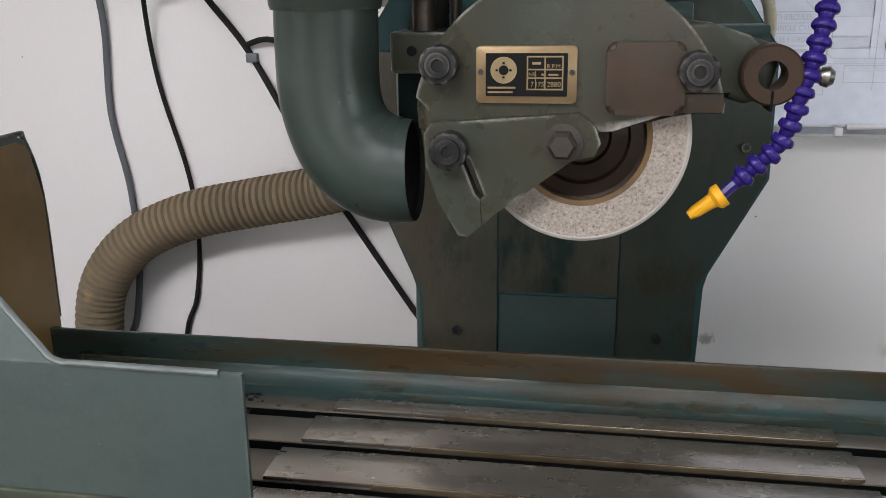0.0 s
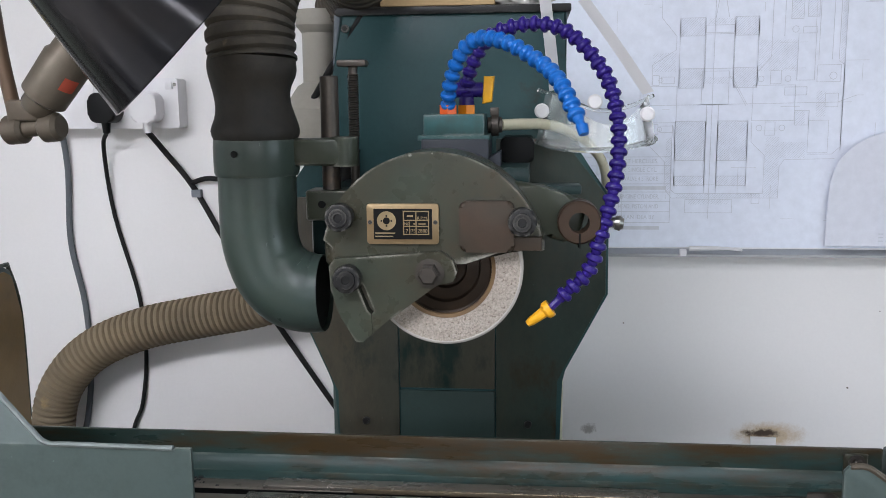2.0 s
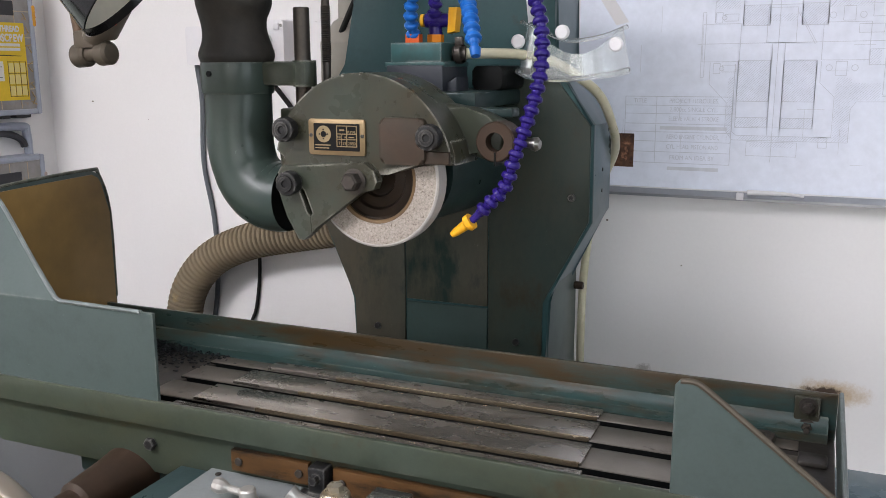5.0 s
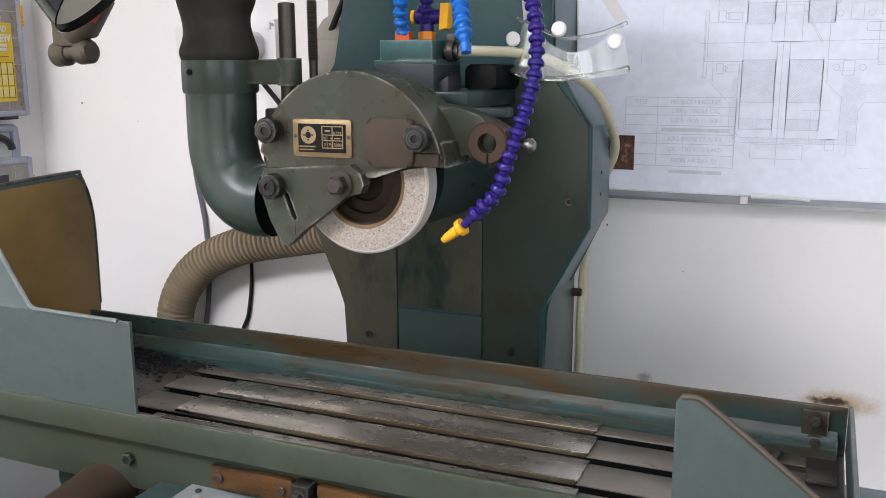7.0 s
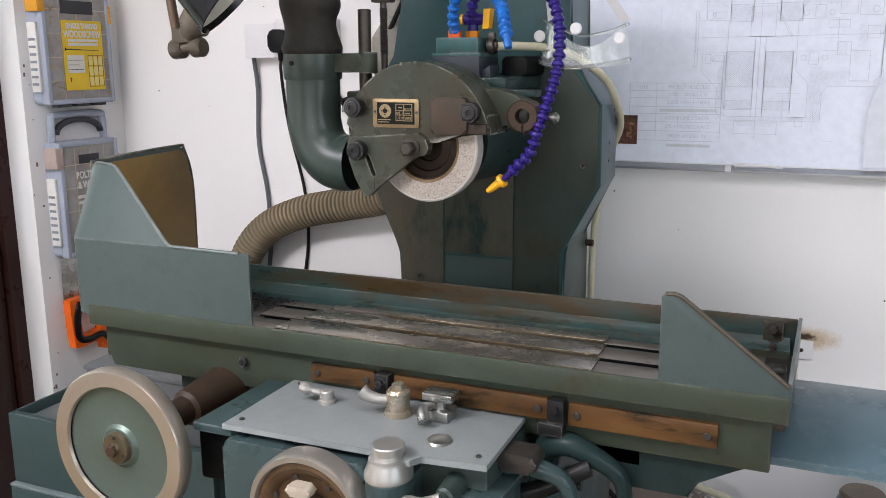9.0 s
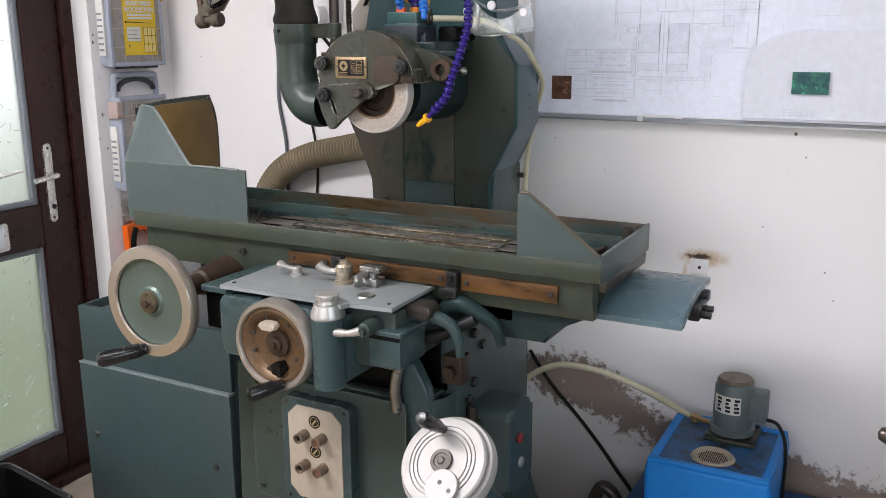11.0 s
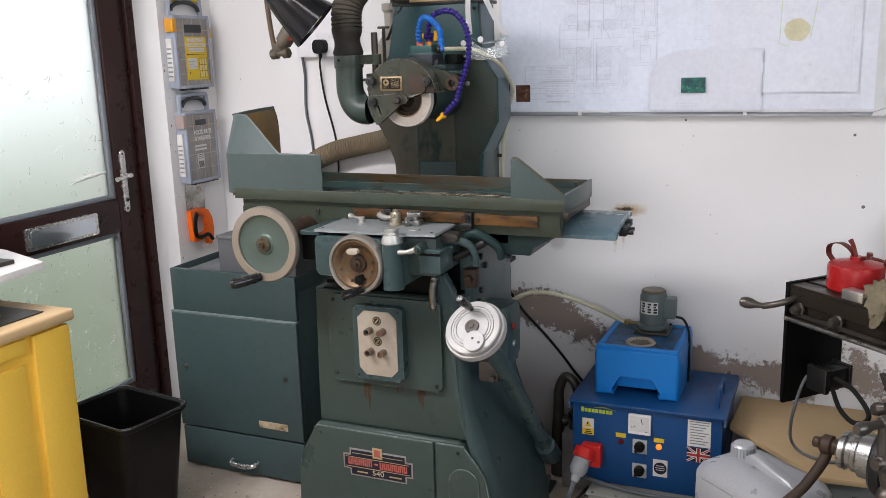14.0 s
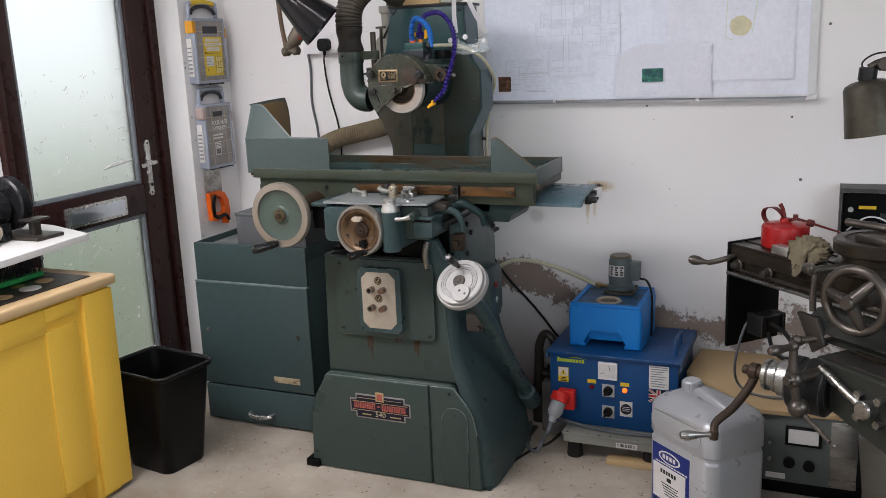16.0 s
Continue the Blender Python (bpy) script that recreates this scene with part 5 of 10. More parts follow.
guard = part("wheel_guard", bm, GUARD, G, "worn green wheel guard with chipped paint")
bm = B()
bm_prism(bm, [(0.1, 1.3695), (0.1355, 1.3695), (0.1358, 1.376), (0.131, 1.395), (0.1, 1.42)], "y", 0.668, 0.742, 0.004)
part("guard_cheek", bm, GUARD, guard)
bm = B()
fl = [(-0.078, 1.356), (-0.073, 1.363), (0.034, 1.371), (0.046, 1.362), (0.05, 1.35), (0.046, 1.341), (0.03, 1.337), (0.004, 1.318), (-0.028, 1.294), (-0.046, 1.278), (-0.053, 1.279), (-0.068, 1.305), (-0.077, 1.332)]
# a slanting slot goes through the flap; the outline runs in to it and out again by its lower end
slot = [(-0.0362, 1.3072), (-0.0332, 1.310), (-0.0432, 1.336), (-0.0475, 1.340), (-0.0505, 1.337), (-0.0402, 1.311), (-0.0366, 1.3072)]
fl = fl[:9] + [(-0.0352, 1.2872)] + slot + [(-0.0356, 1.2868)] + fl[9:]
bm_prism(bm, fl, "y", 0.650, 0.664)
flap = part("guard_flap", bm, GUARD, guard, "oily green slotted lower guard flap")
bm = B()
bm_prism(bm, rounded(0.052, 0.106, 1.37, 1.4205, 0.007), "y", 0.653, 0.665, 0.004, 3)
bm_prism(bm, [(0.104, 1.371), (0.104, 1.385), (0.133, 1.385), (0.133, 1.371)], "y", 0.657, 0.664, 0.002)
part("guard_pad", bm, mat("brown_worn_pad", (0.056, 0.038, 0.027), 0.42, other=(0.036, 0.034, 0.025), scale=30, mix=0.95, bump=0.1, metal=0.2), guard, "brown worn pad")
# name plate of plain bars
bm = B()
bm_prism(bm, rounded(-0.0405, 0.0315, 1.377, 1.4175, 0.003), "y", 0.6592, 0.663, 0.0008)
npl = part("name_plate", bm, mat("brass_plate", (0.26, 0.19, 0.105), 0.4, metal=0.6, other=(0.17, 0.12, 0.06), scale=30, bump=0.05), guard, "brass and black data plate")
bm = B()
bm_prism(bm, rounded(-0.0335, 0.025, 1.382, 1.4125, 0.001), "y", 0.6585, 0.6592)
part("black_field", bm, BLACK_PLASTIC, npl)
bm = B()
PLATE_GOLD = mat("dull_plate_gold", (0.30, 0.23, 0.13), 0.45, metal=0.5, other=(0.2, 0.15, 0.08), scale=60)
bm_lathe(bm, [(0, 0.0004), (0.0095, 0.0004), (0.0095, 0)], (-0.0205, 0.6583, 1.4005), (0, -1, 0), 24)
for x0, x1, z0, z1 in ((-0.004, 0.022, 1.4095, 1.4105), (-0.004, 0.022, 1.4005, 1.4015), (-0.004, 0.022, 1.3945, 1.3955), (-0.004, 0.022, 1.3865, 1.3875), (-0.004, -0.003, 1.387, 1.41), (0.0085, 0.0095, 1.387, 1.41), (0.021, 0.022, 1.387, 1.41),
                        (-0.032, -0.012, 1.3875, 1.3888), (-0.032, -0.014, 1.3843, 1.3855), (0.0, 0.006, 1.4045, 1.4062), (0.0022, 0.0027, 1.387, 1.4), (0.0065, 0.0082, 1.3968, 1.3982), (0.0115, 0.0185, 1.3968, 1.398)):
    bm_box(bm, x0, x1, 0.658, 0.6585, z0, z1)
part("plate_print", bm, PLATE_GOLD, npl)["kind"] = "stuff"
for words, x_, z_, h_ in (("R.P.M.", 0.0155, 1.4032, 0.0042), ("INS", -0.0008, 1.3975, 0.004), ("7", 0.0, 1.3905, 0.005), ("175", 0.0052, 1.3905, 0.0046), ("2880", 0.0155, 1.3905, 0.005)):
    text_part("figure", words, pose(x_, 0.6578, z_, 90, 0, 0), h_, PLATE_GOLD, npl)
bm = B()
bm_lathe(bm, [(0, 0.0002), (0.0035, 0.0002), (0.0035, 0)], (-0.0205, 0.6578, 1.4005), (0, -1, 0), 16)
for k in range(4):
    a = radians(90 * k)
    bm_box(bm, -0.0205 + 0.005 * math.cos(a) - 0.0008, -0.0205 + 0.005 * math.cos(a) + 0.0008, 0.6574, 0.6578, 1.4005 + 0.005 * math.sin(a) - 0.0008, 1.4005 + 0.005 * math.sin(a) + 0.0008)
part("plate_rose", bm, BLACK_PLASTIC, npl)
for x in (-0.0372, 0.0283):
    bolt(npl, (x, 0.6592, 1.399), r=0.0022, h=0.0012, hexa=False, material=BLACK_STEEL, name="rivet")


CHIPPED = mat("chipped_paint_edge", (0.27, 0.27, 0.235), 0.5, other=(0.09, 0.08, 0.06), scale=90, mix=0.9, bump=0.2)
random.seed(8)
for a0, a1 in ((58, 84), (85.5, 104), (106, 128)):
    bm = B()
    w_ = random.uniform(0.0030, 0.0042)
    bm_tube(bm, [(x, 0.6642, z) for x, z in arc_pts(0.024, 1.356, 0.1106, a0, a1, 10)], lambda q: w_ * (0.55 + 0.45 * noise.noise(Vector((q * 9, a0, 0)))) * min(1, 8 * q, 8 * (1 - q) + 0.05), 6, 2)
    part("chipped_edge", bm, CHIPPED, guard)


def lobed_knob(parent, c, r=0.0145):
    bm = B()
    pts = []
    for k in range(48):
        a = 2 * math.pi * k / 48
        rr = r * (0.955 + 0.03 * math.cos(8 * a))
        pts.append((c[0] + rr * math.cos(a), c[2] + rr * math.sin(a)))
    bm_prism(bm, pts, "y", c[1] - 0.014, c[1], 0.003, 3)
    k = part("lobed_knob", bm, BLACK_STEEL, parent, "black lobed clamp knob")
    bm = B()
    bm_lathe(bm, [(0, 0.012), (0.004, 0.012), (0.0045, 0.016), (0.009, 0.016), (0.0095, 0.014)], (c[0], c[1], c[2]), (0, -1, 0), 18)
    part("socket_screw", bm, BLACK_STEEL, k)


lobed_knob(guard, (-0.066, 0.657, 1.405))
lobed_knob(guard, (-0.058, 0.648, 1.345))
lobed_knob(guard, (0.114, 0.655, 1.401))
bm = B()
bm_lathe(bm, [(0, 0.017), (0.008, 0.017), (0.0105, 0.0145), (0.0105, 0.003), (0.012, 0.0)], (0.023, 0.650, 1.350), (0, -1, 0), 6)
bm_lathe(bm, [(0.0135, 0.0), (0.0145, 0.003), (0, 0.004)], (0.023, 0.650, 1.350), (0, -1, 0), 24)
part("flap_bolt", bm, STEEL_DARK, flap)
# the wheel: stone ring, rough at its cylindrical face, dark flange and brass ring
WC = Vector((0.036, 0.672, 1.3505))
bm = B()
bm_lathe(bm, [(0.048, 0.004), (0.05, 0.0), (0.0765, 0.0), (0.0785, 0.0015), (0.0785, 0.022), (0.0765, 0.024), (0.045, 0.024), (0.048, 0.004)], WC, (0, 1, 0), 96)
stone = part("grinding_wheel", bm, WHEEL, G, "worn white abrasive grinding wheel")
bm = B()
bm_lathe(bm, [(0.0755, 0.0), (0.0757, -0.0003), (0.0768, -0.0003), (0.0789, 0.0014), (0.0789, 0.0222), (0.077, 0.0243), (0.0735, 0.024)], WC, (0, 1, 0), 96)
part("dressed_rim", bm, DRESSED, stone, "smooth pale dressed rim")
bm = B()
bm_lathe(bm, [(0.0, 0.012), (0.02, 0.012), (0.022, 0.008), (0.034, 0.01), (0.036, 0.006), (0.045, 0.007), (0.048, 0.005)], WC, (0, 1, 0), 64)
part("flange", bm, mat("oily_flange", (0.03, 0.02, 0.013), 0.35, metal=0.4, other=(0.012, 0.01, 0.008), scale=30, mix=0.9), stone, "oily dark wheel flange")
bm = B()
bm_lathe(bm, [(0.0470, 0.004), (0.0474, 0.0005), (0.0512, -0.0004), (0.0515, 0.004)], WC, (0, 1, 0), 64)
part("blotter_ring", bm, mat("amber_stained_ring", (0.15, 0.095, 0.045), 0.5, metal=0.3, other=(0.07, 0.045, 0.025), scale=40, mix=0.9), stone, "amber-stained ring")
# split lug for the nozzle
EYE_C = Vector((0.171, 0.715, 1.394))
bm = B()
bm_prism(bm, [(0.085, 1.432), (0.105, 1.434), (0.13, 1.430), (0.155, 1.422), (0.171, 1.416), (0.178, 1.40), (0.171, 1.374), (0.155, 1.371), (0.142, 1.375), (0.132, 1.383), (0.085, 1.39)], "y", 0.712, 0.742, 0.006, 3)
lug = part("lug_arm", bm, GREEN_OILY, guard)
bm = B()
bm_lathe(bm, [(0.0105, 0.0), (0.0205, 0.0), (0.0222, 0.002), (0.0222, 0.03), (0.0105, 0.03), (0.0105, 0.0)], EYE_C - Vector((0, 0.02, 0)), (0, 1, 0), 40)
ring = part("split_lug", bm, BROWN_METAL, lug, "brown split clamp lug")
bm = B()
bm_box(bm, 0.1705, 0.1725, 0.6945, 0.727, 1.368, 1.383)
part("split", bm, BLACK_GAP, ring)
bm = B()
bm_box(bm, 0.055, 0.175, 0.742, 0.77, 1.418, 1.428, 0.002)
bm_box(bm, 0.02, 0.12, 0.77, 0.94, 1.425, 1.445, 0.003)
part("head_bracket", bm, GREEN_DARK, G)
bm = B()
bm_prism(bm, rounded(0.085, 0.125, 1.445, 1.475, 0.006), "y", 0.85, 0.94, 0.003)
part("rear_block", bm, BLACK_GAP, G)

# coolant manifold, taps and ball-jointed hoses
bm = B()
bm_box(bm, 0.0, 0.075, 0.778, 0.86, 1.428, 1.476, 0.002)
bm_prism(bm, [(0.075, 1.455), (0.088, 1.462), (0.088, 1.44), (0.075, 1.432)], "y", 0.79, 0.83, 0.001)
part("manifold_stand", bm, mat("dark_slate_block", (0.028, 0.032, 0.04), 0.45, scale=12, spots=(0.3, 0.3, 0.28), spot_at=0.72), G)
bm = B()
bm_box(bm, 0.002, 0.07, 0.786, 0.852, 1.478, 1.503, 0.0015)
bm_box(bm, -0.004, 0.076, 0.782, 0.858, 1.474, 1.48, 0.001)
man = part("manifold", bm, mat("teal_block", (0.03, 0.09, 0.09), 0.4, other=(0.03, 0.045, 0.04), mix=0.9, scale=40, spots=(0.12, 0.12, 0.1), spot_at=0.66, spot_scale=40, worn=(0.3, 0.3, 0.28)), G, "teal coolant manifold block")
ORANGE = mat("orange_plastic", (0.75, 0.24, 0.01), 0.35, scale=20, bump=0.03)
YELLOW_P = mat("yellow_plastic", (0.80, 0.40, 0.02), 0.35, scale=20, bump=0.03)
BLUE_P = mat("blue_hose_plastic", (0.013, 0.115, 0.42), 0.3, scale=20, bump=0.03, other=(0.01, 0.085, 0.33))
PURPLE_P = mat("violet_hose_plastic", (0.024, 0.012, 0.15), 0.28, scale=20, bump=0.03, other=(0.018, 0.01, 0.115))
RED_P = mat("red_orange_plastic", (0.62, 0.10, 0.02), 0.35, scale=20, bump=0.03)


def ball_hose(name, pts, pitch, r, material, label):
    """A coolant hose of snap-together cups along a smooth line; every cup is a piece."""
    path = smooth_path(pts, 14)
    length = [0.0]
    for a, b in zip(path, path[1:]):
        length.append(length[-1] + (b - a).length)
    n = int(length[-1] / pitch)

    def at(s):
        for i in range(1, len(path)):
            if length[i] >= s:
                return path[i - 1].lerp(path[i], (s - length[i - 1]) / max(1e-9, length[i] - length[i - 1]))
        return path[-1]

    bm = B()
    bm_tube(bm, [at(length[-1] * k / 20) for k in range(21)], r * 0.5, 8, 0)
    hose = part(name, bm, material, man, label)
    bm = B()
    bm_lathe(bm, [(0.5 * r, 0), (0.86 * r, 0.06 * pitch), (1.0 * r, 0.24 * pitch), (1.03 * r, 0.40 * pitch), (0.97 * r, 0.52 * pitch), (0.66 * r, 0.66 * pitch), (0.6 * r, 0.92 * pitch), (0.5 * r, 1.0 * pitch)], (0, 0, 0), (0, 0, 1), 16)
    first = None
    for k in range(n):
        a, b = at(k * pitch), at((k + 1) * pitch)
        m = Matrix.Translation(a) @ (b - a).to_track_quat("Z", "Y").to_matrix().to_4x4()
        if first is None:
            first = part("cup", bm, material, hose)
            ob = first
        else:
            ob = new("cup", first.data)
            ob.parent = hose
            ob.matrix_parent_inverse = parent_world(hose).inverted()
        ob.matrix_basis = m
    return hose


ball_hose("blue_hose", [(0.029, 0.797, 1.51), (0.032, 0.781, 1.533), (0.044, 0.766, 1.564), (0.062, 0.75, 1.581), (0.083, 0.734, 1.580), (0.102, 0.718, 1.573), (0.125, 0.703, 1.558), (0.141, 0.687, 1.545), (0.151, 0.671, 1.531), (0.159, 0.656, 1.514), (0.169, 0.64, 1.492)], 0.0125, 0.0088, BLUE_P, "bright blue ball-jointed coolant hose")
ball_hose("violet_hose", [(0.048, 0.82, 1.523), (0.05, 0.811, 1.543), (0.062, 0.802, 1.57), (0.08, 0.792, 1.590), (0.118, 0.783, 1.599), (0.149, 0.774, 1.594), (0.170, 0.765, 1.58), (0.192, 0.755, 1.554), (0.203, 0.746, 1.532), (0.21, 0.737, 1.504), (0.212, 0.728, 1.471), (0.209, 0.718, 1.442), (0.202, 0.708, 1.411), (0.192, 0.70, 1.377), (0.187, 0.70, 1.358), (0.180, 0.70, 1.341), (0.168, 0.70, 1.33), (0.155, 0.70, 1.317), (0.143, 0.70, 1.305)], 0.0125, 0.0088, PURPLE_P, "dark violet ball-jointed coolant hose")
bm = B()
bm_lathe(bm, [(0, 0), (0.0095, 0), (0.0095, 0.006), (0.006, 0.009), (0.005, 0.024), (0.0035, 0.03), (0, 0.03)], (0.143, 0.70, 1.305), (-0.023, 0, -0.017), 16)
part("nozzle", bm, YELLOW_P, man, "yellow plastic nozzle")
bm = B()
bm_cyl(bm, (0.169, 0.64, 1.493), (0.171, 0.637, 1.485), 0.006, 0.005, seg=14)
part("nozzle", bm, BLUE_P, man)
cyl_part("hose_base", (0.029, 0.797, 1.503), (0.029, 0.797, 1.513), 0.0105, RED_P, man, seg=6, label="orange-red hose base")
cyl_part("hose_base", (0.048, 0.82, 1.503), (0.048, 0.82, 1.513), 0.0105, ORANGE, man, seg=6, label="orange hose base")
bm = B()
bm_cyl(bm, (0.048, 0.82, 1.513), (0.048, 0.82, 1.53), 0.0085, seg=16)
bm_cyl(bm, (0.036, 0.818, 1.53), (0.066, 0.822, 1.53), 0.0085, seg=16)
tap = part("tap", bm, PURPLE_P, man, "violet tap with a yellow lever")
bm = B()
bm_prism(bm, [(0.066, 1.514), (0.077, 1.516), (0.08, 1.545), (0.068, 1.545)], "y", 0.812, 0.83, 0.002)
part("tap_lever", bm, YELLOW_P, tap)
cyl_part("tap_plug", (0.034, 0.818, 1.53), (0.03, 0.8175, 1.53), 0.008, YELLOW_P, tap, seg=14)
bm = B()
bm_cyl(bm, (0.072, 0.82, 1.49), (0.088, 0.822, 1.49), 0.009, seg=14)
bm_lathe(bm, [(0.0115, 0), (0.0125, 0.001), (0.0125, 0.008), (0.0115, 0.009)], (0.076, 0.82, 1.49), (1, 0, 0), 20)
bm_box(bm, 0.075, 0.085, 0.815, 0.823, 1.5, 1.51, 0.001)
part("hose_clip", bm, STEEL_DARK, man)
TUBE_CLEAR = mat("yellowed_clear_tube", (0.55, 0.52, 0.38), 0.3, other=(0.45, 0.4, 0.25), scale=15, bump=0.02)
bm = B()
bm_tube(bm, [(0.086, 0.822, 1.49), (0.115, 0.86, 1.49), (0.145, 0.90, 1.487), (0.185, 0.935, 1.468), (0.213, 0.985, 1.44), (0.2235, 1.03, 1.40), (0.216, 1.10, 1.35), (0.185, 1.13, 1.28), (0.167, 1.13, 1.15), (0.165, 1.13, 0.95), (0.165, 1.14, 0.78), (0.155, 1.17, 0.66), (0.14, 1.205, 0.60), (0.13, 1.22, 0.575)], 0.0065, 12, 6)
bm_tube(bm, [(0.13, 1.22, 0.575), (0.165, 1.23, 0.607), (0.22, 1.24, 0.632), (0.275, 1.24, 0.638), (0.33, 1.25, 0.63), (0.40, 1.26, 0.61), (0.48, 1.27, 0.578), (0.55, 1.275, 0.545), (0.58, 1.26, 0.535)], 0.008, 12, 6)
part("supply_tube", bm, TUBE_CLEAR, G, "yellowed clear coolant supply tube")
bm = B()
bm_cyl(bm, (0.19, 0.716, 1.394), (0.208, 0.714, 1.392), 0.0055, seg=12)
bm_lathe(bm, [(0, 0), (0.007, 0), (0.008, 0.005), (0.005, 0.009), (0, 0.009)], (0.208, 0.714, 1.392), (1, -0.1, -0.1), 14)
part("clamp_screw", bm, STEEL, lug)

# cast extraction elbow, clamp arm and post
bm = B()
bm_lathe(bm, [(0.038, 0.039), (0.0435, 0.037), (0.044, 0.03), (0.044, 0.004), (0.0425, 0.0), (0.041, 0.0)], (-0.163, 0.70, 1.443), (0, 0, 1), 40)
ELBOW = mat("chipped_olive_green_paint", (0.042, 0.056, 0.044), 0.33, other=(0.029, 0.045, 0.041), scale=5, mix=0.95, grain=60, bump=0.1, spots=(0.2, 0.2, 0.17), spot_at=0.735, spot_scale=46, worn=(0.16, 0.17, 0.15), spec=0.3, dirt=0.5)
duct = part("duct_collar", bm, ELBOW, G, "dark green cast duct collar")
bm = B()
bm_tube(bm, [(-0.163, 0.70, 1.444), (-0.1635, 0.70, 1.41), (-0.1625, 0.70, 1.375), (-0.153, 0.70, 1.345), (-0.134, 0.70, 1.325), (-0.112, 0.70, 1.318), (-0.095, 0.70, 1.318)], lambda s: 0.0405 if s < 0.45 else 0.0405 + 0.0025 * math.sin((s - 0.45) * 5.6), 36, 6, caps=False)
part("duct_elbow", bm, ELBOW, duct, "green cast extraction elbow")
# black disc paints the darkness inside the open duct
bm = B()
bm_cyl(bm, (-0.099, 0.70, 1.318), (-0.0985, 0.70, 1.318), 0.0385, seg=32)
part("duct_mouth", bm, BLACK_GAP, duct)
cyl_part("screw_hole", (-0.172, 0.6565, 1.467), (-0.172, 0.655, 1.467), 0.0035, BLACK_GAP, duct)
bm = B()
bm_box(bm, -0.125, -0.062, 0.69, 0.715, 1.453, 1.481, 0.005)
bm_cyl(bm, (-0.07, 0.703, 1.452), (-0.07, 0.703, 1.482), 0.014, seg=20)
part("clamp_arm", bm, GREEN_OILY, duct)
bm = B()
bm_cyl(bm, (-0.092, 0.735, 1.40), (-0.092, 0.735, 1.545), 0.0098, seg=20, bevel=0.001)
part("post", bm, STEEL_DARK, G)
bm = B()
bm_cyl(bm, (-0.07, 0.755, 1.42), (-0.07, 0.755, 1.555), 0.005, seg=12)
for k in range(26):
    bm_lathe(bm, [(0.005, 0), (0.0065, 0.0012), (0.005, 0.0024)], (-0.07, 0.755, 1.48 + 0.0026 * k), (0, 0, 1), 12)
bm_box(bm, -0.086, -0.054, 0.745, 0.765, 1.555, 1.562, 0.002)
part("adjusting_screw", bm, STEEL_DARK, G)
bm = B()
bm_box(bm, -0.118, -0.05, 0.72, 0.76, 1.392, 1.425, 0.003)
part("post_block", bm, GREEN_OILY, G)
cyl_part("screw_hole", (-0.1, 0.721, 1.41), (-0.1, 0.7185, 1.41), 0.004, BLACK_GAP, G)
bm = B()
bm_box(bm, -0.125, -0.03, 0.76, 0.94, 1.34, 1.42, 0.012)
part("slide_body", bm, GREEN_DARK, G)


def ribbed(name, pts, r, pitch, depth, material, parent, label, seg=28, plain=None):
    path = smooth_path(pts, 10)
    total = sum((b - a).length for a, b in zip(path, path[1:]))
    n = int(total / pitch)
    # evenly spaced stations, four to each rib
    st, acc, out = total / (n * 4), 0.0, [path[0]]
    for a, b in zip(path, path[1:]):
        seglen = (b - a).length
        while acc + seglen >= st * len(out) and len(out) <= n * 4:
            out.append(a.lerp(b, (st * len(out) - acc) / max(seglen, 1e-9)))
        acc += seglen
    m = len(out) - 1
    wave = (0.0, 0.12, 1.0, 0.12)

    def rad(s):
        i = round(s * m)
        if plain and s > plain:
            return r + depth * 0.4
        return r - depth * wave[i % 4]

    bm = B()
    bm_tube(bm, out, rad, seg, 0)
    return part(name, bm, material, parent, label, crease=28)


HOSE_GREY = mat("dusty_rubber_hose", (0.032, 0.03, 0.027), 0.7, other=(0.085, 0.07, 0.048), scale=7, mix=0.9, grain=110, bump=0.25, spots=(0.2, 0.15, 0.09), spot_at=0.64, dirt=0.4)
bm = B()
bm_tube(bm, [(-0.163, 0.70, 1.478), (-0.163, 0.70, 1.50), (-0.165, 0.70, 1.535), (-0.163, 0.70, 1.565)], lambda s: 0.042 + 0.0035 * math.sin(s * 9), 32, 8)
cuff = part("hose_cuff", bm, mat("grimy_black_rubber", (0.02, 0.019, 0.017), 0.6, other=(0.045, 0.037, 0.027), scale=9, mix=0.9, grain=110, bump=0.2, spots=(0.11, 0.085, 0.05), spot_at=0.66, spot_scale=16, dirt=0.3), duct, "dusty black rubber hose cuff")
ribbed("duct_hose", [(-0.163, 0.70, 1.56), (-0.165, 0.705, 1.60), (-0.157, 0.72, 1.645), (-0.13, 0.76, 1.69), (-0.105, 0.82, 1.705), (-0.095, 0.90, 1.69), (-0.105, 0.98, 1.665), (-0.13, 1.03, 1.64)], 0.046, 0.0125, 0.004, HOSE_GREY, duct, "dusty black ribbed extraction hose")
ribbed("waste_hose", [(-0.10, 1.16, 1.27), (-0.22, 1.24, 1.225), (-0.343, 1.28, 1.172), (-0.46, 1.295, 1.145), (-0.58, 1.298, 1.118), (-0.68, 1.298, 1.072), (-0.742, 1.295, 1.0), (-0.76, 1.29, 0.91), (-0.755, 1.285, 0.80), (-0.74, 1.28, 0.70)], 0.039, 0.0115, 0.0055, mat("dusty_grey_hose", (0.23, 0.18, 0.115), 0.8, other=(0.10, 0.085, 0.062), scale=5, mix=0.95, grain=110, bump=0.2, spots=(0.3, 0.22, 0.11), spot_at=0.62), G, "dusty grey-brown ribbed hose curling down by the wall")
# grey motor casing and black guard behind the column's left edge
bm = B()
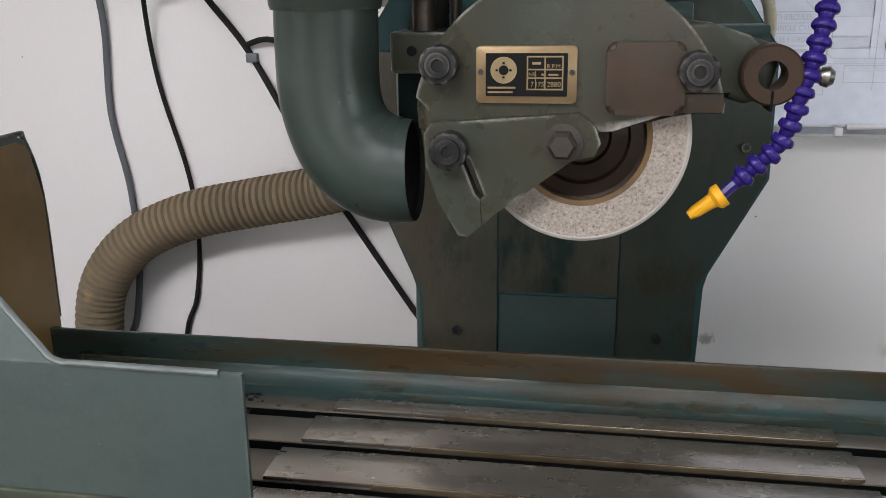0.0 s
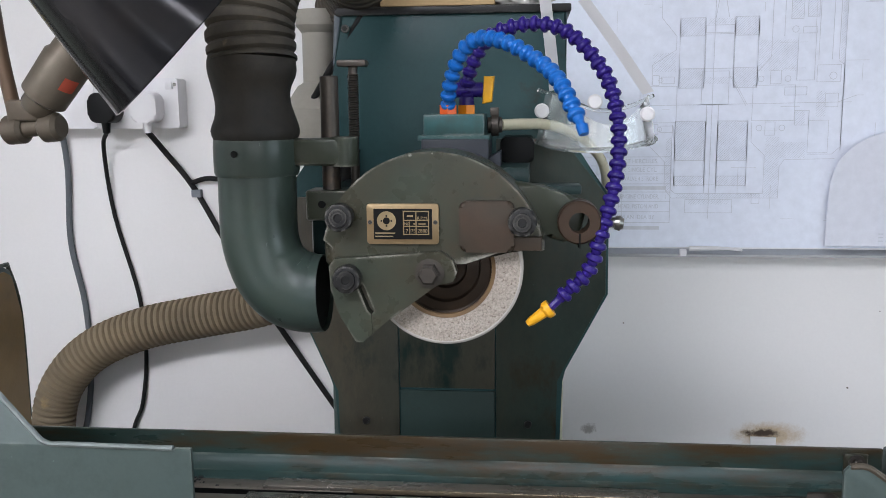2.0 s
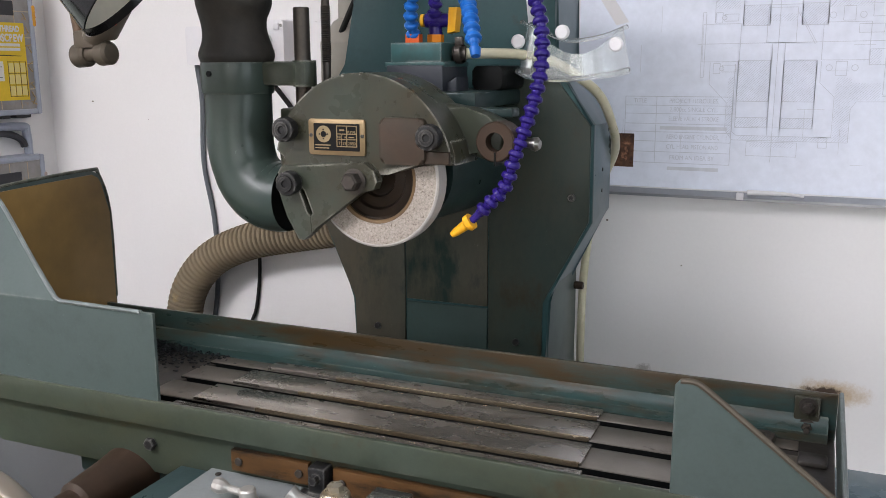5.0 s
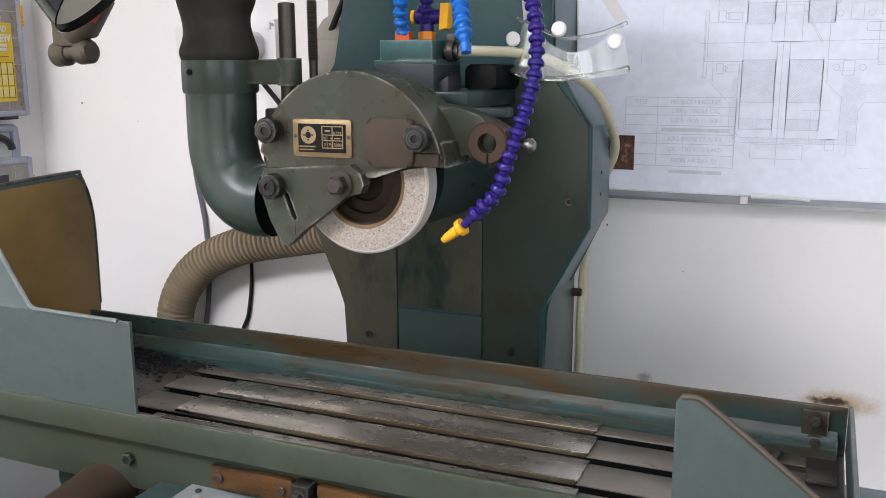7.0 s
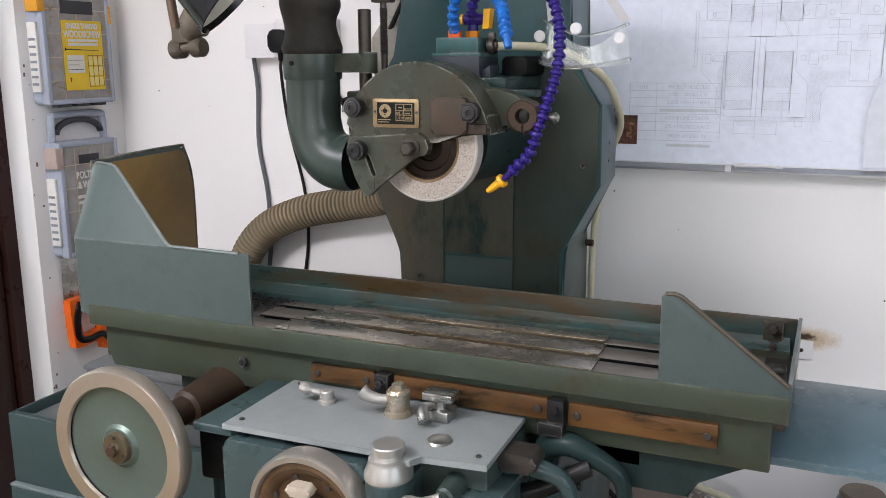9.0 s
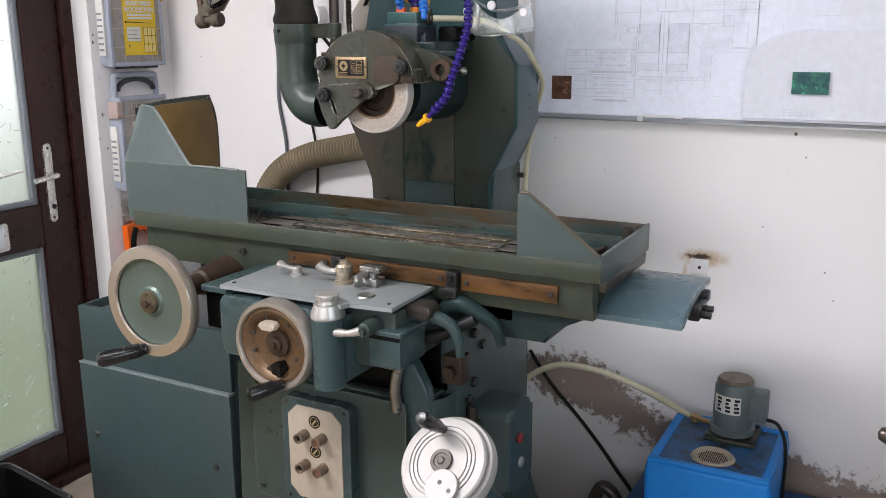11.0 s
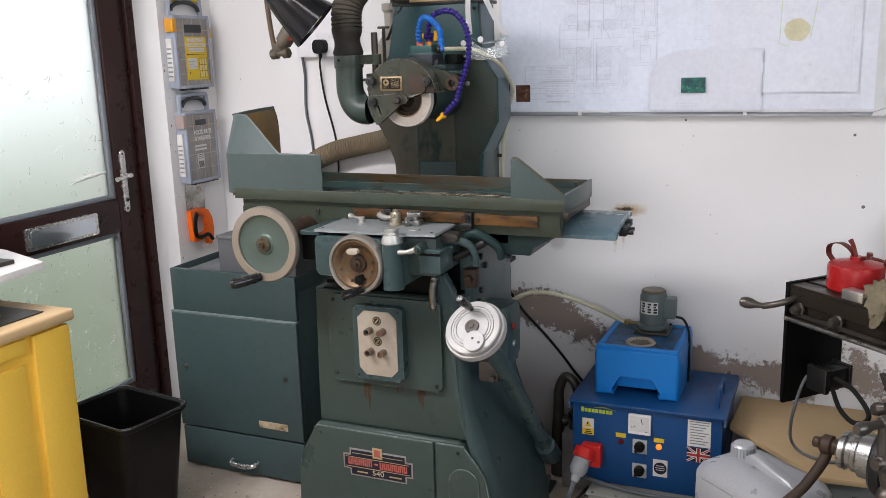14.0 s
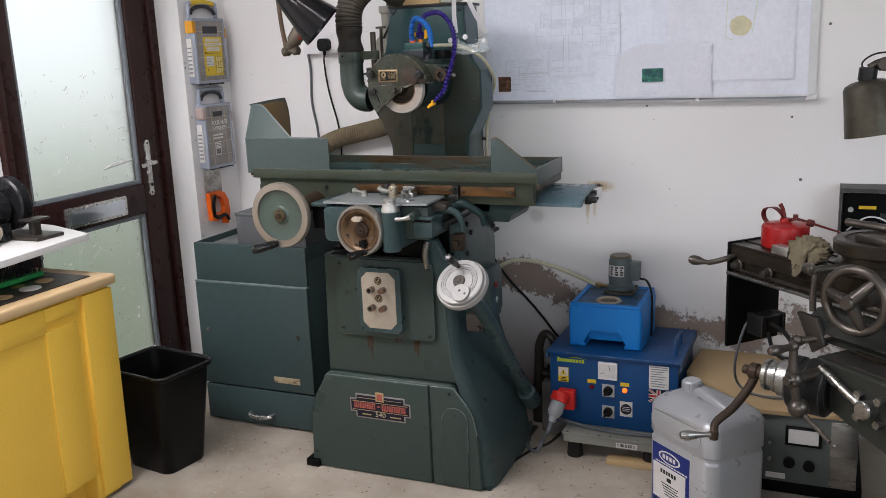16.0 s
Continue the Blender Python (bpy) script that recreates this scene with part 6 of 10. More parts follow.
bm_lathe(bm, [(0, 0), (0.045, 0), (0.05, 0.01), (0.05, 0.07), (0.03, 0.10), (0.022, 0.105), (0.022, 0.17), (0.03, 0.18), (0.03, 0.2), (0, 0.2)], (-0.165, 1.0, 1.44), (0, 0, 1), 28)
part("motor_casing", bm, mat("grey_beige_casing", (0.3, 0.28, 0.24), 0.5, scale=10, spots=(0.15, 0.1, 0.06), spot_at=0.66), G)
bm = B()
bm_tube(bm, [(-0.05, 0.955, 1.69), (-0.10, 0.945, 1.62), (-0.16, 0.96, 1.53), (-0.21, 1.0, 1.47)], 0.0045, 8, 4)
part("cable", bm, BLACK_RUBBER, G)
bm = B()
bm_prism(bm, [(-0.20, 1.415), (-0.125, 1.48), (-0.125, 1.40)], "y", 0.99, 1.02, 0.002)
part("guard_corner", bm, BLACK_GAP, G)
bm = B()
bm_tube(bm, [(-0.14, 0.93, 1.35), (-0.13, 0.93, 1.40), (-0.12, 0.94, 1.46)], lambda s: 0.02 - 0.001 * math.cos(s * 60), 16, 10)
part("bellows", bm, BLACK_RUBBER, G)

# on the column's cap: a wooden block and a rag; goggles hang from it
PINE = mat("bare_pine", (0.50, 0.36, 0.19), 0.6, other=(0.38, 0.25, 0.12), scale=5, mix=0.9, grain=160, bump=0.1, stretch=(0.3, 3, 3))
wb = thing("wooden_block", (0.0, 0.98, 1.636), "bare pine wood block lying on the grinder column", "wood block")
box_part("block", (-0.07, 0.075, 0.94, 1.03, 1.6365, 1.668), PINE, wb, 0.002)
rag = thing("rag", (0.11, 0.97, 1.636), "crumpled white cloth rag on the grinder column", "rag")
bm = B()
bmesh.ops.create_icosphere(bm, subdivisions=4, radius=1.0)
for v in bm.verts:
    q = v.co.copy()
    v.co = Vector((q.x * 0.04, q.y * 0.035, q.z * 0.014)) * (1 + 0.35 * noise.noise(q * 2.3) + 0.2 * noise.noise(q * 5.1))
    v.co += Vector((0.11, 0.97, 1.648))
    v.co.z = max(v.co.z, 1.6365)
part("cloth", bm, mat("white_cloth", (0.7, 0.68, 0.64), 0.9, scale=30, bump=0.3), rag, crease=80)
GOG = bpy.data.materials.new("clear_plastic")
GOG.use_nodes = True
gb = GOG.node_tree.nodes["Principled BSDF"]
gb.inputs["Base Color"].default_value = (0.92, 0.94, 0.93, 1)
gb.inputs["Roughness"].default_value, gb.inputs["IOR"].default_value, gb.inputs["Transmission Weight"].default_value = 0.12, 1.35, 0.93
gog = thing("safety_goggles", (0.2, 0.9, 1.5), "clear plastic safety goggles hanging by a white strap", "goggles")
bm = B()
rows = []
for j in range(9):
    z = j / 8
    ring = []
    for i in range(21):
        a = radians(200 + 140 * i / 20)
        u = i / 20
        rx, ry = 0.078 - 0.012 * z, 0.055
        zz = 1.465 + 0.062 * z * (0.75 + 0.25 * math.cos((u - 0.1) * 6.3)) - 0.008 * math.sin(u * 3.1)
        ring.append(bm.verts.new((0.20 + rx * math.cos(a), 0.925 + ry * math.sin(a), zz)))
    rows.append(ring)
for a, b in zip(rows, rows[1:]):
    for i in range(20):
        bm.faces.new((a[i], a[i + 1], b[i + 1], b[i]))
bmesh.ops.solidify(bm, geom=bm.faces[:], thickness=0.0016)
lens = part("lens", bm, GOG, gog, "clear curved plastic lens", crease=60)
lens.visible_shadow = False
bm = B()
bm_tube(bm, [(0.126, 0.905, 1.468), (0.15, 0.885, 1.461), (0.20, 0.871, 1.458), (0.25, 0.885, 1.464), (0.272, 0.903, 1.47)], 0.0035, 8, 6)
bm_tube(bm, [(0.13, 0.91, 1.53), (0.16, 0.89, 1.52), (0.20, 0.875, 1.505), (0.24, 0.89, 1.51), (0.268, 0.905, 1.522)], 0.0025, 8, 6)
part("rim", bm, GOG, gog)
for x, y, z in ((0.134, 0.885, 1.505), (0.196, 0.869, 1.515), (0.259, 0.884, 1.50)):
    bm = B()
    bm_lathe(bm, [(0, 0.004), (0.007, 0.004), (0.009, 0.002), (0.009, 0.0)], (x, y, z), (0, -1, 0), 20)
    part("vent", bm, WHITE_PLASTIC, gog, "white vent button")
bm = B()
for k, (a, b) in enumerate((((0.135, 0.932, 1.66), (0.15, 0.90, 1.53)), ((0.185, 0.94, 1.64), (0.262, 0.905, 1.525)))):
    a, b = Vector(a), Vector(b)
    n = 10
    prev = None
    for i in range(n + 1):
        p = a.lerp(b, i / n) + Vector((0, -0.01 * math.sin(math.pi * i / n), 0))
        w = Vector((0.007, 0.003, 0.002))
        row = [bm.verts.new(p - w), bm.verts.new(p + w)]
        if prev:
            bm.faces.new((prev[0], prev[1], row[1], row[0]))
        prev = row
bmesh.ops.solidify(bm, geom=bm.faces[:], thickness=0.0012)
part("strap", bm, WHITE_PLASTIC, gog, "white elastic strap")

# ---------------------------------------------------------------- left: cabinet, cases, saw, bins, bench shelf
cab = thing("steel_cabinet", (-0.7, 0.95, 0.0), "dark green steel tool cabinet with a door and drawer", "cabinet")
CAB = mat("cabinet_green_paint", (0.047, 0.074, 0.074), 0.38, other=(0.04, 0.06, 0.06), scale=3, grain=220, bump=0.05, spots=(0.03, 0.04, 0.04), spot_at=0.68, worn=(0.2, 0.23, 0.23), dirt=0.35)
CX0, CX1, CY = -0.968, -0.448, 0.755
bm = B()
bm_box(bm, CX0, CX1, CY + 0.012, 1.22, 0.0, 0.71, 0.003)
body = part("body", bm, CAB, cab)
bm = B()
bm_box(bm, CX0, CX1 + 0.002, CY, CY + 0.02, 0.603, 0.758, 0.003)
part("top_rail", bm, CAB, cab)
for d in ((CX0, CX0 + 0.006, CY + 0.02, 1.214, 0.7, 0.758), (CX1 - 0.004, CX1 + 0.002, CY + 0.02, 1.214, 0.7, 0.758), (CX0, CX1 + 0.002, 1.214, 1.22, 0.7, 0.758)):
    box_part("top_rail", d, CAB, cab, 0.002)
bm = B()
bm_box(bm, CX0 + 0.006, CX1 - 0.004, CY + 0.02, 1.214, 0.728, 0.734)
part("tray_top", bm, mat("smeared_steel_top", (0.25, 0.26, 0.26), 0.5, other=(0.1, 0.12, 0.12), scale=7, mix=0.95, spots=(0.45, 0.42, 0.38), spot_at=0.6, metal=0.3), cab, "patchy grey metal top")
bm = B()
bm_box(bm, CX0 - 0.002, CX1 + 0.004, CY - 0.012, CY + 0.012, 0.168, 0.598, 0.004)
door = part("door", bm, CAB, cab)
bm = B()
bm_box(bm, CX0 - 0.002, CX1 + 0.004, CY - 0.013, CY + 0.012, 0.5985, 0.605, 0.002)
part("door_edge", bm, mat("chipped_pale_edge", (0.16, 0.2, 0.2), 0.4, scale=40, worn=(0.4, 0.4, 0.38)), door)
for x, z in ((-0.925, 0.40), (-0.50, 0.40)):
    bm = B()
    bm_lathe(bm, [(0, 0.006), (0.007, 0.006), (0.008, 0.004), (0.008, 0)], (x, CY - 0.012, z), (0, -1, 0), 20)
    bm_box(bm, x - 0.001, x + 0.001, CY - 0.0186, CY - 0.017, z - 0.006, z + 0.006)
    part("lock", bm, STEEL, door, "round steel lock")
bm = B()
bm_box(bm, -0.625, -0.505, CY - 0.0135, CY - 0.0115, 0.203, 0.228, 0.0005)
lab = part("old_label", bm, mat("worn_cream_label", (0.45, 0.38, 0.25), 0.6, other=(0.2, 0.13, 0.07), scale=60, mix=0.9, spots=(0.12, 0.07, 0.04), spot_at=0.55, spot_scale=30), door, "worn cream paper label")
bm = B()
bm_box(bm, CX0, CX1 + 0.002, CY - 0.008, CY + 0.012, 0.012, 0.16, 0.004)
drawer = part("drawer", bm, CAB, cab)
bm = B()
bm_tube(bm, [(-0.755, CY - 0.008, 0.062), (-0.745, CY - 0.03, 0.055), (-0.70, CY - 0.034, 0.05), (-0.655, CY - 0.03, 0.055), (-0.645, CY - 0.008, 0.062)], lambda s: 0.006 + 0.004 * math.sin(s * 3.14), 12, 5)
part("handle", bm, CHROME, drawer, "chrome bow handle")
bm = B()
bm_box(bm, CX0 - 0.012, CX0, CY + 0.03, CY + 0.05, 0.1, 0.13, 0.002)
part("hinge", bm, STEEL, drawer)
# grey steel box on top of the cabinet
gb = thing("steel_box", (-0.65, 1.0, 0.734), "grey steel box standing on the tool cabinet", "box")
bm = B()
bm_box(bm, -0.775, -0.46, 0.79, 1.19, 0.7345, 0.868, 0.004)
part("body", bm, mat("grey_steel_paint", (0.11, 0.115, 0.12), 0.42, scale=8, grain=200, spots=(0.06, 0.06, 0.06), spot_at=0.66), gb)
bm = B()
bm_box(bm, -0.778, -0.457, 0.787, 1.193, 0.868, 0.88, 0.003)
part("lid", bm, mat("grey_lid_paint", (0.13, 0.135, 0.14), 0.4, scale=8, grain=200), gb)
# rods on the floor beside the cabinet
for k, (x, y) in enumerate(((-1.0, 0.98), (-1.02, 0.9), (-1.0, 0.83))):
    rd = thing("steel_bar", (x, y, 0.0), "rusty round steel bar lying by the cabinet", "steel bar", "bars by the cabinet")
    bm = B()
    bm_cyl(bm, (x - 0.06, y + 0.06 + 0.02 * k, 0.016 + 0.0005 * k), (x + 0.03, y - 0.02, 0.016), 0.016, seg=16, bevel=0.002)
    part("bar", bm, BROWN_METAL if k else STEEL, rd)

# organiser cases hung flat on the wall beyond the door
CASE = mat("grey_blue_case_plastic", (0.33, 0.36, 0.43), 0.35, scale=12, grain=150, bump=0.03)
CASE_CLEAR = mat("smoky_clear_lid", (0.30, 0.29, 0.285), 0.2, other=(0.21, 0.19, 0.175), scale=24, mix=0.9, bump=0.03, spots=(0.36, 0.24, 0.12), spot_at=0.6, spot_scale=34)
CASE_DARK = mat("dark_case_plastic", (0.035, 0.035, 0.04), 0.4, scale=12)
YLABEL = mat("yellow_label_paper", (0.72, 0.50, 0.03), 0.55, scale=12, bump=0.02)
WLABEL = mat("white_label_paper", (0.66, 0.65, 0.62), 0.55, scale=12, bump=0.02)
ORANGE_LATCH = mat("orange_latch_plastic", (0.70, 0.33, 0.03), 0.4, scale=20, bump=0.02)
DIVIDER = mat("tan_divider_seen_through_the_lid", (0.46, 0.36, 0.25), 0.35, other=(0.36, 0.32, 0.28), scale=14)
CFX = -1.113


def organiser(y0, y1, z0, z1, yellow):
    """A slim organiser with a carrying handle, hung with its lid to the room."""
    t = thing("organiser_case", (WX + 0.02, (y0 + y1) / 2, z0), "grey organiser case with " + ("yellow" if yellow else "white and black") + " label hung on the wall", "organiser case", "hanging organiser cases")
    zb = z1 - 0.062
    bm = B()
    bm_prism(bm, rounded(y0, y1, z0, zb, 0.012), "x", WX, CFX - 0.018, 0.003)
    part("tray", bm, CASE, t)
    bm = B()
    bm_prism(bm, rounded(y0 + 0.006, y1 - 0.006, z0 + 0.006, zb - 0.006, 0.01), "x", CFX - 0.017, CFX, 0.004)
    lid = part("lid", bm, CASE_CLEAR, t, "smoky clear lid")
    bm = B()
    for a, b, c, d in ((y0, y0 + 0.012, z0, zb), (y1 - 0.012, y1, z0, zb), (y0 + 0.012, y1 - 0.012, z0, z0 + 0.012), (y0 + 0.012, y1 - 0.012, zb - 0.012, zb)):
        bm_box(bm, CFX - 0.02, CFX + 0.003, a, b, c, d, 0.003)
    part("lid_frame", bm, CASE, t)
    bm = B()
    bm_tube(bm, [(CFX - 0.03, y0 + 0.012, zb - 0.01), (CFX - 0.03, y0 + 0.014, z1 - 0.012), (CFX - 0.03, y0 + 0.03, z1), (CFX - 0.03, y1 - 0.03, z1), (CFX - 0.03, y1 - 0.014, z1 - 0.012), (CFX - 0.03, y1 - 0.012, zb - 0.01)], 0.0095, 10, 6)
    part("handle_frame", bm, CASE, t)
    bm = B()
    n = 16
    for i in range(n):
        a0, a1 = math.pi * i / n, math.pi * (i + 1) / n
        cy, w = (y0 + y1) / 2, (y1 - y0) / 2 - 0.024
        bm_tube(bm, [(CFX - 0.028, cy - w * math.cos(a0), z1 - 0.045 + 0.034 * math.sin(a0)), (CFX - 0.028, cy - w * math.cos(a1), z1 - 0.045 + 0.034 * math.sin(a1))], 0.008, 8, 0)
    part("handle", bm, CASE_DARK, t, "dark plastic handle")
    if yellow:
        bm = B()
        bm_tube(bm, [(CFX - 0.03, y0 + 0.03, z1 + 0.0), (CFX - 0.03, (y0 + y1) / 2, z1 + 0.006), (CFX - 0.03, y1 - 0.03, z1)], 0.011, 10, 5)
        part("grip_band", bm, YLABEL, t, "yellow grip band")
    lx = ORANGE_LATCH if yellow else mat("dusty_pink_latch", (0.42, 0.33, 0.30), 0.45, scale=20)
    for ya, yb, za, zc in ((y0 - 0.012, y0 + 0.012, zb - 0.062, zb - 0.012), (y1 - 0.006, y1 + 0.004, zb - 0.085, zb - 0.04)):
        bm = B()
        bm_box(bm, CFX - 0.035, CFX + 0.004, ya, yb, za, zc, 0.003)
        for k in range(4):
            bm_box(bm, CFX + 0.003, CFX + 0.0055, ya + 0.003, ya + 0.008, za + 0.008 + 0.01 * k, za + 0.011 + 0.01 * k, 0.0006)
        part("latch", bm, lx, t)
    bm = B()
    bm_box(bm, CFX - 0.04, CFX - 0.012, y0 - 0.008, y0 + 0.001, z0 + 0.03, zb - 0.085, 0.002)
    strip = part("side_label", bm, WLABEL, t, "pale printed side label")
    bm = B()
    for k in range(7):
        bm_box(bm, CFX - 0.036, CFX - 0.016, y0 - 0.0086, y0 - 0.0079, z0 + 0.045 + 0.017 * k, z0 + 0.051 + 0.017 * k)
    part("fine_print", bm, SEAL_GREY, strip)["kind"] = "stuff"
    for k in range(3):
        box_part("foot", (CFX - 0.03, CFX - 0.006, y0 + 0.035 + 0.055 * k, y0 + 0.075 + 0.055 * k, z0 - 0.007, z0 + 0.001), CASE_DARK, t, 0.001)
    bm = B()
    for k in range(1, 4):
        y = y0 + (y1 - y0) * k / 4
        bm_box(bm, CFX - 0.003, CFX + 0.0008, y - 0.001, y + 0.001, z0 + 0.014, zb - 0.014)
    for k in range(1, 5):
        z = z0 + (zb - z0) * k / 5
        bm_box(bm, CFX - 0.003, CFX + 0.0008, y0 + 0.013, y1 - 0.013, z - 0.001, z + 0.001)
    part("divider_grid", bm, DIVIDER, lid)["kind"] = "stuff"
    return t, lid


def on_x(y, z, x=CFX + 0.0022):
    """A pose for lettering that faces the room from the door wall."""
    return Matrix.Translation((x, y, z)) @ pose(0, 0, 0, 90, 0, 90)



c1, lid1 = organiser(1.075, 1.285, 1.372, 1.708, True)
box_part("brand_bar", (CFX + 0.0005, CFX + 0.0018, 1.133, 1.232, 1.582, 1.612), CASE_DARK, lid1, 0)
lab1 = box_part("label", (CFX + 0.0005, CFX + 0.0018, 1.130, 1.255, 1.404, 1.567), YLABEL, lid1, 0, "yellow paper label")
for words, z, h, w in (("SINGLE THREAD", 1.5535, 0.0165, 0.82), ("WOODSCREW", 1.5345, 0.0215, 0.80)):
    text_part("label_line", words, on_x(1.192, z, CFX + 0.0024), h, WLABEL, lab1, squash=w, bold=0.0008)
bm = B()
for y0, y1, z0, z1 in ((1.146, 1.240, 1.5175, 1.5235), (1.146, 1.240, 1.5085, 1.5145), (1.140, 1.192, 1.445, 1.486)):
    bm_box(bm, CFX + 0.002, CFX + 0.0026, y0, y1, z0, z1)
part("white_print", bm, WLABEL, lab1)["kind"] = "stuff"
bm = B()
for i in range(3):
    for k in range(3):
        bm_box(bm, CFX + 0.0018, CFX + 0.0022, 1.2055 + 0.0155 * i, 1.218 + 0.0155 * i, 1.414 + 0.0245 * k, 1.434 + 0.0245 * k)
part("pale_print", bm, mat("pale_yellow_print", (0.75, 0.62, 0.22), 0.55, scale=12, bump=0.02), lab1)["kind"] = "stuff"
bm = B()
bm_cyl(bm, (CFX + 0.0016, 1.139, 1.5), (CFX + 0.0016, 1.242, 1.4975), 0.0016, 0.0006, seg=8)
bm_cyl(bm, (CFX + 0.0016, 1.136, 1.5), (CFX + 0.0016, 1.1395, 1.5), 0.0042, 0.0016, seg=10)
for k in range(3):
    bm_box(bm, CFX + 0.0027, CFX + 0.003, 1.142, 1.188 - 0.012 * (k % 2), 1.452 + 0.011 * k, 1.4532 + 0.011 * k)
bm_box(bm, CFX + 0.002, CFX + 0.0026, 1.143, 1.149, 1.432, 1.434)
bm_box(bm, CFX + 0.002, CFX + 0.0026, 1.145, 1.147, 1.424, 1.432)
for i in range(4):
    bm_box(bm, CFX + 0.0023, CFX + 0.0028, 1.2036 + 0.0155 * i, 1.2044 + 0.0155 * i, 1.411, 1.486)
    bm_box(bm, CFX + 0.0023, CFX + 0.0028, 1.2036, 1.2509, 1.4115 + 0.0245 * i, 1.4123 + 0.0245 * i)
part("fine_print", bm, INK, lab1)["kind"] = "stuff"
# brass and zinc screws lying in the compartments, against the lid
SCREW_GOLD = mat("yellow_zinc_screw", (0.34, 0.26, 0.15), 0.4, metal=0.5, other=(0.35, 0.2, 0.06), scale=60)
for k, (lid_, y0, y1, z0, z1, m_) in enumerate(((lid1, 1.092, 1.126, 1.39, 1.60, SCREW_GOLD), (lid1, 1.258, 1.268, 1.39, 1.60, SCREW_GOLD))):
    random.seed(40 + k)
    bm = B()
    for q in range(12):
        y_, z_, a_ = random.uniform(y0, y1), random.uniform(z0, z1), random.uniform(0, 3.1)
        d_ = Vector((0, math.cos(a_), math.sin(a_))) * 0.008
        o_ = Vector((CFX + 0.0005, y_, z_))
        bm_cyl(bm, o_ - d_, o_ + d_, 0.0016, 0.0008, seg=6)
    part("screws", bm, m_, lid_, "loose yellow screws")["kind"] = "stuff"
c2, lid2 = organiser(1.088, 1.278, 1.004, 1.345, False)
box_part("brand_bar", (CFX + 0.0005, CFX + 0.0018, 1.148, 1.212, 1.228, 1.250), CASE_DARK, lid2, 0)
for words, z, y in (("BOLTS, NUTS", 1.200, 1.188), ("& WASHERS", 1.176, 1.185)):
    text_part("label_line", words, on_x(y, z), 0.0235, WLABEL, lid2, squash=0.76, bold=0.0009)
lab2 = box_part("label", (CFX + 0.0005, CFX + 0.0018, 1.145, 1.185, 1.06, 1.118), WLABEL, lid2, 0, "white paper label")
bm = B()
for y0, y1, z in ((1.135, 1.205, 1.148), (1.135, 1.205, 1.134)):
    bm_box(bm, CFX + 0.0005, CFX + 0.0016, y0, y1, z - 0.004, z + 0.004)
part("pale_print", bm, WLABEL, lid2)["kind"] = "stuff"
bm = B()
for k in range(3):
    bm_box(bm, CFX + 0.002, CFX + 0.0025, 1.149, 1.181, 1.112 - 0.007 * k, 1.114 - 0.007 * k)
for k in range(8):
    bm_box(bm, CFX + 0.002, CFX + 0.0025, 1.150 + 0.004 * k, 1.152 + 0.004 * k, 1.064, 1.088)
part("fine_print", bm, INK, lab2)["kind"] = "stuff"

# hand saw with an orange handle
saw = thing("hand_saw", (WX + 0.01, 1.15, 0.72), "hand saw with an orange and black handle hung on the wall", "saw")
bm = B()
bm_prism(bm, [(1.10, 0.885), (1.103, 1.0), (1.215, 1.0), (1.215, 0.87), (1.15, 0.86)], "x", WX + 0.004, WX + 0.007)
part("blade", bm, STEEL, saw, "grey steel blade")
ORANGE_H = mat("orange_saw_handle", (0.80, 0.13, 0.008), 0.4, scale=14, bump=0.03)
bm = B()
ho = [(1.092, 0.895), (1.17, 0.898), (1.20, 0.885), (1.222, 0.85), (1.228, 0.80), (1.222, 0.765), (1.205, 0.742), (1.192, 0.745), (1.19, 0.765), (1.16, 0.772), (1.12, 0.768), (1.10, 0.772), (1.094, 0.83)]
hi = [(1.128, 0.872), (1.16, 0.875), (1.185, 0.855), (1.194, 0.82), (1.186, 0.80), (1.15, 0.795), (1.128, 0.80), (1.122, 0.835)]
f0 = WX + 0.010
lo_o, hi_o = [bm.verts.new((f0, y, z)) for y, z in ho], [bm.verts.new((f0 + 0.022, y, z)) for y, z in ho]
lo_i, hi_i = [bm.verts.new((f0, y, z)) for y, z in hi], [bm.verts.new((f0 + 0.022, y, z)) for y, z in hi]
for lo_, hi_ in ((lo_o, hi_o), (lo_i, hi_i)):
    for i in range(len(lo_)):
        j = (i + 1) % len(lo_)
        bm.faces.new((lo_[i], lo_[j], hi_[j], hi_[i]))
for ro, ri in ((lo_o, lo_i), (hi_o, hi_i)):
    es = [bm.edges.get((r_[i], r_[(i + 1) % len(r_)])) for r_ in (ro, ri) for i in range(len(r_))]
    bmesh.ops.triangle_fill(bm, edges=es, use_beauty=True)
part("handle", bm, ORANGE_H, saw, "orange plastic handle")
bm = B()
bm_tube(bm, [(f0 + 0.02, 1.125, 0.885), (f0 + 0.021, 1.112, 0.85), (f0 + 0.021, 1.112, 0.80), (f0 + 0.021, 1.14, 0.783), (f0 + 0.021, 1.19, 0.785), (f0 + 0.021, 1.213, 0.76)], lambda q: 0.011 - 0.003 * q, 10, 5)
part("grip", bm, BLACK_PLASTIC, saw, "black rubber grip")

# nails and plaster chips by the arris
CHIP = mat("bare_plaster_chip", (0.18, 0.15, 0.13), 0.9, scale=40, bump=0.4)
bm = B()
random.seed(5)
for k in range(16):
    y, z = 1.047 + random.uniform(0, 0.025), random.uniform(0.45, 1.5)
    s = random.uniform(0.002, 0.006)
    bm_box(bm, WX - 0.001, WX + 0.0006, y, y + s, z, z + s * random.uniform(0.6, 2))
tagged(link_mesh("trim_chips", bm, CHIP), "small dark chips in the wall paint", kind="structure")

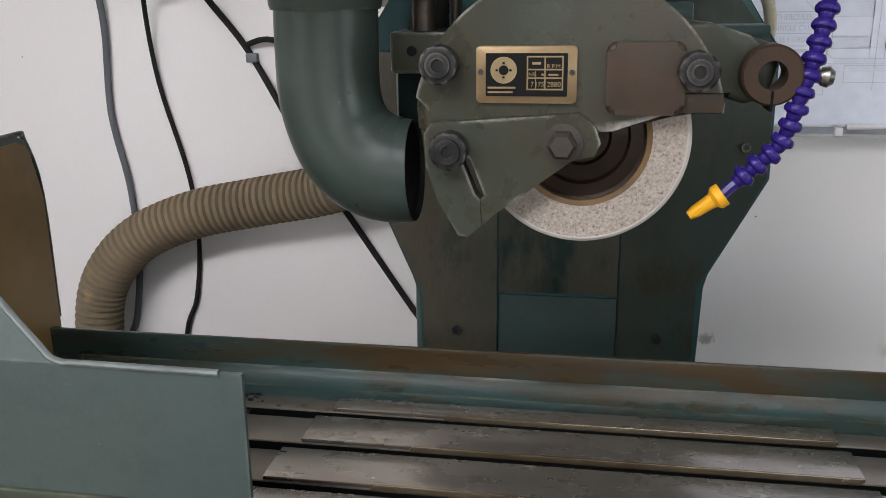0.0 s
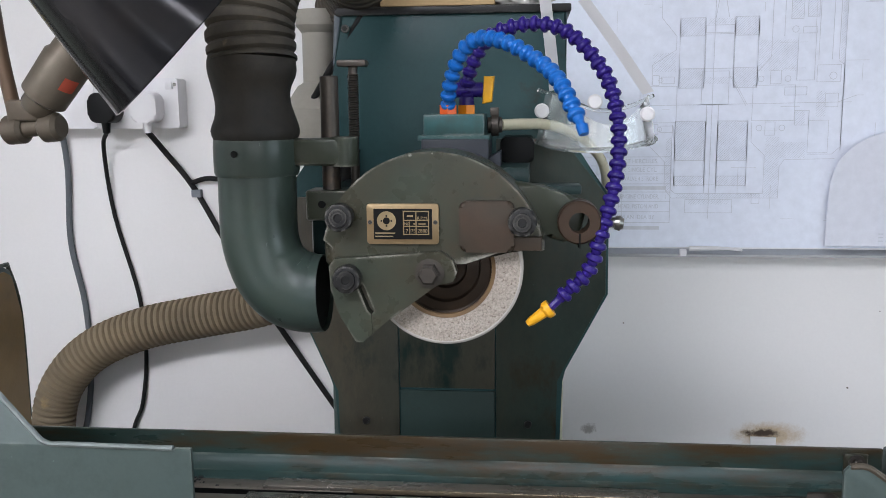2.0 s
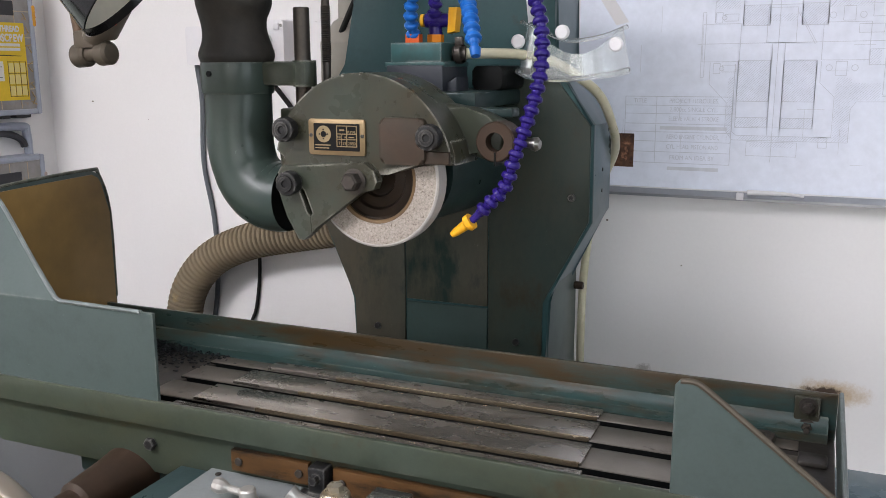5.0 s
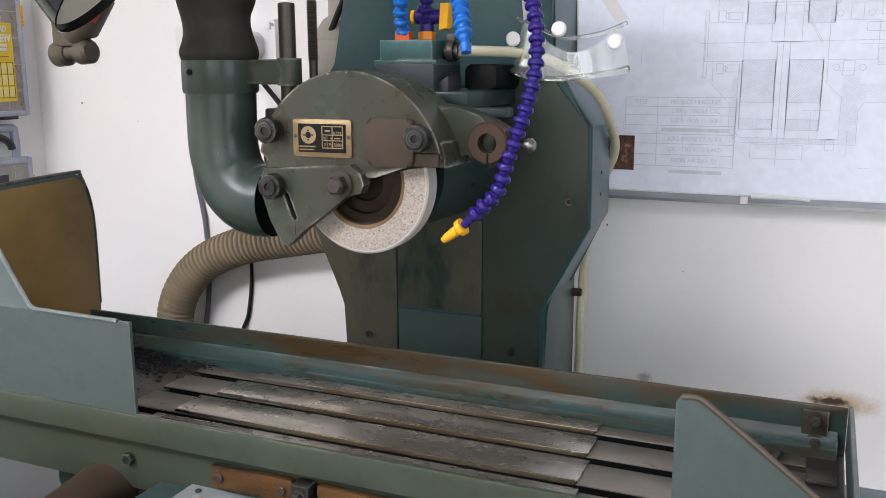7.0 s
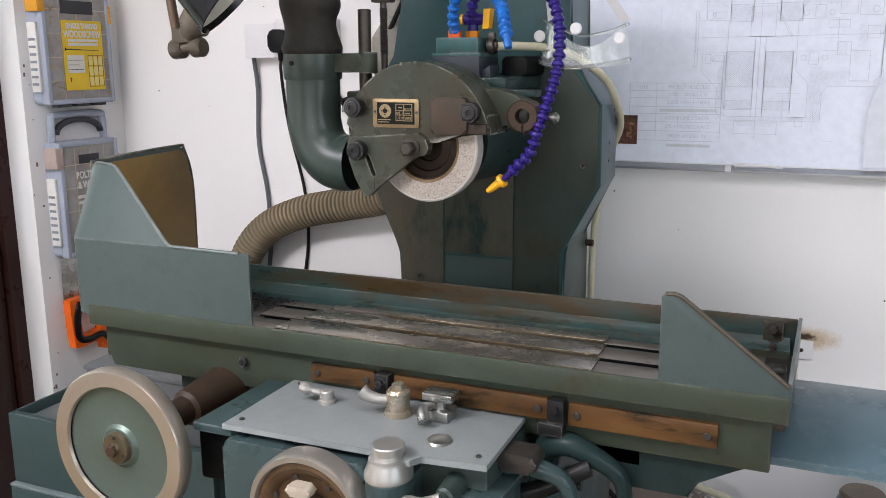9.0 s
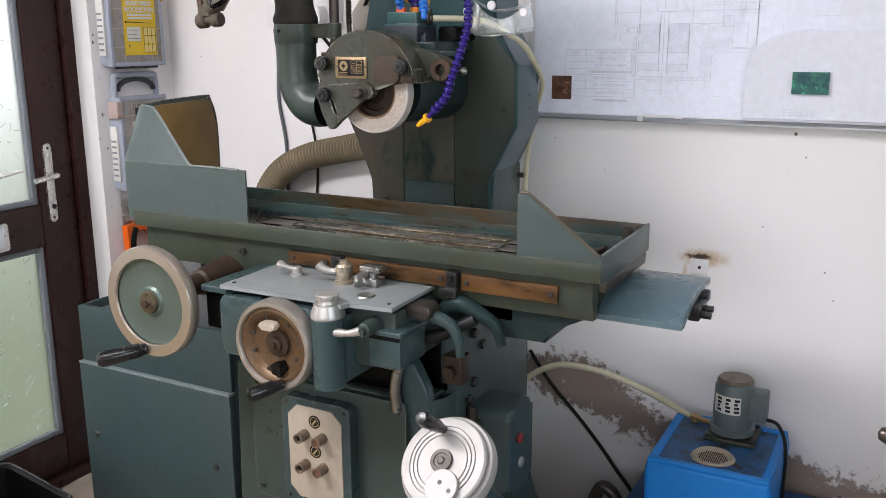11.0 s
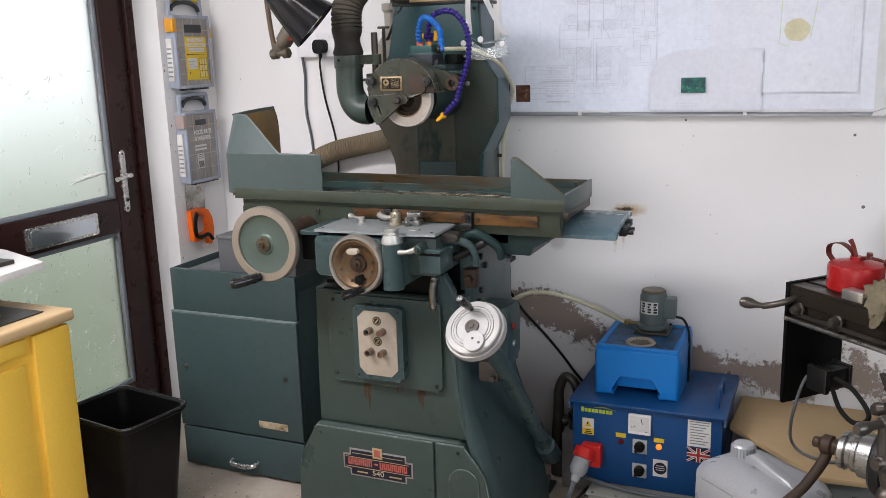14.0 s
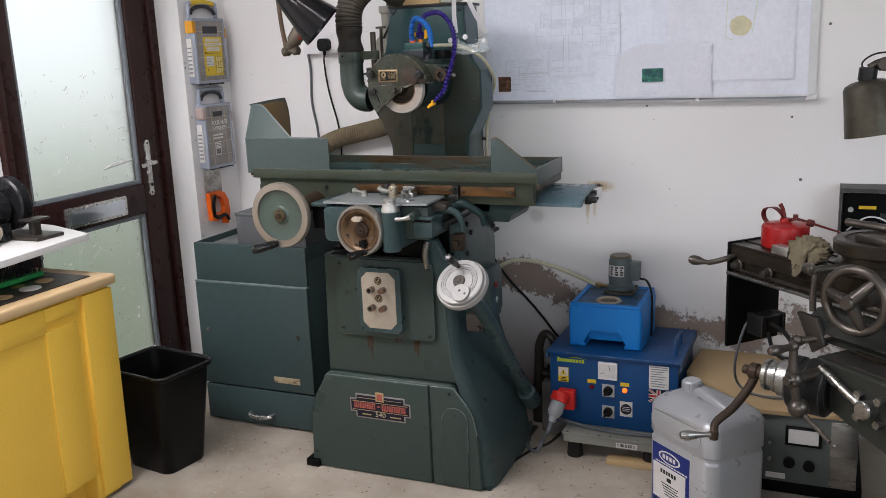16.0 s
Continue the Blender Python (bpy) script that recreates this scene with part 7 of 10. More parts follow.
# black waste bin
bb = thing("waste_bin", (-0.885, 0.385, 0.0), "empty black plastic waste bin on the concrete floor", "bin")


def loft_bin(levels, c, turn, thick, name, material, parent, r):
    bm = B()
    m = Matrix.Translation((c[0], c[1], 0)) @ pose(0, 0, 0, 0, 0, turn)
    rings = []
    for w, d, z in levels:
        rings.append([bm.verts.new(m @ Vector((x, y, z))) for x, y in rounded(-w / 2, w / 2, -d / 2, d / 2, r)])
    for a, b in zip(rings, rings[1:]):
        n = len(a)
        for i in range(n):
            bm.faces.new((a[i], a[(i + 1) % n], b[(i + 1) % n], b[i]))
    bm.faces.new(rings[0][::-1])
    bm.faces.new(rings[-1])
    return part(name, bm, material, parent)


loft_bin([(0.215, 0.185, 0.0), (0.22, 0.19, 0.004), (0.308, 0.243, 0.37), (0.325, 0.26, 0.375), (0.332, 0.266, 0.382), (0.332, 0.266, 0.389), (0.324, 0.26, 0.392), (0.306, 0.242, 0.387), (0.214, 0.184, 0.008), (0.205, 0.176, 0.006)], (-0.876, 0.372), -9, 0.004, "shell", BLACK_PLASTIC, bb, 0.035)
bm = B()
m = Matrix.Translation((-0.876, 0.372, 0)) @ pose(0, 0, 0, 0, 0, -9)
pts = [m @ Vector((x, y, 0.3905)) for x, y in rounded(-0.165, 0.165, -0.132, 0.132, 0.036)]
bm_tube(bm, pts + pts[:1], 0.0042, 10, 0, caps=False)
part("rim", bm, mat("glossy_black_rim", (0.02, 0.02, 0.02), 0.2, scale=20, spec=0.5), bb, "glossy rolled black rim")

# yellow storage bin with a beige lid
YEL = mat("yellow_bin_plastic", (0.86, 0.55, 0.08), 0.42, other=(0.78, 0.48, 0.065), scale=4, grain=160, bump=0.06, spots=(0.6, 0.36, 0.07), spot_at=0.74)
BEIGE = mat("beige_lid_plastic", (0.62, 0.44, 0.24), 0.45, other=(0.5, 0.34, 0.18), scale=6, grain=120, bump=0.05)
yb = thing("storage_bin", (-1.12, -0.2, 0.0), "large yellow plastic storage bin with a beige lid", "storage bin")
bm = B()
for y0, y1 in ((-0.62, -0.14), (0.03, 0.14)):
    bm_box(bm, -1.37, -0.885, y0, y1, 0.0, 0.11, 0.01)
bm_box(bm, -1.37, -0.945, -0.14, 0.03, 0.045, 0.11)
bm_box(bm, -1.37, -0.945, -0.04, 0.03, 0.0, 0.045)
bm_prism(bm, [(-1.38, 0.10), (-1.40, 0.74), (-0.872, 0.74), (-0.885, 0.10)], "y", -0.64, 0.165, 0.012, 3)
part("body", bm, YEL, yb)
bm = B()
bm_prism(bm, [(-0.884, 0.02), (-0.869, 0.02), (-0.857, 0.735), (-0.88, 0.735)], "y", 0.045, 0.176, 0.004)
bm_prism(bm, [(-0.884, 0.10), (-0.877, 0.10), (-0.866, 0.66), (-0.884, 0.66)], "y", -0.11, 0.018, 0.003)
bm_box(bm, -0.875, -0.862, -0.64, -0.11, 0.655, 0.735, 0.004)
bm_box(bm, -0.875, -0.862, -0.11, 0.03, 0.69, 0.735, 0.004)
part("side_rib", bm, YEL, yb)
bm = B()
bm_box(bm, -1.42, -0.85, -0.66, 0.198, 0.742, 0.778, 0.01, 3)
part("lid", bm, BEIGE, yb, "beige plastic lid")
# on the lid: a metal plate with holes and a dust brush
pl = thing("gasket_plate", (-1.0, 0.02, 0.778), "grey cut-out metal plate with round holes on the bin lid", "metal plate")
bm = B()
bm_box(bm, -1.2, -0.90, -0.30, 0.13, 0.7785, 0.782, 0.001)
plate = part("sheet", bm, STEEL_DARK, pl)
for x, y, r, m in ((-1.0, 0.03, 0.03, PINE), (-0.965, -0.06, 0.034, WHITE_PLASTIC), (-1.03, -0.05, 0.022, BRASS), (-0.96, -0.17, 0.03, PINE)):
    cyl_part("disc", (x, y, 0.7822), (x, y, 0.785), r, m, plate, seg=28, bevel=0.0008)
br = thing("dust_brush", (-1.08, 0.0, 0.778), "black bristle dust brush with a green handle", "brush")
bm = B()
bm_box(bm, -1.14, -1.05, -0.30, 0.08, 0.785, 0.803, 0.006)
stock = part("stock", bm, mat("green_brush_plastic", (0.03, 0.3, 0.08), 0.4, scale=12), br)
bm = B()
random.seed(9)
for k in range(420):
    x, y = random.uniform(-1.135, -1.055), random.uniform(-0.29, 0.075)
    dx, dy = random.gauss(0, 0.012), random.gauss(0.006, 0.014)
    bm_tube(bm, [(x, y, 0.80), (x + dx, y + dy, 0.845 + random.uniform(-0.01, 0.012))], 0.0012, 3, 0, caps=False)
part("bristles", bm, BLACK_RUBBER, br, "black bristles")
# shelf board on brackets, with a bench grinder
sh = thing("bench_board", (-1.2, -0.3, 0.9), "white laminate bench board fixed to the wall", "bench board")
bm = B()
bm_prism(bm, [(NX + 0.001, -0.9), (NX + 0.001, 0.30), (-1.2, 0.28), (-0.935, 0.185), (-0.89, -0.2), (-0.86, -0.9)], "z", 0.893, 0.915, 0.002)
part("board", bm, mat("white_laminate", (0.72, 0.71, 0.69), 0.35, other=(0.62, 0.6, 0.57), scale=8, grain=120, bump=0.02, spots=(0.4, 0.37, 0.33), spot_at=0.76), sh)
bm = B()
for y in (-0.7, 0.1):
    bm_prism(bm, [(NX + 0.001, 0.66), (NX + 0.001, 0.892), (-1.2, 0.892), (-1.2, 0.872)], "y", y, y + 0.02)
part("bracket", bm, STEEL_DARK, sh)
bg = thing("bench_grinder", (-1.17, 0.0, 0.915), "black bench grinder with a steel tool rest", "bench grinder")
BGB = mat("glossy_black_casting", (0.012, 0.012, 0.013), 0.28, scale=10, spots=(0.06, 0.06, 0.06), spot_at=0.68)
bm = B()
bm_cyl(bm, (-1.17, -0.12, 1.02), (-1.17, 0.045, 1.02), 0.062, seg=36, bevel=0.01)
bm_box(bm, -1.23, -1.11, -0.13, 0.03, 0.9155, 0.975, 0.006)
part("motor", bm, BGB, bg)
bm = B()
bm_cyl(bm, (-1.17, 0.055, 1.03), (-1.17, 0.1, 1.03), 0.092, seg=44, bevel=0.006)
part("wheel_cover", bm, BGB, bg)
bm = B()
bm_cyl(bm, (-1.17, 0.10, 1.03), (-1.17, 0.115, 1.03), 0.05, seg=30, bevel=0.003)
part("stone_wheel", bm, STEEL_DARK, bg)
bm = B()
bm_box(bm, -1.09, -1.03, 0.04, 0.12, 0.976, 0.984, 0.002)
bm_box(bm, -1.07, -1.045, 0.06, 0.09, 0.928, 0.977, 0.002)
bm_box(bm, -1.2, -1.0, 0.03, 0.14, 0.9155, 0.928, 0.002)
part("tool_rest", bm, STEEL_DARK, bg, "dark steel tool rest")
bm = B()
bm_prism(bm, rounded(-0.10, -0.03, 0.93, 0.985, 0.015), "x", -1.11, -1.085, 0.008)
part("switch_cover", bm, CREAM, bg, "cream switch cover")

# ---------------------------------------------------------------- back wall: board, drawings, socket, lamp, cables
bd = thing("drawing_board", (0.7, 1.352, 1.26), "white wall board with a metal tray edge covered in drawings", "board")
bm = B()
bm_box(bm, 0.085, 1.318, 1.345, 1.3595, 1.262, 2.2, 0.002)
part("panel", bm, mat("white_board_face", (0.78, 0.78, 0.79), 0.35, scale=5, bump=0.01), bd)
bm = B()
bm_prism(bm, [(1.325, 1.2525), (1.325, 1.257), (1.338, 1.264), (1.3597, 1.264), (1.3597, 1.2525)], "x", 0.083, 1.322, 0.001)
part("tray_edge", bm, mat("dull_aluminium", (0.42, 0.43, 0.44), 0.4, metal=0.7, scale=16), bd, "dull aluminium tray edge")
for x in (0.373, 0.912):
    box_part("clip", (x, x + 0.012, 1.322, 1.33, 1.254, 1.266), WHITE_PLASTIC, bd, 0.002)
bm = B()
bm_prism(bm, [(1.284, 1.253), (1.318, 1.253), (1.322, 1.258), (1.322, 1.274), (1.312, 1.274), (1.308, 1.268), (1.29, 1.266)], "y", 1.322, 1.344, 0.002)
part("corner_cap", bm, WHITE_PLASTIC, bd, "white plastic corner cap")
bm = B()
bm_tube(bm, [(0.39, 1.329, 1.2665), (0.43, 1.329, 1.267), (0.455, 1.329, 1.2665), (0.478, 1.329, 1.264)], lambda q: 0.0045 - 0.0025 * q, 10, 4)
part("pen", bm, WHITE_PLASTIC, bd, "white marker lying in the tray edge")
PAPER = mat("drawing_paper", (0.79, 0.825, 0.92), 0.75, other=(0.75, 0.785, 0.885), scale=2.2, mix=0.9, grain=60, bump=0.06)
PAPER2 = mat("old_drawing_paper", (0.78, 0.80, 0.88), 0.75, other=(0.74, 0.76, 0.84), scale=3.0, mix=0.9, grain=60, bump=0.06)


def wavy(m, scale, depth):
    """Slow waves in a sheet of paper, as relief."""
    n, l = m.node_tree.nodes, m.node_tree.links
    bsdf = n["Principled BSDF"]
    first = bsdf.inputs["Normal"].links[0].from_socket
    tc, mp, nz, bp = n.new("ShaderNodeTexCoord"), n.new("ShaderNodeMapping"), n.new("ShaderNodeTexNoise"), n.new("ShaderNodeBump")
    mp.inputs["Scale"].default_value = (1.0, 1.0, 0.55)
    nz.inputs["Scale"].default_value, nz.inputs["Detail"].default_value = scale, 2.0
    l.new(tc.outputs["Object"], mp.inputs[0])
    l.new(mp.outputs[0], nz.inputs["Vector"])
    bp.inputs["Strength"].default_value, bp.inputs["Distance"].default_value = 1.0, depth
    l.new(nz.outputs["Fac"], bp.inputs["Height"])
    l.new(first, bp.inputs["Normal"])
    l.new(bp.outputs[0], bsdf.inputs["Normal"])


wavy(PAPER, 3.5, 0.07)
wavy(PAPER2, 4.5, 0.06)
PENCIL = mat("pencil_grey", (0.64, 0.66, 0.73), 0.8, scale=30, bump=0)
PENCIL2 = mat("faint_pencil", (0.67, 0.69, 0.75), 0.8, scale=30, bump=0)


def sheet(name, x0, x1, z0, z1, y, material, label, sag=0.004, curl=0.0, nx=24, nz=16, seed=1.0):
    """A flat sheet of paper on the board."""
    t = thing(name, ((x0 + x1) / 2, y, z0), label, "drawing", "drawings on the board")
    bm = B()
    bm_box(bm, x0, x1, y, y + 0.0006, z0, z1)
    return t, part("paper", bm, material, t)


big, big_p = sheet("engine_drawing", 0.095, 0.80, 1.2665, 2.1, 1.3435, PAPER, "large pencil engine drawing on white paper", 0.0, 0.0)
s2, s2_p = sheet("plan_drawing", 0.80, 1.29, 1.272, 2.1, 1.3435, PAPER2, "large white drawing sheet with a faint coloured plan", 0.0, 0.0, seed=4)
s3, s3_p = sheet("inner_sheet", 0.83, 1.243, 1.324, 2.08, 1.3380, PAPER2, "smaller white drawing sheet pinned on another", 0.0, 0.0, seed=7)


def lines(name, segs, y, w, material, parent):
    bm = B()
    for x0, z0, x1, z1 in segs:
        d = Vector((x1 - x0, 0, z1 - z0))
        n = Vector((-d.z, 0, d.x)).normalized() * w / 2
        a, b = Vector((x0, y, z0)), Vector((x1, y, z1))
        q = [bm.verts.new(p) for p in (a - n, a + n, b + n, b - n)]
        r = [bm.verts.new(v.co + Vector((0, 0.0003, 0))) for v in q]
        bm.faces.new(q)
        bm.faces.new(r[::-1])
        for i in range(4):
            bm.faces.new((q[i], r[i], r[(i + 1) % 4], q[(i + 1) % 4]))
    ob = part(name, bm, material, parent)
    ob["kind"] = "stuff"
    return ob


YL = 1.3428


def rect(x0, x1, z0, z1):
    return [(x0, z0, x1, z0), (x1, z0, x1, z1), (x1, z1, x0, z1), (x0, z1, x0, z0)]


def hatch(x0, x1, z0, z1, step):
    out = []
    k = x0 - (z1 - z0)
    while k < x1:
        a, b = max(k, x0), min(k + (z1 - z0), x1)
        if b > a:
            out.append((a, z0 + (a - k), b, z0 + (b - k)))
        k += step
    return out


# the sectional drawing, laid out in squares of 5.4 mm from its corner
def sq(u, v):
    return 0.226 + 0.00539 * u, 1.685 - 0.0055 * v


def box(u0, u1, v0, v1):
    (x0, z1), (x1, z0) = sq(u0, v0), sq(u1, v1)
    return rect(x0, x1, z0, z1)


def shade(u0, u1, v0, v1, step=0.0042):
    (x0, z1), (x1, z0) = sq(u0, v0), sq(u1, v1)
    return hatch(x0, x1, z0, z1, step)


def poly(*uv):
    pts = [sq(*q) for q in uv]
    return [(*p_, *q_) for p_, q_ in zip(pts, pts[1:])]


def ring(u, v, r):
    return poly(*[(u + r * math.cos(0.785 * k), v + r * math.sin(0.785 * k)) for k in range(9)])


eng, ht = [], []
# crank webs, hatched, with the pins between them
for u0, u1, bands in ((26.0, 33.6, ((6.2, 11.5), (21.2, 27.0))), (42.5, 49.6, ((6.0, 11.5), (21.0, 27.0))), (25.3, 34.6, ((37.0, 49.0), (53.8, 56.8))), (38.3, 47.4, ((37.0, 49.0), (53.8, 56.8)))):
    for v0, v1 in bands:
        eng += box(u0, u1, v0, v1)
        ht += shade(u0, u1, v0, v1)
    eng += poly((u0, bands[0][0]), (u0, bands[1][1])) + poly((u1, bands[0][0]), (u1, bands[1][1]))
eng += box(33.8, 42.3, 8.4, 10.6) + box(33.8, 42.3, 11.0, 21.2) + box(33.0, 41.2, 22.0, 32.0) + box(14.5, 25.5, 26.4, 37.4) + box(48.5, 61.2, 26.4, 37.0)
ht += shade(33.4, 41.2, 23.8, 25.8) + shade(34.6, 42.4, 6.4, 8.0)
eng += poly((34.7, 32.2), (34.7, 59.4)) + poly((38.3, 32.2), (38.3, 59.4)) + poly((36.5, 0), (36.2, 67.0)) + poly((37.6, 0), (36.6, 6.2)) + poly((39.4, 0), (40.6, 6.2))
eng += poly((13.0, 32.2), (78.0, 31.6)) + poly((41.5, 23.6), (46.5, 32.4)) + poly((42.0, 23.6), (47.0, 32.2))
# the case: left and lower wall, sump boss, cover
eng += poly((20.4, 0), (20.4, 6.0), (25.0, 11.5), (25.0, 15.5), (17.8, 20.0), (17.8, 26.0)) + poly((17.0, 37.6), (17.0, 44.0), (22.4, 49.5), (22.4, 57.5), (24.6, 60.6), (57.4, 60.6), (57.4, 51.0), (58.8, 48.8), (74.0, 48.6))
eng += poly((24.4, 38.0), (24.4, 58.0), (25.8, 59.2), (52.8, 59.2), (52.8, 47.5), (48.6, 43.5), (48.6, 37.4)) + box(29.0, 43.5, 61.0, 65.2) + box(49.4, 51.8, 59.2, 62.3) + box(14.2, 15.2, 23.0, 42.0)
ht += shade(22.6, 24.3, 42.0, 59.0) + shade(53.0, 57.2, 42.0, 60.4) + shade(50.0, 61.4, 13.0, 22.2) + shade(18.0, 25.0, 16.5, 22.0) + shade(30.0, 42.5, 61.0, 62.6) + shade(26.0, 52.0, 59.3, 60.5) + shade(57.0, 65.0, 43.5, 48.4) + shade(74.0, 75.2, 0.5, 20.0)
# gear train and bearings on the other side
eng += box(59.0, 62.6, 0.5, 7.0) + box(63.8, 67.2, 0.5, 6.4) + box(62.6, 66.8, 9.4, 11.2) + box(61.4, 66.6, 11.2, 25.0) + box(65.6, 71.6, 37.0, 46.8) + box(61.4, 65.6, 34.0, 38.4) + box(67.4, 74.4, 20.6, 25.6) + box(52.6, 55.6, 37.4, 41.4) + box(53.6, 56.8, 22.0, 26.0) + box(58.0, 64.6, 27.0, 29.4) + box(70.2, 74.0, 29.0, 33.0)
ht += shade(59.0, 62.6, 0.5, 7.0) + shade(63.8, 67.2, 0.5, 6.4) + shade(61.6, 64.4, 34.0, 38.4) + shade(67.6, 70.4, 28.2, 36.0)
for u in (67.6, 71.6, 73.6, 75.4):
    eng += poly((u, 0), (u, 19.0 if u < 74 else 46.0))
eng += poly((73.6, 19.4), (75.4, 20.6), (75.4, 45.0), (73.0, 47.2), (65.6, 47.2)) + poly((49.8, 22.2), (53.6, 18.0), (53.6, 0)) + poly((57.2, 12.0), (57.2, 0)) + poly((74.0, 31.6), (79.4, 29.6), (81.5, 29.6))
for u, v, r in ((50.8, 24.5, 0.9), (58.8, 24.5, 0.9), (50.8, 39.2, 0.9), (57.7, 39.2, 0.9), (72.2, 23.8, 1.1), (60.4, 10.0, 1.0), (20.5, 24.6, 0.7), (20.5, 39.4, 0.7)):
    eng += ring(u, v, r)
for v in (24.6, 39.4):
    eng += box(18.0, 20.0, v - 1.5, v + 1.5) + box(20.6, 24.6, v - 1.0, v + 1.0)
lines("engine_outline", eng, YL, 0.0009, PENCIL, big)
lines("hatching", ht, YL, 0.0005, PENCIL, big)
tb = [(0.18, z, 0.357, z) for z in (1.422, 1.407, 1.393, 1.376, 1.362, 1.346, 1.328, 1.309)] + [(0.18, 1.309, 0.18, 1.422), (0.233, 1.309, 0.233, 1.422), (0.357, 1.309, 0.357, 1.422)]
lines("title_block", tb, YL, 0.0011, PENCIL, big)


def on_y(x, z):
    return Matrix.Translation((x, YL, z)) @ pose(0, 0, 0, 90, 0, 0)


for words, x, z in (("TITLE", 0.205, 1.4145), ("PROJECT HERCULES.", 0.295, 1.4145), ("2,800cc SINGLE CYL.", 0.295, 1.400), ("SLEEVE VALVE 4 STROKE", 0.295, 1.3845), ("AERO ENGINE CYLINDER,", 0.295, 1.354), ("CYL. HEAD, PISTON AND", 0.295, 1.337), ("FROM AN IDEA BY", 0.295, 1.3185)):
    text_part("title_line", words, on_y(x, z), 0.0105, PENCIL, big, squash=0.85 if len(words) < 20 else 0.72)
lines("title_bar", [(0.24, 1.369, 0.35, 1.369), (0.255, 1.300, 0.34, 1.300)], YL, 0.006, PENCIL2, big)
random.seed(21)
fl = []
for k in range(46):
    x, z = random.uniform(0.16, 0.78), random.uniform(1.30, 1.78)
    n = random.uniform(0.005, 0.05)
    fl.append((x, z, x + n, z) if k % 2 else (x, z, x, z + n))
lines("fine_lines", fl, YL, 0.0007, PENCIL2, big)
pl = rect(0.86, 1.22, 1.345, 1.70)[1:3] + [(0.84, 1.327, 1.24, 1.327)]
for k in range(30):
    x, z = random.uniform(0.86, 1.22), random.uniform(1.36, 1.75)
    pl.append((x, z, x + random.uniform(0.004, 0.02), z))
lines("plan_lines", pl, 1.3373, 0.0008, PENCIL2, s3)
bm = B()
pts = []
for k in range(28):
    a = 2 * math.pi * k / 28
    rr = 0.034 * (1 + 0.12 * noise.noise(Vector((math.cos(a) * 2, math.sin(a) * 2, 3))))
    pts.append((1.06 + rr * 1.1 * math.cos(a), 1.515 + rr * math.sin(a)))
bm_prism(bm, pts, "y", 1.3369, 1.3373)
part("coloured_patch", bm, mat("pale_ochre_wash", (0.68, 0.64, 0.44), 0.8, scale=30), s3)
lines("green_outline", [(1.01, 1.475, 1.015, 1.62), (1.015, 1.62, 1.005, 1.75), (1.10, 1.49, 1.115, 1.6), (1.115, 1.6, 1.13, 1.75), (1.01, 1.475, 1.04, 1.465)], 1.3372, 0.003, mat("green_crayon", (0.66, 0.78, 0.62), 0.8, scale=30), s3)
# a curled sheet hanging from the tray with the two colour photographs
cs = thing("curled_sheet", (0.79, 1.34, 1.265), "curled white paper sheet with a wavy upper edge", "drawing", "drawings on the board")
bm = B()
grid = []
for j in range(13):
    row = []
    for i in range(37):
        u, v = i / 36, j / 12
        x = 0.615 + 0.352 * u
        ztop = 1.375 + 0.090 * math.sqrt(1 - (1 - min(1.0, u / 0.36)) ** 2) - 0.004 * max(0.0, u - 0.4) + 0.0015 * math.sin(u * 9)
        z = 1.2705 + (ztop - 1.2705) * v
        out = 0.003 + 0.008 * v * v * (1 - 0.6 * u) + 0.004 * abs(noise.noise(Vector((u * 14, v * 9, 2)))) * max(0, u - 0.7) * 4 + 0.007 * abs(math.sin(v * 12 + 2 * noise.noise(Vector((v * 6, u * 4, 1))))) * max(0, u - 0.78) * 4.5 * (1 - max(0, u - 0.93) * 9)
        row.append(bm.verts.new((x, 1.3405 - max(0.0005, out), z)))
    grid.append(row)
back = [[bm.verts.new(v.co + Vector((0, 0.0006, 0))) for v in row] for row in grid]
for j in range(12):
    for i in range(36):
        bm.faces.new((grid[j][i], grid[j][i + 1], grid[j + 1][i + 1], grid[j + 1][i]))
        bm.faces.new((back[j][i], back[j + 1][i], back[j + 1][i + 1], back[j][i + 1]))
for j in range(12):
    for i in (0, 36):
        bm.faces.new((grid[j][i], grid[j + 1][i], back[j + 1][i], back[j][i]))
for i in range(36):
    for j in (0, 12):
        bm.faces.new((grid[j][i], grid[j][i + 1], back[j][i + 1], back[j][i]))
# greyer than the other sheets: the curl's shade is put into the paper colour
part("paper", bm, mat("greyed_white_paper", (0.73, 0.745, 0.82), 0.75, other=(0.69, 0.705, 0.775), scale=4.0, mix=0.9, grain=60, bump=0.05), cs, crease=80)
random.seed(4)
lines("note_bars", [(0.70 + 0.012 * (k % 6), 1.292 - 0.006 * (k // 6), 0.708 + 0.012 * (k % 6), 1.292 - 0.006 * (k // 6)) for k in range(18)], 1.3345, 0.002, PENCIL2, cs)


def photo(x0, x1, z0, z1, y, a, b, label):
    t = thing("photograph", (x0, y, z0), label, "photograph", "photographs on the board")
    bm = B()
    bm_box(bm, x0, x1, y, y + 0.0008, z0, z1)
    part("print", bm, mat("photo_print", a, 0.3, other=b, scale=60, mix=1.0, grain=90, bump=0, spots=tuple(min(1, c * 2.2) for c in b), spot_at=0.58, spot_scale=45), t)


photo(0.145, 0.197, 1.300, 1.358, 1.3415, (0.05, 0.03, 0.025), (0.2, 0.1, 0.06), "small dark colour photograph pinned to the drawing")
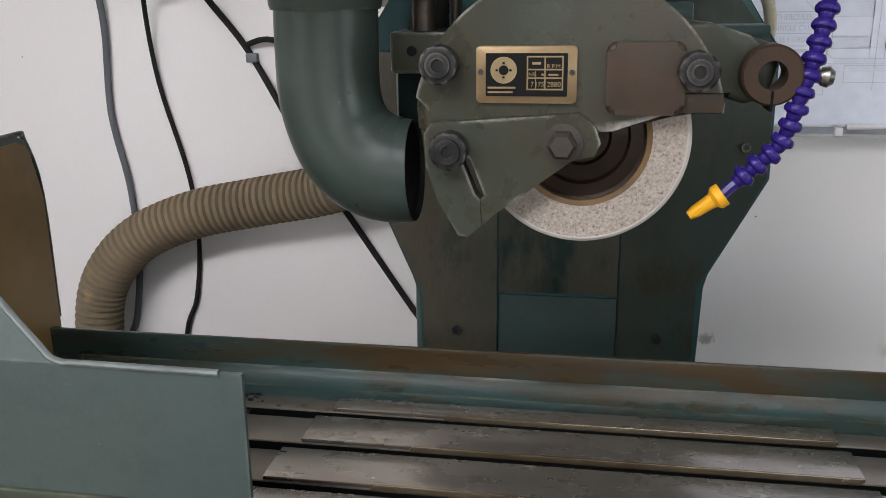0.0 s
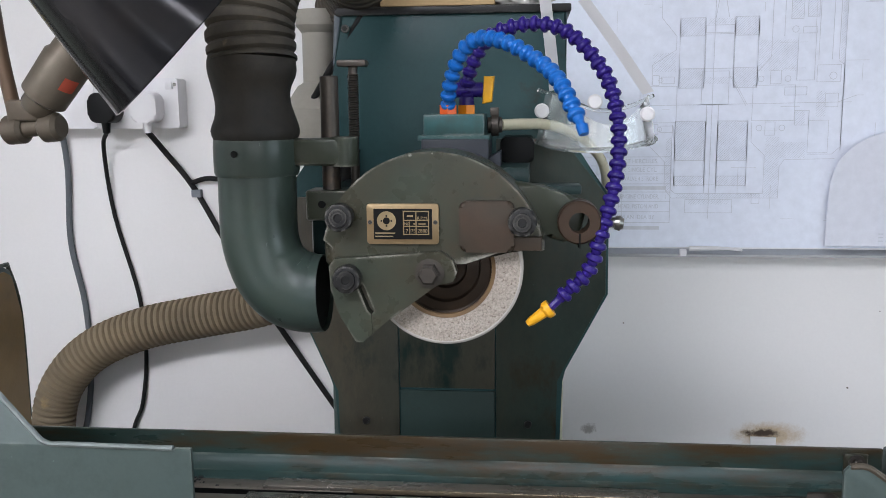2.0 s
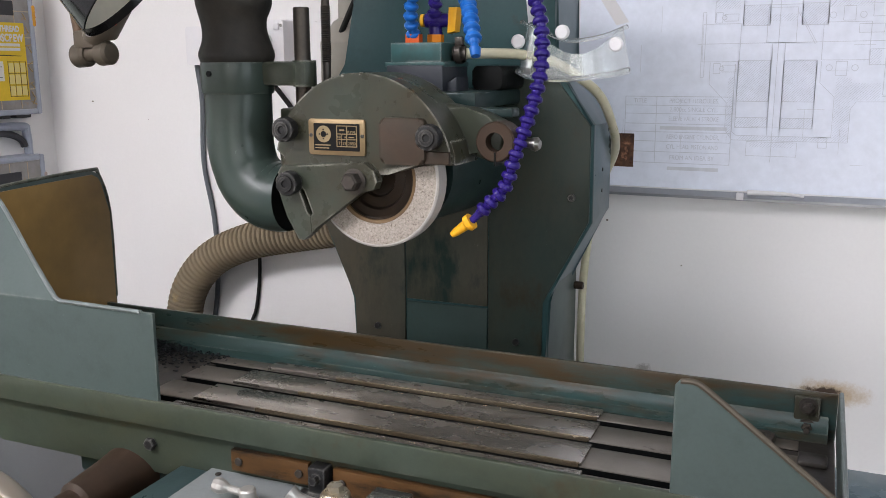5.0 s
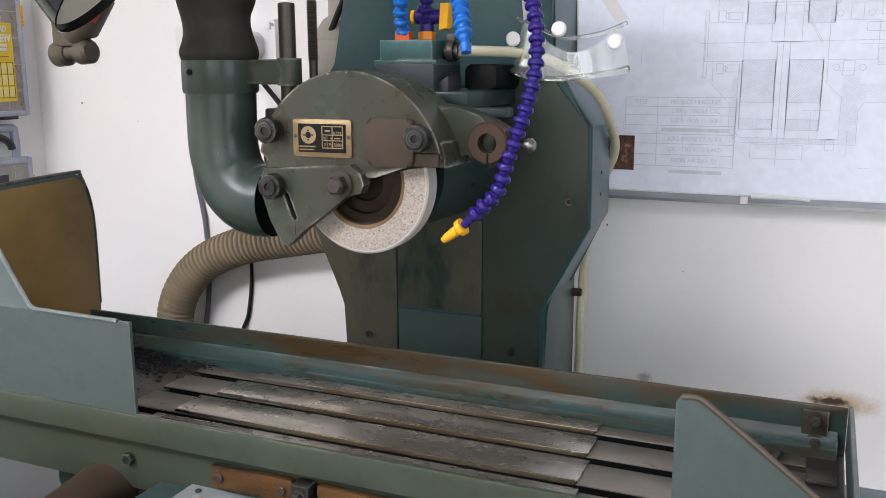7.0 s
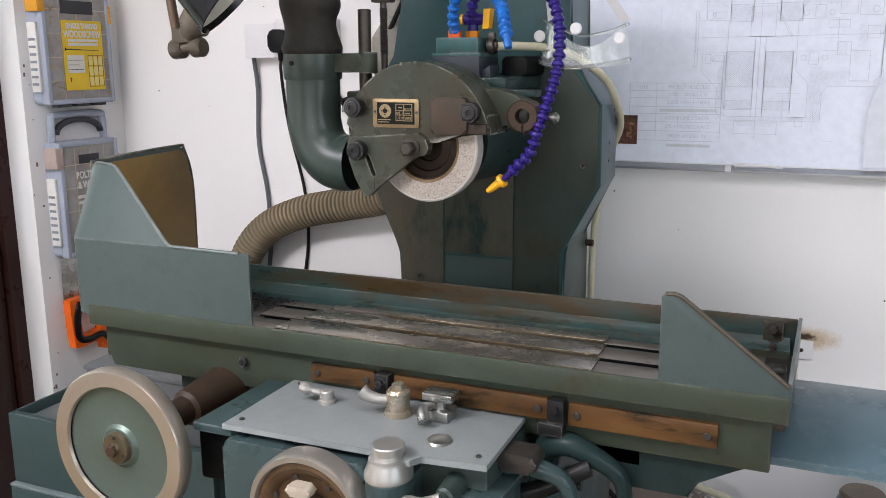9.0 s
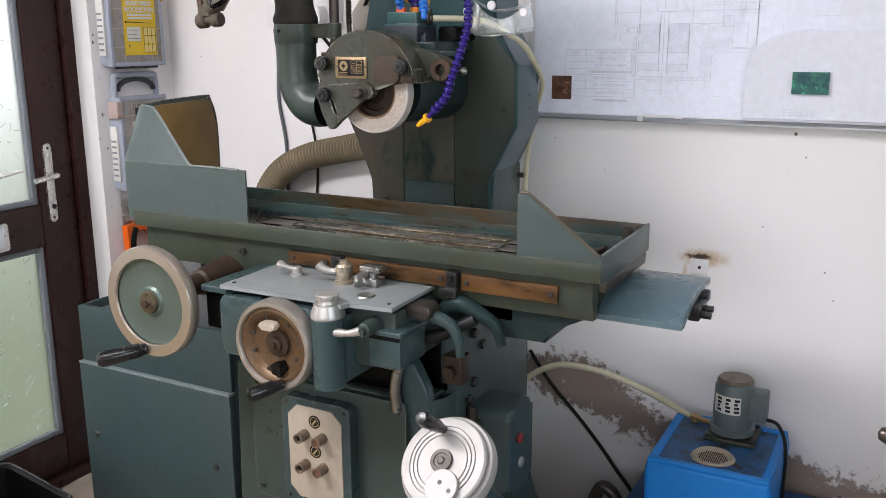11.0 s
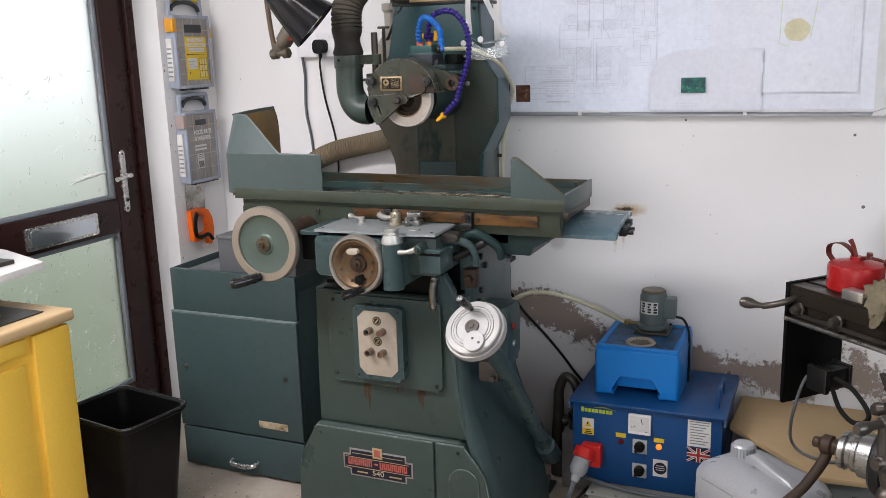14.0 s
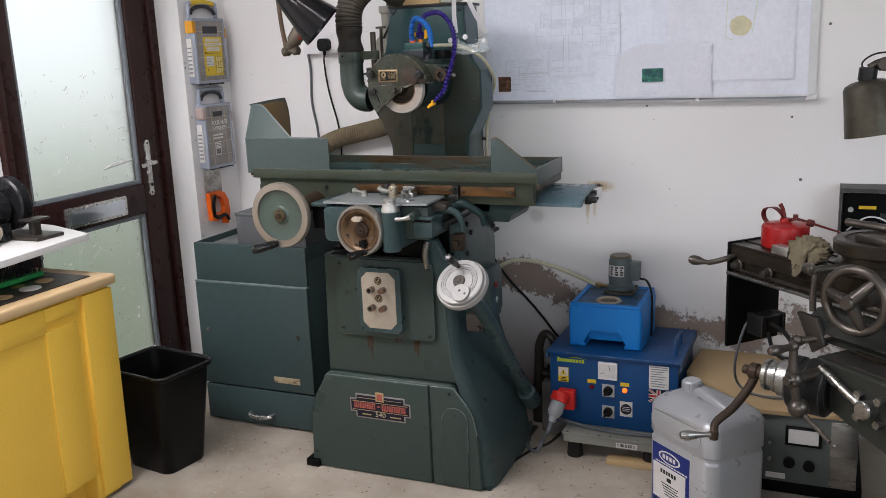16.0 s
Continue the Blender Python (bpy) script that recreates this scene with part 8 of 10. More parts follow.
photo(0.716, 0.793, 1.327, 1.3755, 1.3285, (0.012, 0.06, 0.08), (0.04, 0.22, 0.13), "small green colour photograph pinned to the sheet")

# switched socket with two plugs
sk = thing("double_socket", (-0.6, 1.33, 1.48), "white plastic double wall socket with two plugs in it", "socket")
bm = B()
bm_prism(bm, rounded(-0.648, -0.495, 1.477, 1.564, 0.004), "y", 1.32, 1.3595, 0.003)
part("box", bm, WHITE_PLASTIC, sk)
bm = B()
bm_prism(bm, rounded(-0.735, -0.65, 1.477, 1.555, 0.004), "y", 1.322, 1.3595, 0.003)
part("blank_plate", bm, WHITE_PLASTIC, sk)
for x, m, lab in ((-0.62, BLACK_PLASTIC, "black mains plug"), (-0.545, WHITE_PLASTIC, "white mains plug")):
    bm = B()
    bm_prism(bm, rounded(x - 0.024, x + 0.024, 1.488, 1.54, 0.014), "y", 1.283, 1.32, 0.0045, 3)
    bm_cyl(bm, (x, 1.30, 1.488), (x, 1.30, 1.47), 0.008, 0.006, seg=12)
    part("plug", bm, m, sk, lab)
for x in (-0.585, -0.51):
    box_part("rocker", (x - 0.006, x + 0.006, 1.316, 1.321, 1.545, 1.558), WHITE_PLASTIC, sk, 0.001)
cyl_part("screw", (-0.5, 1.3195, 1.553), (-0.5, 1.318, 1.553), 0.003, STEEL, sk)


def cable(pts, r, material, label, name="cable"):
    t = thing(name, pts[-1], label, "cable")
    bm = B()
    bm_tube(bm, pts, r, 10, 6)
    return part("sheath", bm, material, t)


cable([(-0.728, 1.345, 1.48), (-0.725, 1.352, 1.40), (-0.731, 1.354, 1.27), (-0.712, 1.354, 1.15), (-0.71, 1.354, 1.03), (-0.725, 1.352, 0.92), (-0.76, 1.35, 0.80), (-0.76, 1.35, 0.40), (-0.74, 1.34, 0.008)], 0.0055, GREY_CABLE, "grey mains cable running down the white wall")
cable([(-0.62, 1.30, 1.472), (-0.645, 1.335, 1.44), (-0.642, 1.353, 1.32), (-0.606, 1.354, 1.17), (-0.599, 1.354, 1.06), (-0.612, 1.354, 0.96), (-0.64, 1.352, 0.86), (-0.65, 1.35, 0.5), (-0.66, 1.34, 0.008)], 0.0038, BLACK_RUBBER, "black mains cable hanging from a plug")
cable([(-0.545, 1.30, 1.472), (-0.535, 1.335, 1.44), (-0.492, 1.353, 1.375), (-0.445, 1.354, 1.29), (-0.40, 1.354, 1.205), (-0.322, 1.354, 1.085), (-0.222, 1.354, 0.935), (-0.12, 1.35, 0.80), (-0.1, 1.34, 0.4), (-0.1, 1.33, 0.006)], 0.0052, BLACK_RUBBER, "black mains cable clipped across the white wall")
cable([(-0.492, 1.352, 1.378), (-0.46, 1.345, 1.387), (-0.42, 1.335, 1.385), (-0.30, 1.25, 1.39), (-0.2, 1.12, 1.40), (-0.165, 1.04, 1.44)], 0.0045, BLACK_RUBBER, "black cable branching to the machine")
cable([(0.10, 1.34, 0.62), (0.16, 1.35, 0.53), (0.257, 1.352, 0.43), (0.345, 1.352, 0.325), (0.42, 1.34, 0.22), (0.44, 1.3, 0.006)], 0.005, BLACK_RUBBER, "thick black cable slanting down the wall")
clip = thing("cable_clip", (-0.485, 1.35, 1.36), "small grey cable clip nailed to the wall", "cable clip")
box_part("clip", (-0.492, -0.474, 1.347, 1.36, 1.352, 1.366), SEAL_GREY, clip, 0.002)

# broken wall box with rust streaks
wb2 = thing("wall_plate", (0.53, 1.355, 0.94), "white fixing plate in a rusty chipped hole", "wall plate")
bm = B()
bm_box(bm, 0.513, 0.557, 1.3545, 1.3597, 0.883, 0.922, 0.001)
p = part("plate", bm, WHITE_PLASTIC, wb2)
cyl_part("screw", (0.536, 1.3545, 0.902), (0.536, 1.353, 0.902), 0.004, BLACK_STEEL, p)
bm = B()
random.seed(31)
for k in range(60):
    x, z, q = random.uniform(-1.0, 1.4), random.uniform(0.5, 1.9), random.uniform(0.0006, 0.0018)
    bm_lathe(bm, [(0, 0.0008), (q, 0.0006), (q * 1.2, 0)], (x, 1.36, z), (0, -1, 0), 7)
for x, z, q in ((1.243, 1.191, 0.0045), (1.281, 0.966, 0.0055), (0.73, 1.236, 0.004), (-1.035, 1.397, 0.002), (0.756, 1.184, 0.002), (0.90, 0.37, 0.006), (1.353, 1.508, 0.005)):
    bm_lathe(bm, [(0, 0.0012), (q * 0.85, 0.0012), (q, 0)], (x, 1.36, z), (0, -1, 0), 12)
tagged(link_mesh("trim_specks", bm, CHIP), "dark nail holes and specks in the wall paint", kind="structure")

# work lamp with a black conical shade on a jointed arm
lp = thing("work_lamp", (-0.44, 1.34, 1.9), "jointed work lamp with a black metal cone shade", "lamp")
axis = Vector((0.68, 0.35, -0.70)).normalized()
apex = Vector((-0.186, 0.56, 1.566)) - axis * 0.165
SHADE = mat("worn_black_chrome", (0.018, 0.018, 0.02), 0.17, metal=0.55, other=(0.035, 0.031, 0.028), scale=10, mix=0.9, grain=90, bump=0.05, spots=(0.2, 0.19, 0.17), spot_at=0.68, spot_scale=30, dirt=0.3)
bm = B()
bm_lathe(bm, [(0.028, -0.03), (0.03, -0.01), (0.034, 0.0), (0.05, 0.05), (0.066, 0.11), (0.078, 0.16), (0.0795, 0.165), (0.078, 0.166), (0.064, 0.11), (0.048, 0.05), (0.03, 0.004), (0.0, 0.004)], apex, axis, 48)
shade = part("shade", bm, SHADE, lp, "worn black metal cone shade")
bm = B()
bm_lathe(bm, [(0.0755, 0.157), (0.063, 0.109), (0.0475, 0.051), (0.028, 0.008), (0, 0.007)], apex, axis, 40)
part("reflector", bm, mat("cream_reflector", (0.74, 0.68, 0.57), 0.4, scale=10), shade, "cream reflector inside")
JT = Vector((-0.432, 0.748, 1.494))
OLD_BRASS = mat("tarnished_fitting", (0.13, 0.11, 0.085), 0.45, metal=0.45, other=(0.07, 0.055, 0.04), scale=14, mix=0.9, spots=(0.24, 0.21, 0.16), spot_at=0.66, spot_scale=30)
NECK0, NECK1 = Vector((-0.428, 0.745, 1.512)), Vector((-0.352, 0.735, 1.60))
bm = B()
bm_lathe(bm, [(0, 0), (0.016, 0), (0.019, 0.006), (0.019, 0.016), (0.026, 0.02), (0.027, 0.07), (0.024, 0.075), (0.022, 0.115), (0, 0.116)], NECK0, NECK1 - NECK0, 28)
neck = part("socket_neck", bm, OLD_BRASS, lp, "tarnished metal neck")
bm = B()
bm_lathe(bm, [(0.0272, 0.046), (0.0274, 0.048), (0.0274, 0.060), (0.0272, 0.062)], NECK0, NECK1 - NECK0, 8, (225, 262))
part("red_mark", bm, mat("faded_red_mark", (0.38, 0.07, 0.04), 0.6, scale=60), neck, "faded red paint mark")
bm = B()
bm_cyl(bm, JT + Vector((-0.036, 0.004, -0.004)), JT + Vector((-0.010, 0.001, -0.002)), 0.0165, seg=28, bevel=0.004)
bm_cyl(bm, JT + Vector((0.010, -0.001, -0.002)), JT + Vector((0.034, -0.004, 0.0)), 0.016, seg=28, bevel=0.004)
bm_cyl(bm, JT + Vector((-0.012, 0.001, -0.002)), JT + Vector((0.012, -0.001, 0)), 0.010, seg=20)
bm_box(bm, JT.x - 0.026, JT.x + 0.012, JT.y - 0.012, JT.y + 0.012, JT.z + 0.006, JT.z + 0.03, 0.004)
part("joint", bm, OLD_BRASS, lp, "brown clamp joint")
bm = B()
bm_tube(bm, [JT + Vector((-0.022, 0, 0.015)), (-0.468, 0.75, 1.60), (-0.482, 0.755, 1.78), (-0.49, 0.765, 1.95)], 0.008, 14, 4)
bm_tube(bm, [(-0.49, 0.765, 1.95), (-0.48, 1.05, 1.98), (-0.46, 1.358, 1.96)], 0.008, 14, 4)
bm_tube(bm, [NECK1, apex + axis * 0.03 + Vector((-0.02, 0.03, -0.02)), apex - axis * 0.02], 0.014, 12, 4)
part("arm", bm, mat("tan_brown_tube_paint", (0.12, 0.078, 0.048), 0.4, metal=0.3, other=(0.075, 0.05, 0.034), scale=12, mix=0.9, bump=0.08), lp, "brown tubular arm")

# ---------------------------------------------------------------- right: converter, coolant tank, can, mill
# step stool
st = thing("step_stool", (0.7, 1.05, 0.0), "low grey metal step stool on black feet", "stool")
STOOL = mat("grey_stool_paint", (0.25, 0.25, 0.22), 0.45, other=(0.2, 0.2, 0.17), scale=8, grain=180, bump=0.04, spots=(0.1, 0.09, 0.07), spot_at=0.68)
bm = B()
bm_box(bm, 0.53, 0.875, 0.86, 1.24, 0.062, 0.1, 0.005)
bm_box(bm, 0.525, 0.88, 0.855, 1.245, 0.094, 0.101, 0.003)
top = part("top", bm, STOOL, st)
for x in (0.565, 0.84):
    for y in (0.895, 1.2):
        bm = B()
        bm_lathe(bm, [(0, 0), (0.028, 0), (0.03, 0.005), (0.025, 0.062), (0, 0.062)], (x, y, 0), (0, 0, 1), 24)
        part("foot", bm, BLACK_RUBBER, st, "black rubber foot")
bm = B()
bm_box(bm, 0.725, 0.80, 0.8535, 0.8565, 0.069, 0.087)
sl = part("bar_label", bm, WLABEL, top, "white bar label")
bm = B()
random.seed(2)
x = 0.73
while x < 0.79:
    w = random.choice((0.001, 0.002, 0.003))
    bm_box(bm, x, x + w, 0.8528, 0.8535, 0.074, 0.085)
    x += w + random.choice((0.0015, 0.0025))
part("bars", bm, INK, sl)
bm = B()
for x in (0.545, 0.62, 0.66, 0.7, 0.8):
    bm_cyl(bm, (x, 0.865, 0.1012), (x, 0.865, 0.1022), 0.004, seg=10)
part("rivets", bm, BLACK_STEEL, top)
wd = thing("wood_scrap", (0.77, 0.87, 0.0), "bare wood offcut under the step stool", "wood scrap")
box_part("batten", (0.69, 0.88, 0.85, 0.90, 0.0, 0.022), PINE, wd, 0.002)

# rotary converter box
TW_BLUE = mat("converter_blue_paint", (0.009, 0.063, 0.19), 0.38, other=(0.008, 0.045, 0.14), scale=5, grain=220, bump=0.04, spots=(0.03, 0.05, 0.09), spot_at=0.7, worn=(0.2, 0.25, 0.3))
tw = thing("phase_converter", (0.69, 1.1, 0.1), "dark blue steel phase converter box with switches", "converter")
bm = B()
bm_box(bm, 0.46, 0.925, 0.942, 1.3, 0.1015, 0.372, 0.003)
part("body", bm, TW_BLUE, tw)
bm = B()
bm_box(bm, 0.45, 0.937, 0.925, 1.315, 0.372, 0.382, 0.003)
bm_box(bm, 0.45, 0.456, 0.926, 1.31, 0.352, 0.374)
bm_box(bm, 0.931, 0.937, 0.926, 1.31, 0.352, 0.374)
part("lid", bm, TW_BLUE, tw, "blue folded lid")
bm = B()
bm_tube(bm, [(0.905, 1.0, 0.382), (0.905, 1.0, 0.43), (0.905, 1.02, 0.438), (0.905, 1.10, 0.438), (0.905, 1.12, 0.43), (0.905, 1.12, 0.382)], 0.006, 10, 4)
part("lid_handle", bm, TW_BLUE, tw)
FY0 = 0.9415
bm = B()
for k in range(9):
    x0 = 0.488 + 0.0115 * k
    bm_box(bm, x0, x0 + 0.009, FY0 - 0.001, FY0 + 0.0005, 0.340 + (0.0 if k else -0.001), 0.352 + (0.004 if k in (0,) else 0.0))
bm_prism(bm, [(0.53, 0.356), (0.56, 0.362), (0.60, 0.354), (0.56, 0.359)], "y", FY0 - 0.001, FY0 + 0.0005)
part("brand_bars", bm, mat("lime_print", (0.45, 0.55, 0.04), 0.5, scale=20), tw, "lime green brand bars")
bm = B()
bm_box(bm, 0.492, 0.53, FY0 - 0.0012, FY0 + 0.0005, 0.262, 0.318)
w = part("warning_label", bm, YLABEL, tw, "yellow and white warning label")
bm = B()
bm_box(bm, 0.493, 0.529, FY0 - 0.0018, FY0 - 0.0012, 0.285, 0.317)
part("white_field", bm, WLABEL, w)
bm = B()
bm_prism(bm, [(0.499, 0.29), (0.523, 0.29), (0.511, 0.312)], "y", FY0 - 0.0024, FY0 - 0.0018)
part("triangle", bm, YLABEL, w)
bm = B()
bm_prism(bm, [(0.509, 0.306), (0.513, 0.306), (0.511, 0.300), (0.514, 0.300), (0.510, 0.292), (0.5105, 0.299), (0.508, 0.299)], "y", FY0 - 0.003, FY0 - 0.0024)
for k in range(3):
    bm_box(bm, 0.503 - 0.002 * k, 0.52 + 0.002 * k, FY0 - 0.0018, FY0 - 0.0012, 0.277 - 0.006 * k, 0.28 - 0.006 * k)
part("black_marks", bm, INK, w)
bm = B()
bm_box(bm, 0.642, 0.712, FY0 - 0.012, FY0 + 0.001, 0.29, 0.355, 0.002)
ga = part("ammeter", bm, WHITE_PLASTIC, tw, "white square panel meter")
bm = B()
bm_box(bm, 0.647, 0.707, FY0 - 0.0128, FY0 - 0.012, 0.30, 0.35)
part("dial_face", bm, WLABEL, ga)
lines("needle", [(0.687, 0.325, 0.682, 0.345), (0.66, 0.318, 0.664, 0.314), (0.695, 0.302, 0.702, 0.302), (0.652, 0.315, 0.656, 0.312)], FY0 - 0.0134, 0.0022, INK, ga)
for z in (0.247, 0.165):
    bm = B()
    bm_box(bm, 0.655, 0.70, FY0 - 0.003, FY0 + 0.001, z - 0.025, z + 0.022, 0.001)
    pl = part("switch_plate", bm, mat("grey_switch_plate", (0.42, 0.43, 0.42), 0.5, scale=15), tw, "grey rotary switch plate")
    bm = B()
    bm_lathe(bm, [(0, 0.016), (0.012, 0.016), (0.016, 0.012), (0.017, 0.0)], (0.678, FY0 - 0.003, z), (0, -1, 0), 24)
    bm_prism(bm, [(0.664, z - 0.01), (0.688, z + 0.008), (0.692, z + 0.002), (0.668, z - 0.016)], "y", FY0 - 0.026, FY0 - 0.015, 0.002)
    part("switch_knob", bm, BLACK_PLASTIC, pl)
for x, lit in ((0.617, False), (0.737, True)):
    box_part("tag", (x - 0.016, x + 0.016, FY0 - 0.0012, FY0 + 0.0005, 0.268, 0.282), YLABEL, tw, 0, "small yellow tag")
    bm = B()
    bm_lathe(bm, [(0, 0.009), (0.005, 0.008), (0.008, 0.005), (0.0095, 0.0)], (x, FY0, 0.253), (0, -1, 0), 18)
    part("indicator", bm, glow("lit_amber", (1.0, 0.11, 0.01), 2.6) if lit else mat("dark_red_lens", (0.12, 0.01, 0.01), 0.25, scale=20), tw, "lit amber indicator lamp" if lit else "dark red indicator lamp")
bm = B()
bm_box(bm, 0.72, 0.765, FY0 - 0.0012, FY0 + 0.0005, 0.153, 0.21)
rl = part("round_label", bm, WLABEL, tw, "white label with a blue disc")
bm = B()
bm_lathe(bm, [(0, 0.001), (0.02, 0.001), (0.02, 0)], (0.7425, FY0 - 0.0012, 0.1815), (0, -1, 0), 28)
disc = part("blue_disc", bm, NAVY, rl)
lines("disc_bars", [(0.73, 0.19, 0.755, 0.19), (0.728, 0.183, 0.757, 0.183), (0.73, 0.176, 0.755, 0.176)], FY0 - 0.003, 0.002, WLABEL, rl)
bm = B()
bm_box(bm, 0.823, 0.892, FY0 - 0.0012, FY0 + 0.0005, 0.272, 0.358)
il = part("instruction_label", bm, WLABEL, tw, "white instruction label")
lines("small_bars", [(0.83, 0.345 - 0.009 * k, 0.886 - 0.008 * (k % 3), 0.345 - 0.009 * k) for k in range(8)] + [(0.828, 0.353, 0.888, 0.353)], FY0 - 0.0018, 0.003, SEAL_GREY, il)
# flag sticker
bm = B()
bm_box(bm, 0.823, 0.892, FY0 - 0.0012, FY0 + 0.0005, 0.222, 0.268)
fg = part("flag_sticker", bm, NAVY, tw, "union flag sticker")
fx, fz, fw, fh = 0.8575, 0.245, 0.0345, 0.023
for w_, m_, y_ in ((0.0095, WLABEL, FY0 - 0.0018), (0.0042, RED_EN, FY0 - 0.0024)):
    lines("diagonals", [(fx - fw, fz - fh, fx + fw, fz + fh), (fx - fw, fz + fh, fx + fw, fz - fh)], y_, w_ * 0.75, m_, fg)
for w_, m_, y_ in ((0.014, WLABEL, FY0 - 0.003), (0.008, RED_EN, FY0 - 0.0036)):
    lines("cross", [(fx - fw, fz, fx + fw, fz), (fx, fz - fh, fx, fz + fh)], y_, w_, m_, fg)
# red industrial plug with its lead
RED_PL = mat("red_socket_plastic", (0.62, 0.025, 0.02), 0.35, scale=14, bump=0.02)
bm = B()
bm_box(bm, 0.495, 0.56, FY0 - 0.035, FY0 + 0.001, 0.165, 0.24, 0.006)
sc = part("red_socket", bm, RED_PL, tw, "red three-phase wall socket")
bm = B()
d = Vector((-0.2, -0.55, -0.8)).normalized()
bm_lathe(bm, [(0, -0.01), (0.033, -0.01), (0.034, 0.0), (0.034, 0.022), (0.028, 0.024), (0.0, 0.024)], (0.512, FY0 - 0.045, 0.222), d, 30)
part("plug_collar", bm, RED_PL, sc, "red plug collar")
bm = B()
bm_lathe(bm, [(0.0, 0.022), (0.027, 0.022), (0.028, 0.06), (0.021, 0.075), (0.015, 0.08), (0.012, 0.10), (0, 0.10)], (0.512, FY0 - 0.045, 0.222), d, 24)
part("plug_body", bm, mat("grey_plug_plastic", (0.32, 0.33, 0.34), 0.5, scale=15), sc, "grey plug body")
box_part("plug_label", (0.503, 0.532, FY0 - 0.0635, FY0 - 0.0625, 0.226, 0.24), WLABEL, sc, 0)
e = Vector((0.512, FY0 - 0.045, 0.222)) + d * 0.098
cable([e, e + d * 0.04, (0.455, 0.86, 0.06), (0.43, 0.85, 0.012), (0.38, 0.90, 0.009), (0.33, 1.1, 0.009)], 0.0075, GREY_CABLE, "grey-brown mains lead from a red plug to the floor")
cable([(0.42, 1.0, 0.10), (0.5, 0.93, 0.118), (0.62, 0.9, 0.112), (0.72, 0.895, 0.108), (0.84, 0.9, 0.108), (0.9, 0.91, 0.10)], 0.006, GREY_CABLE, "grey cable lying along the stool")
cable([(0.36, 0.72, 0.006), (0.40, 0.85, 0.006), (0.46, 0.92, 0.02), (0.5, 0.99, 0.05)], 0.005, BLACK_RUBBER, "black cable on the floor by the grinder")

# coolant tank with its pump
TANK = mat("bright_blue_tank_plastic", (0.012, 0.21, 0.62), 0.42, other=(0.012, 0.17, 0.52), scale=5, grain=90, bump=0.08, spots=(0.03, 0.085, 0.17), spot_at=0.66, spot_scale=12)
ct = thing("coolant_tank", (0.645, 1.14, 0.382), "bright blue moulded plastic coolant tank with grimy top", "tank")
bm = B()
x0, x1, y0, y1 = 0.518, 0.782, 1.0, 1.29
bm_prism(bm, [(x0, 0.383), (x0 - 0.003, 0.52), (x0 + 0.002, 0.542), (x1 - 0.002, 0.542), (x1 + 0.003, 0.52), (x1, 0.383), (x1 - 0.06, 0.383), (x1 - 0.066, 0.40), (x1 - 0.07, 0.462), (x0 + 0.07, 0.462), (x0 + 0.066, 0.40), (x0 + 0.058, 0.383)], "y", y0, y1, 0.012, 4)
bm_box(bm, x0 + 0.05, x1 - 0.05, y0 + 0.026, y1 - 0.01, 0.405, 0.47, 0.006)
body = part("body", bm, TANK, ct)
bm = B()
for d in ((x0 + 0.003, x1 - 0.003, y0 + 0.004, y0 + 0.022), (x0 + 0.003, x1 - 0.003, y1 - 0.022, y1 - 0.004), (x0 + 0.003, x0 + 0.022, y0 + 0.022, y1 - 0.022), (x1 - 0.022, x1 - 0.003, y0 + 0.022, y1 - 0.022)):
    bm_box(bm, *d, 0.538, 0.5495, 0.004, 3)
part("top_rim", bm, TANK, body, "rounded blue rim")
GRIME = mat("oily_blue_grime", (0.02, 0.12, 0.32), 0.5, other=(0.035, 0.05, 0.05), scale=16, mix=1.0, spots=(0.03, 0.028, 0.022), spot_at=0.52, spot_scale=22, bump=0.12)
box_part("grimy_top", (x0 + 0.02, x1 - 0.02, y0 + 0.02, y1 - 0.02, 0.540, 0.5435), GRIME, body, 0, "grimy blue tank top")
bm = B()
bm_lathe(bm, [(0.0, -0.0015), (0.034, -0.0015), (0.038, 0.001), (0.043, 0.0045), (0.048, -0.001)], (0.648, 1.078, 0.5455), (0, 0, 1), 32)
fil = part("filler", bm, CREAM, ct, "cream filler strainer")
bm = B()
for k in range(15):
    for j in (-2, -1, 0, 1, 2):
        x_ = 0.648 + (k - 7) * 0.0044
        y_ = 1.078 + j * 0.011
        if (x_ - 0.648) ** 2 + (y_ - 1.078) ** 2 < 0.00095:
            bm_box(bm, x_ - 0.0011, x_ + 0.0011, y_ - 0.0042, y_ + 0.0042, 0.5438, 0.5446)
part("slots", bm, BLACK_GAP, fil)["kind"] = "stuff"
bm = B()
bm_box(bm, 0.608, 0.722, 1.158, 1.272, 0.543, 0.5535, 0.004)
pp = part("pump_plate", bm, GREEN_OILY, ct, "grimy pump plate")
for x_, y_ in ((0.617, 1.167), (0.713, 1.167), (0.617, 1.263), (0.713, 1.263)):
    bolt(pp, (x_, y_, 0.5535), (0, 0, 1), 0.0055, 0.005)
PUMP = mat("pump_grey_green_paint", (0.12, 0.15, 0.15), 0.42, scale=8, spots=(0.08, 0.08, 0.07), spot_at=0.66)
bm = B()
bm_lathe(bm, [(0.036, 0), (0.05, 0.004), (0.05, 0.016), (0.044, 0.02), (0.046, 0.05), (0.044, 0.115), (0.04, 0.122), (0.038, 0.13), (0.0, 0.132)], (0.663, 1.215, 0.553), (0, 0, 1), 36)
pump = part("pump", bm, PUMP, ct, "grey-green coolant pump")
bm = B()
bm_cyl(bm, (0.663, 1.215, 0.679), (0.663, 1.215, 0.688), 0.041, 0.038, seg=32, bevel=0.002)
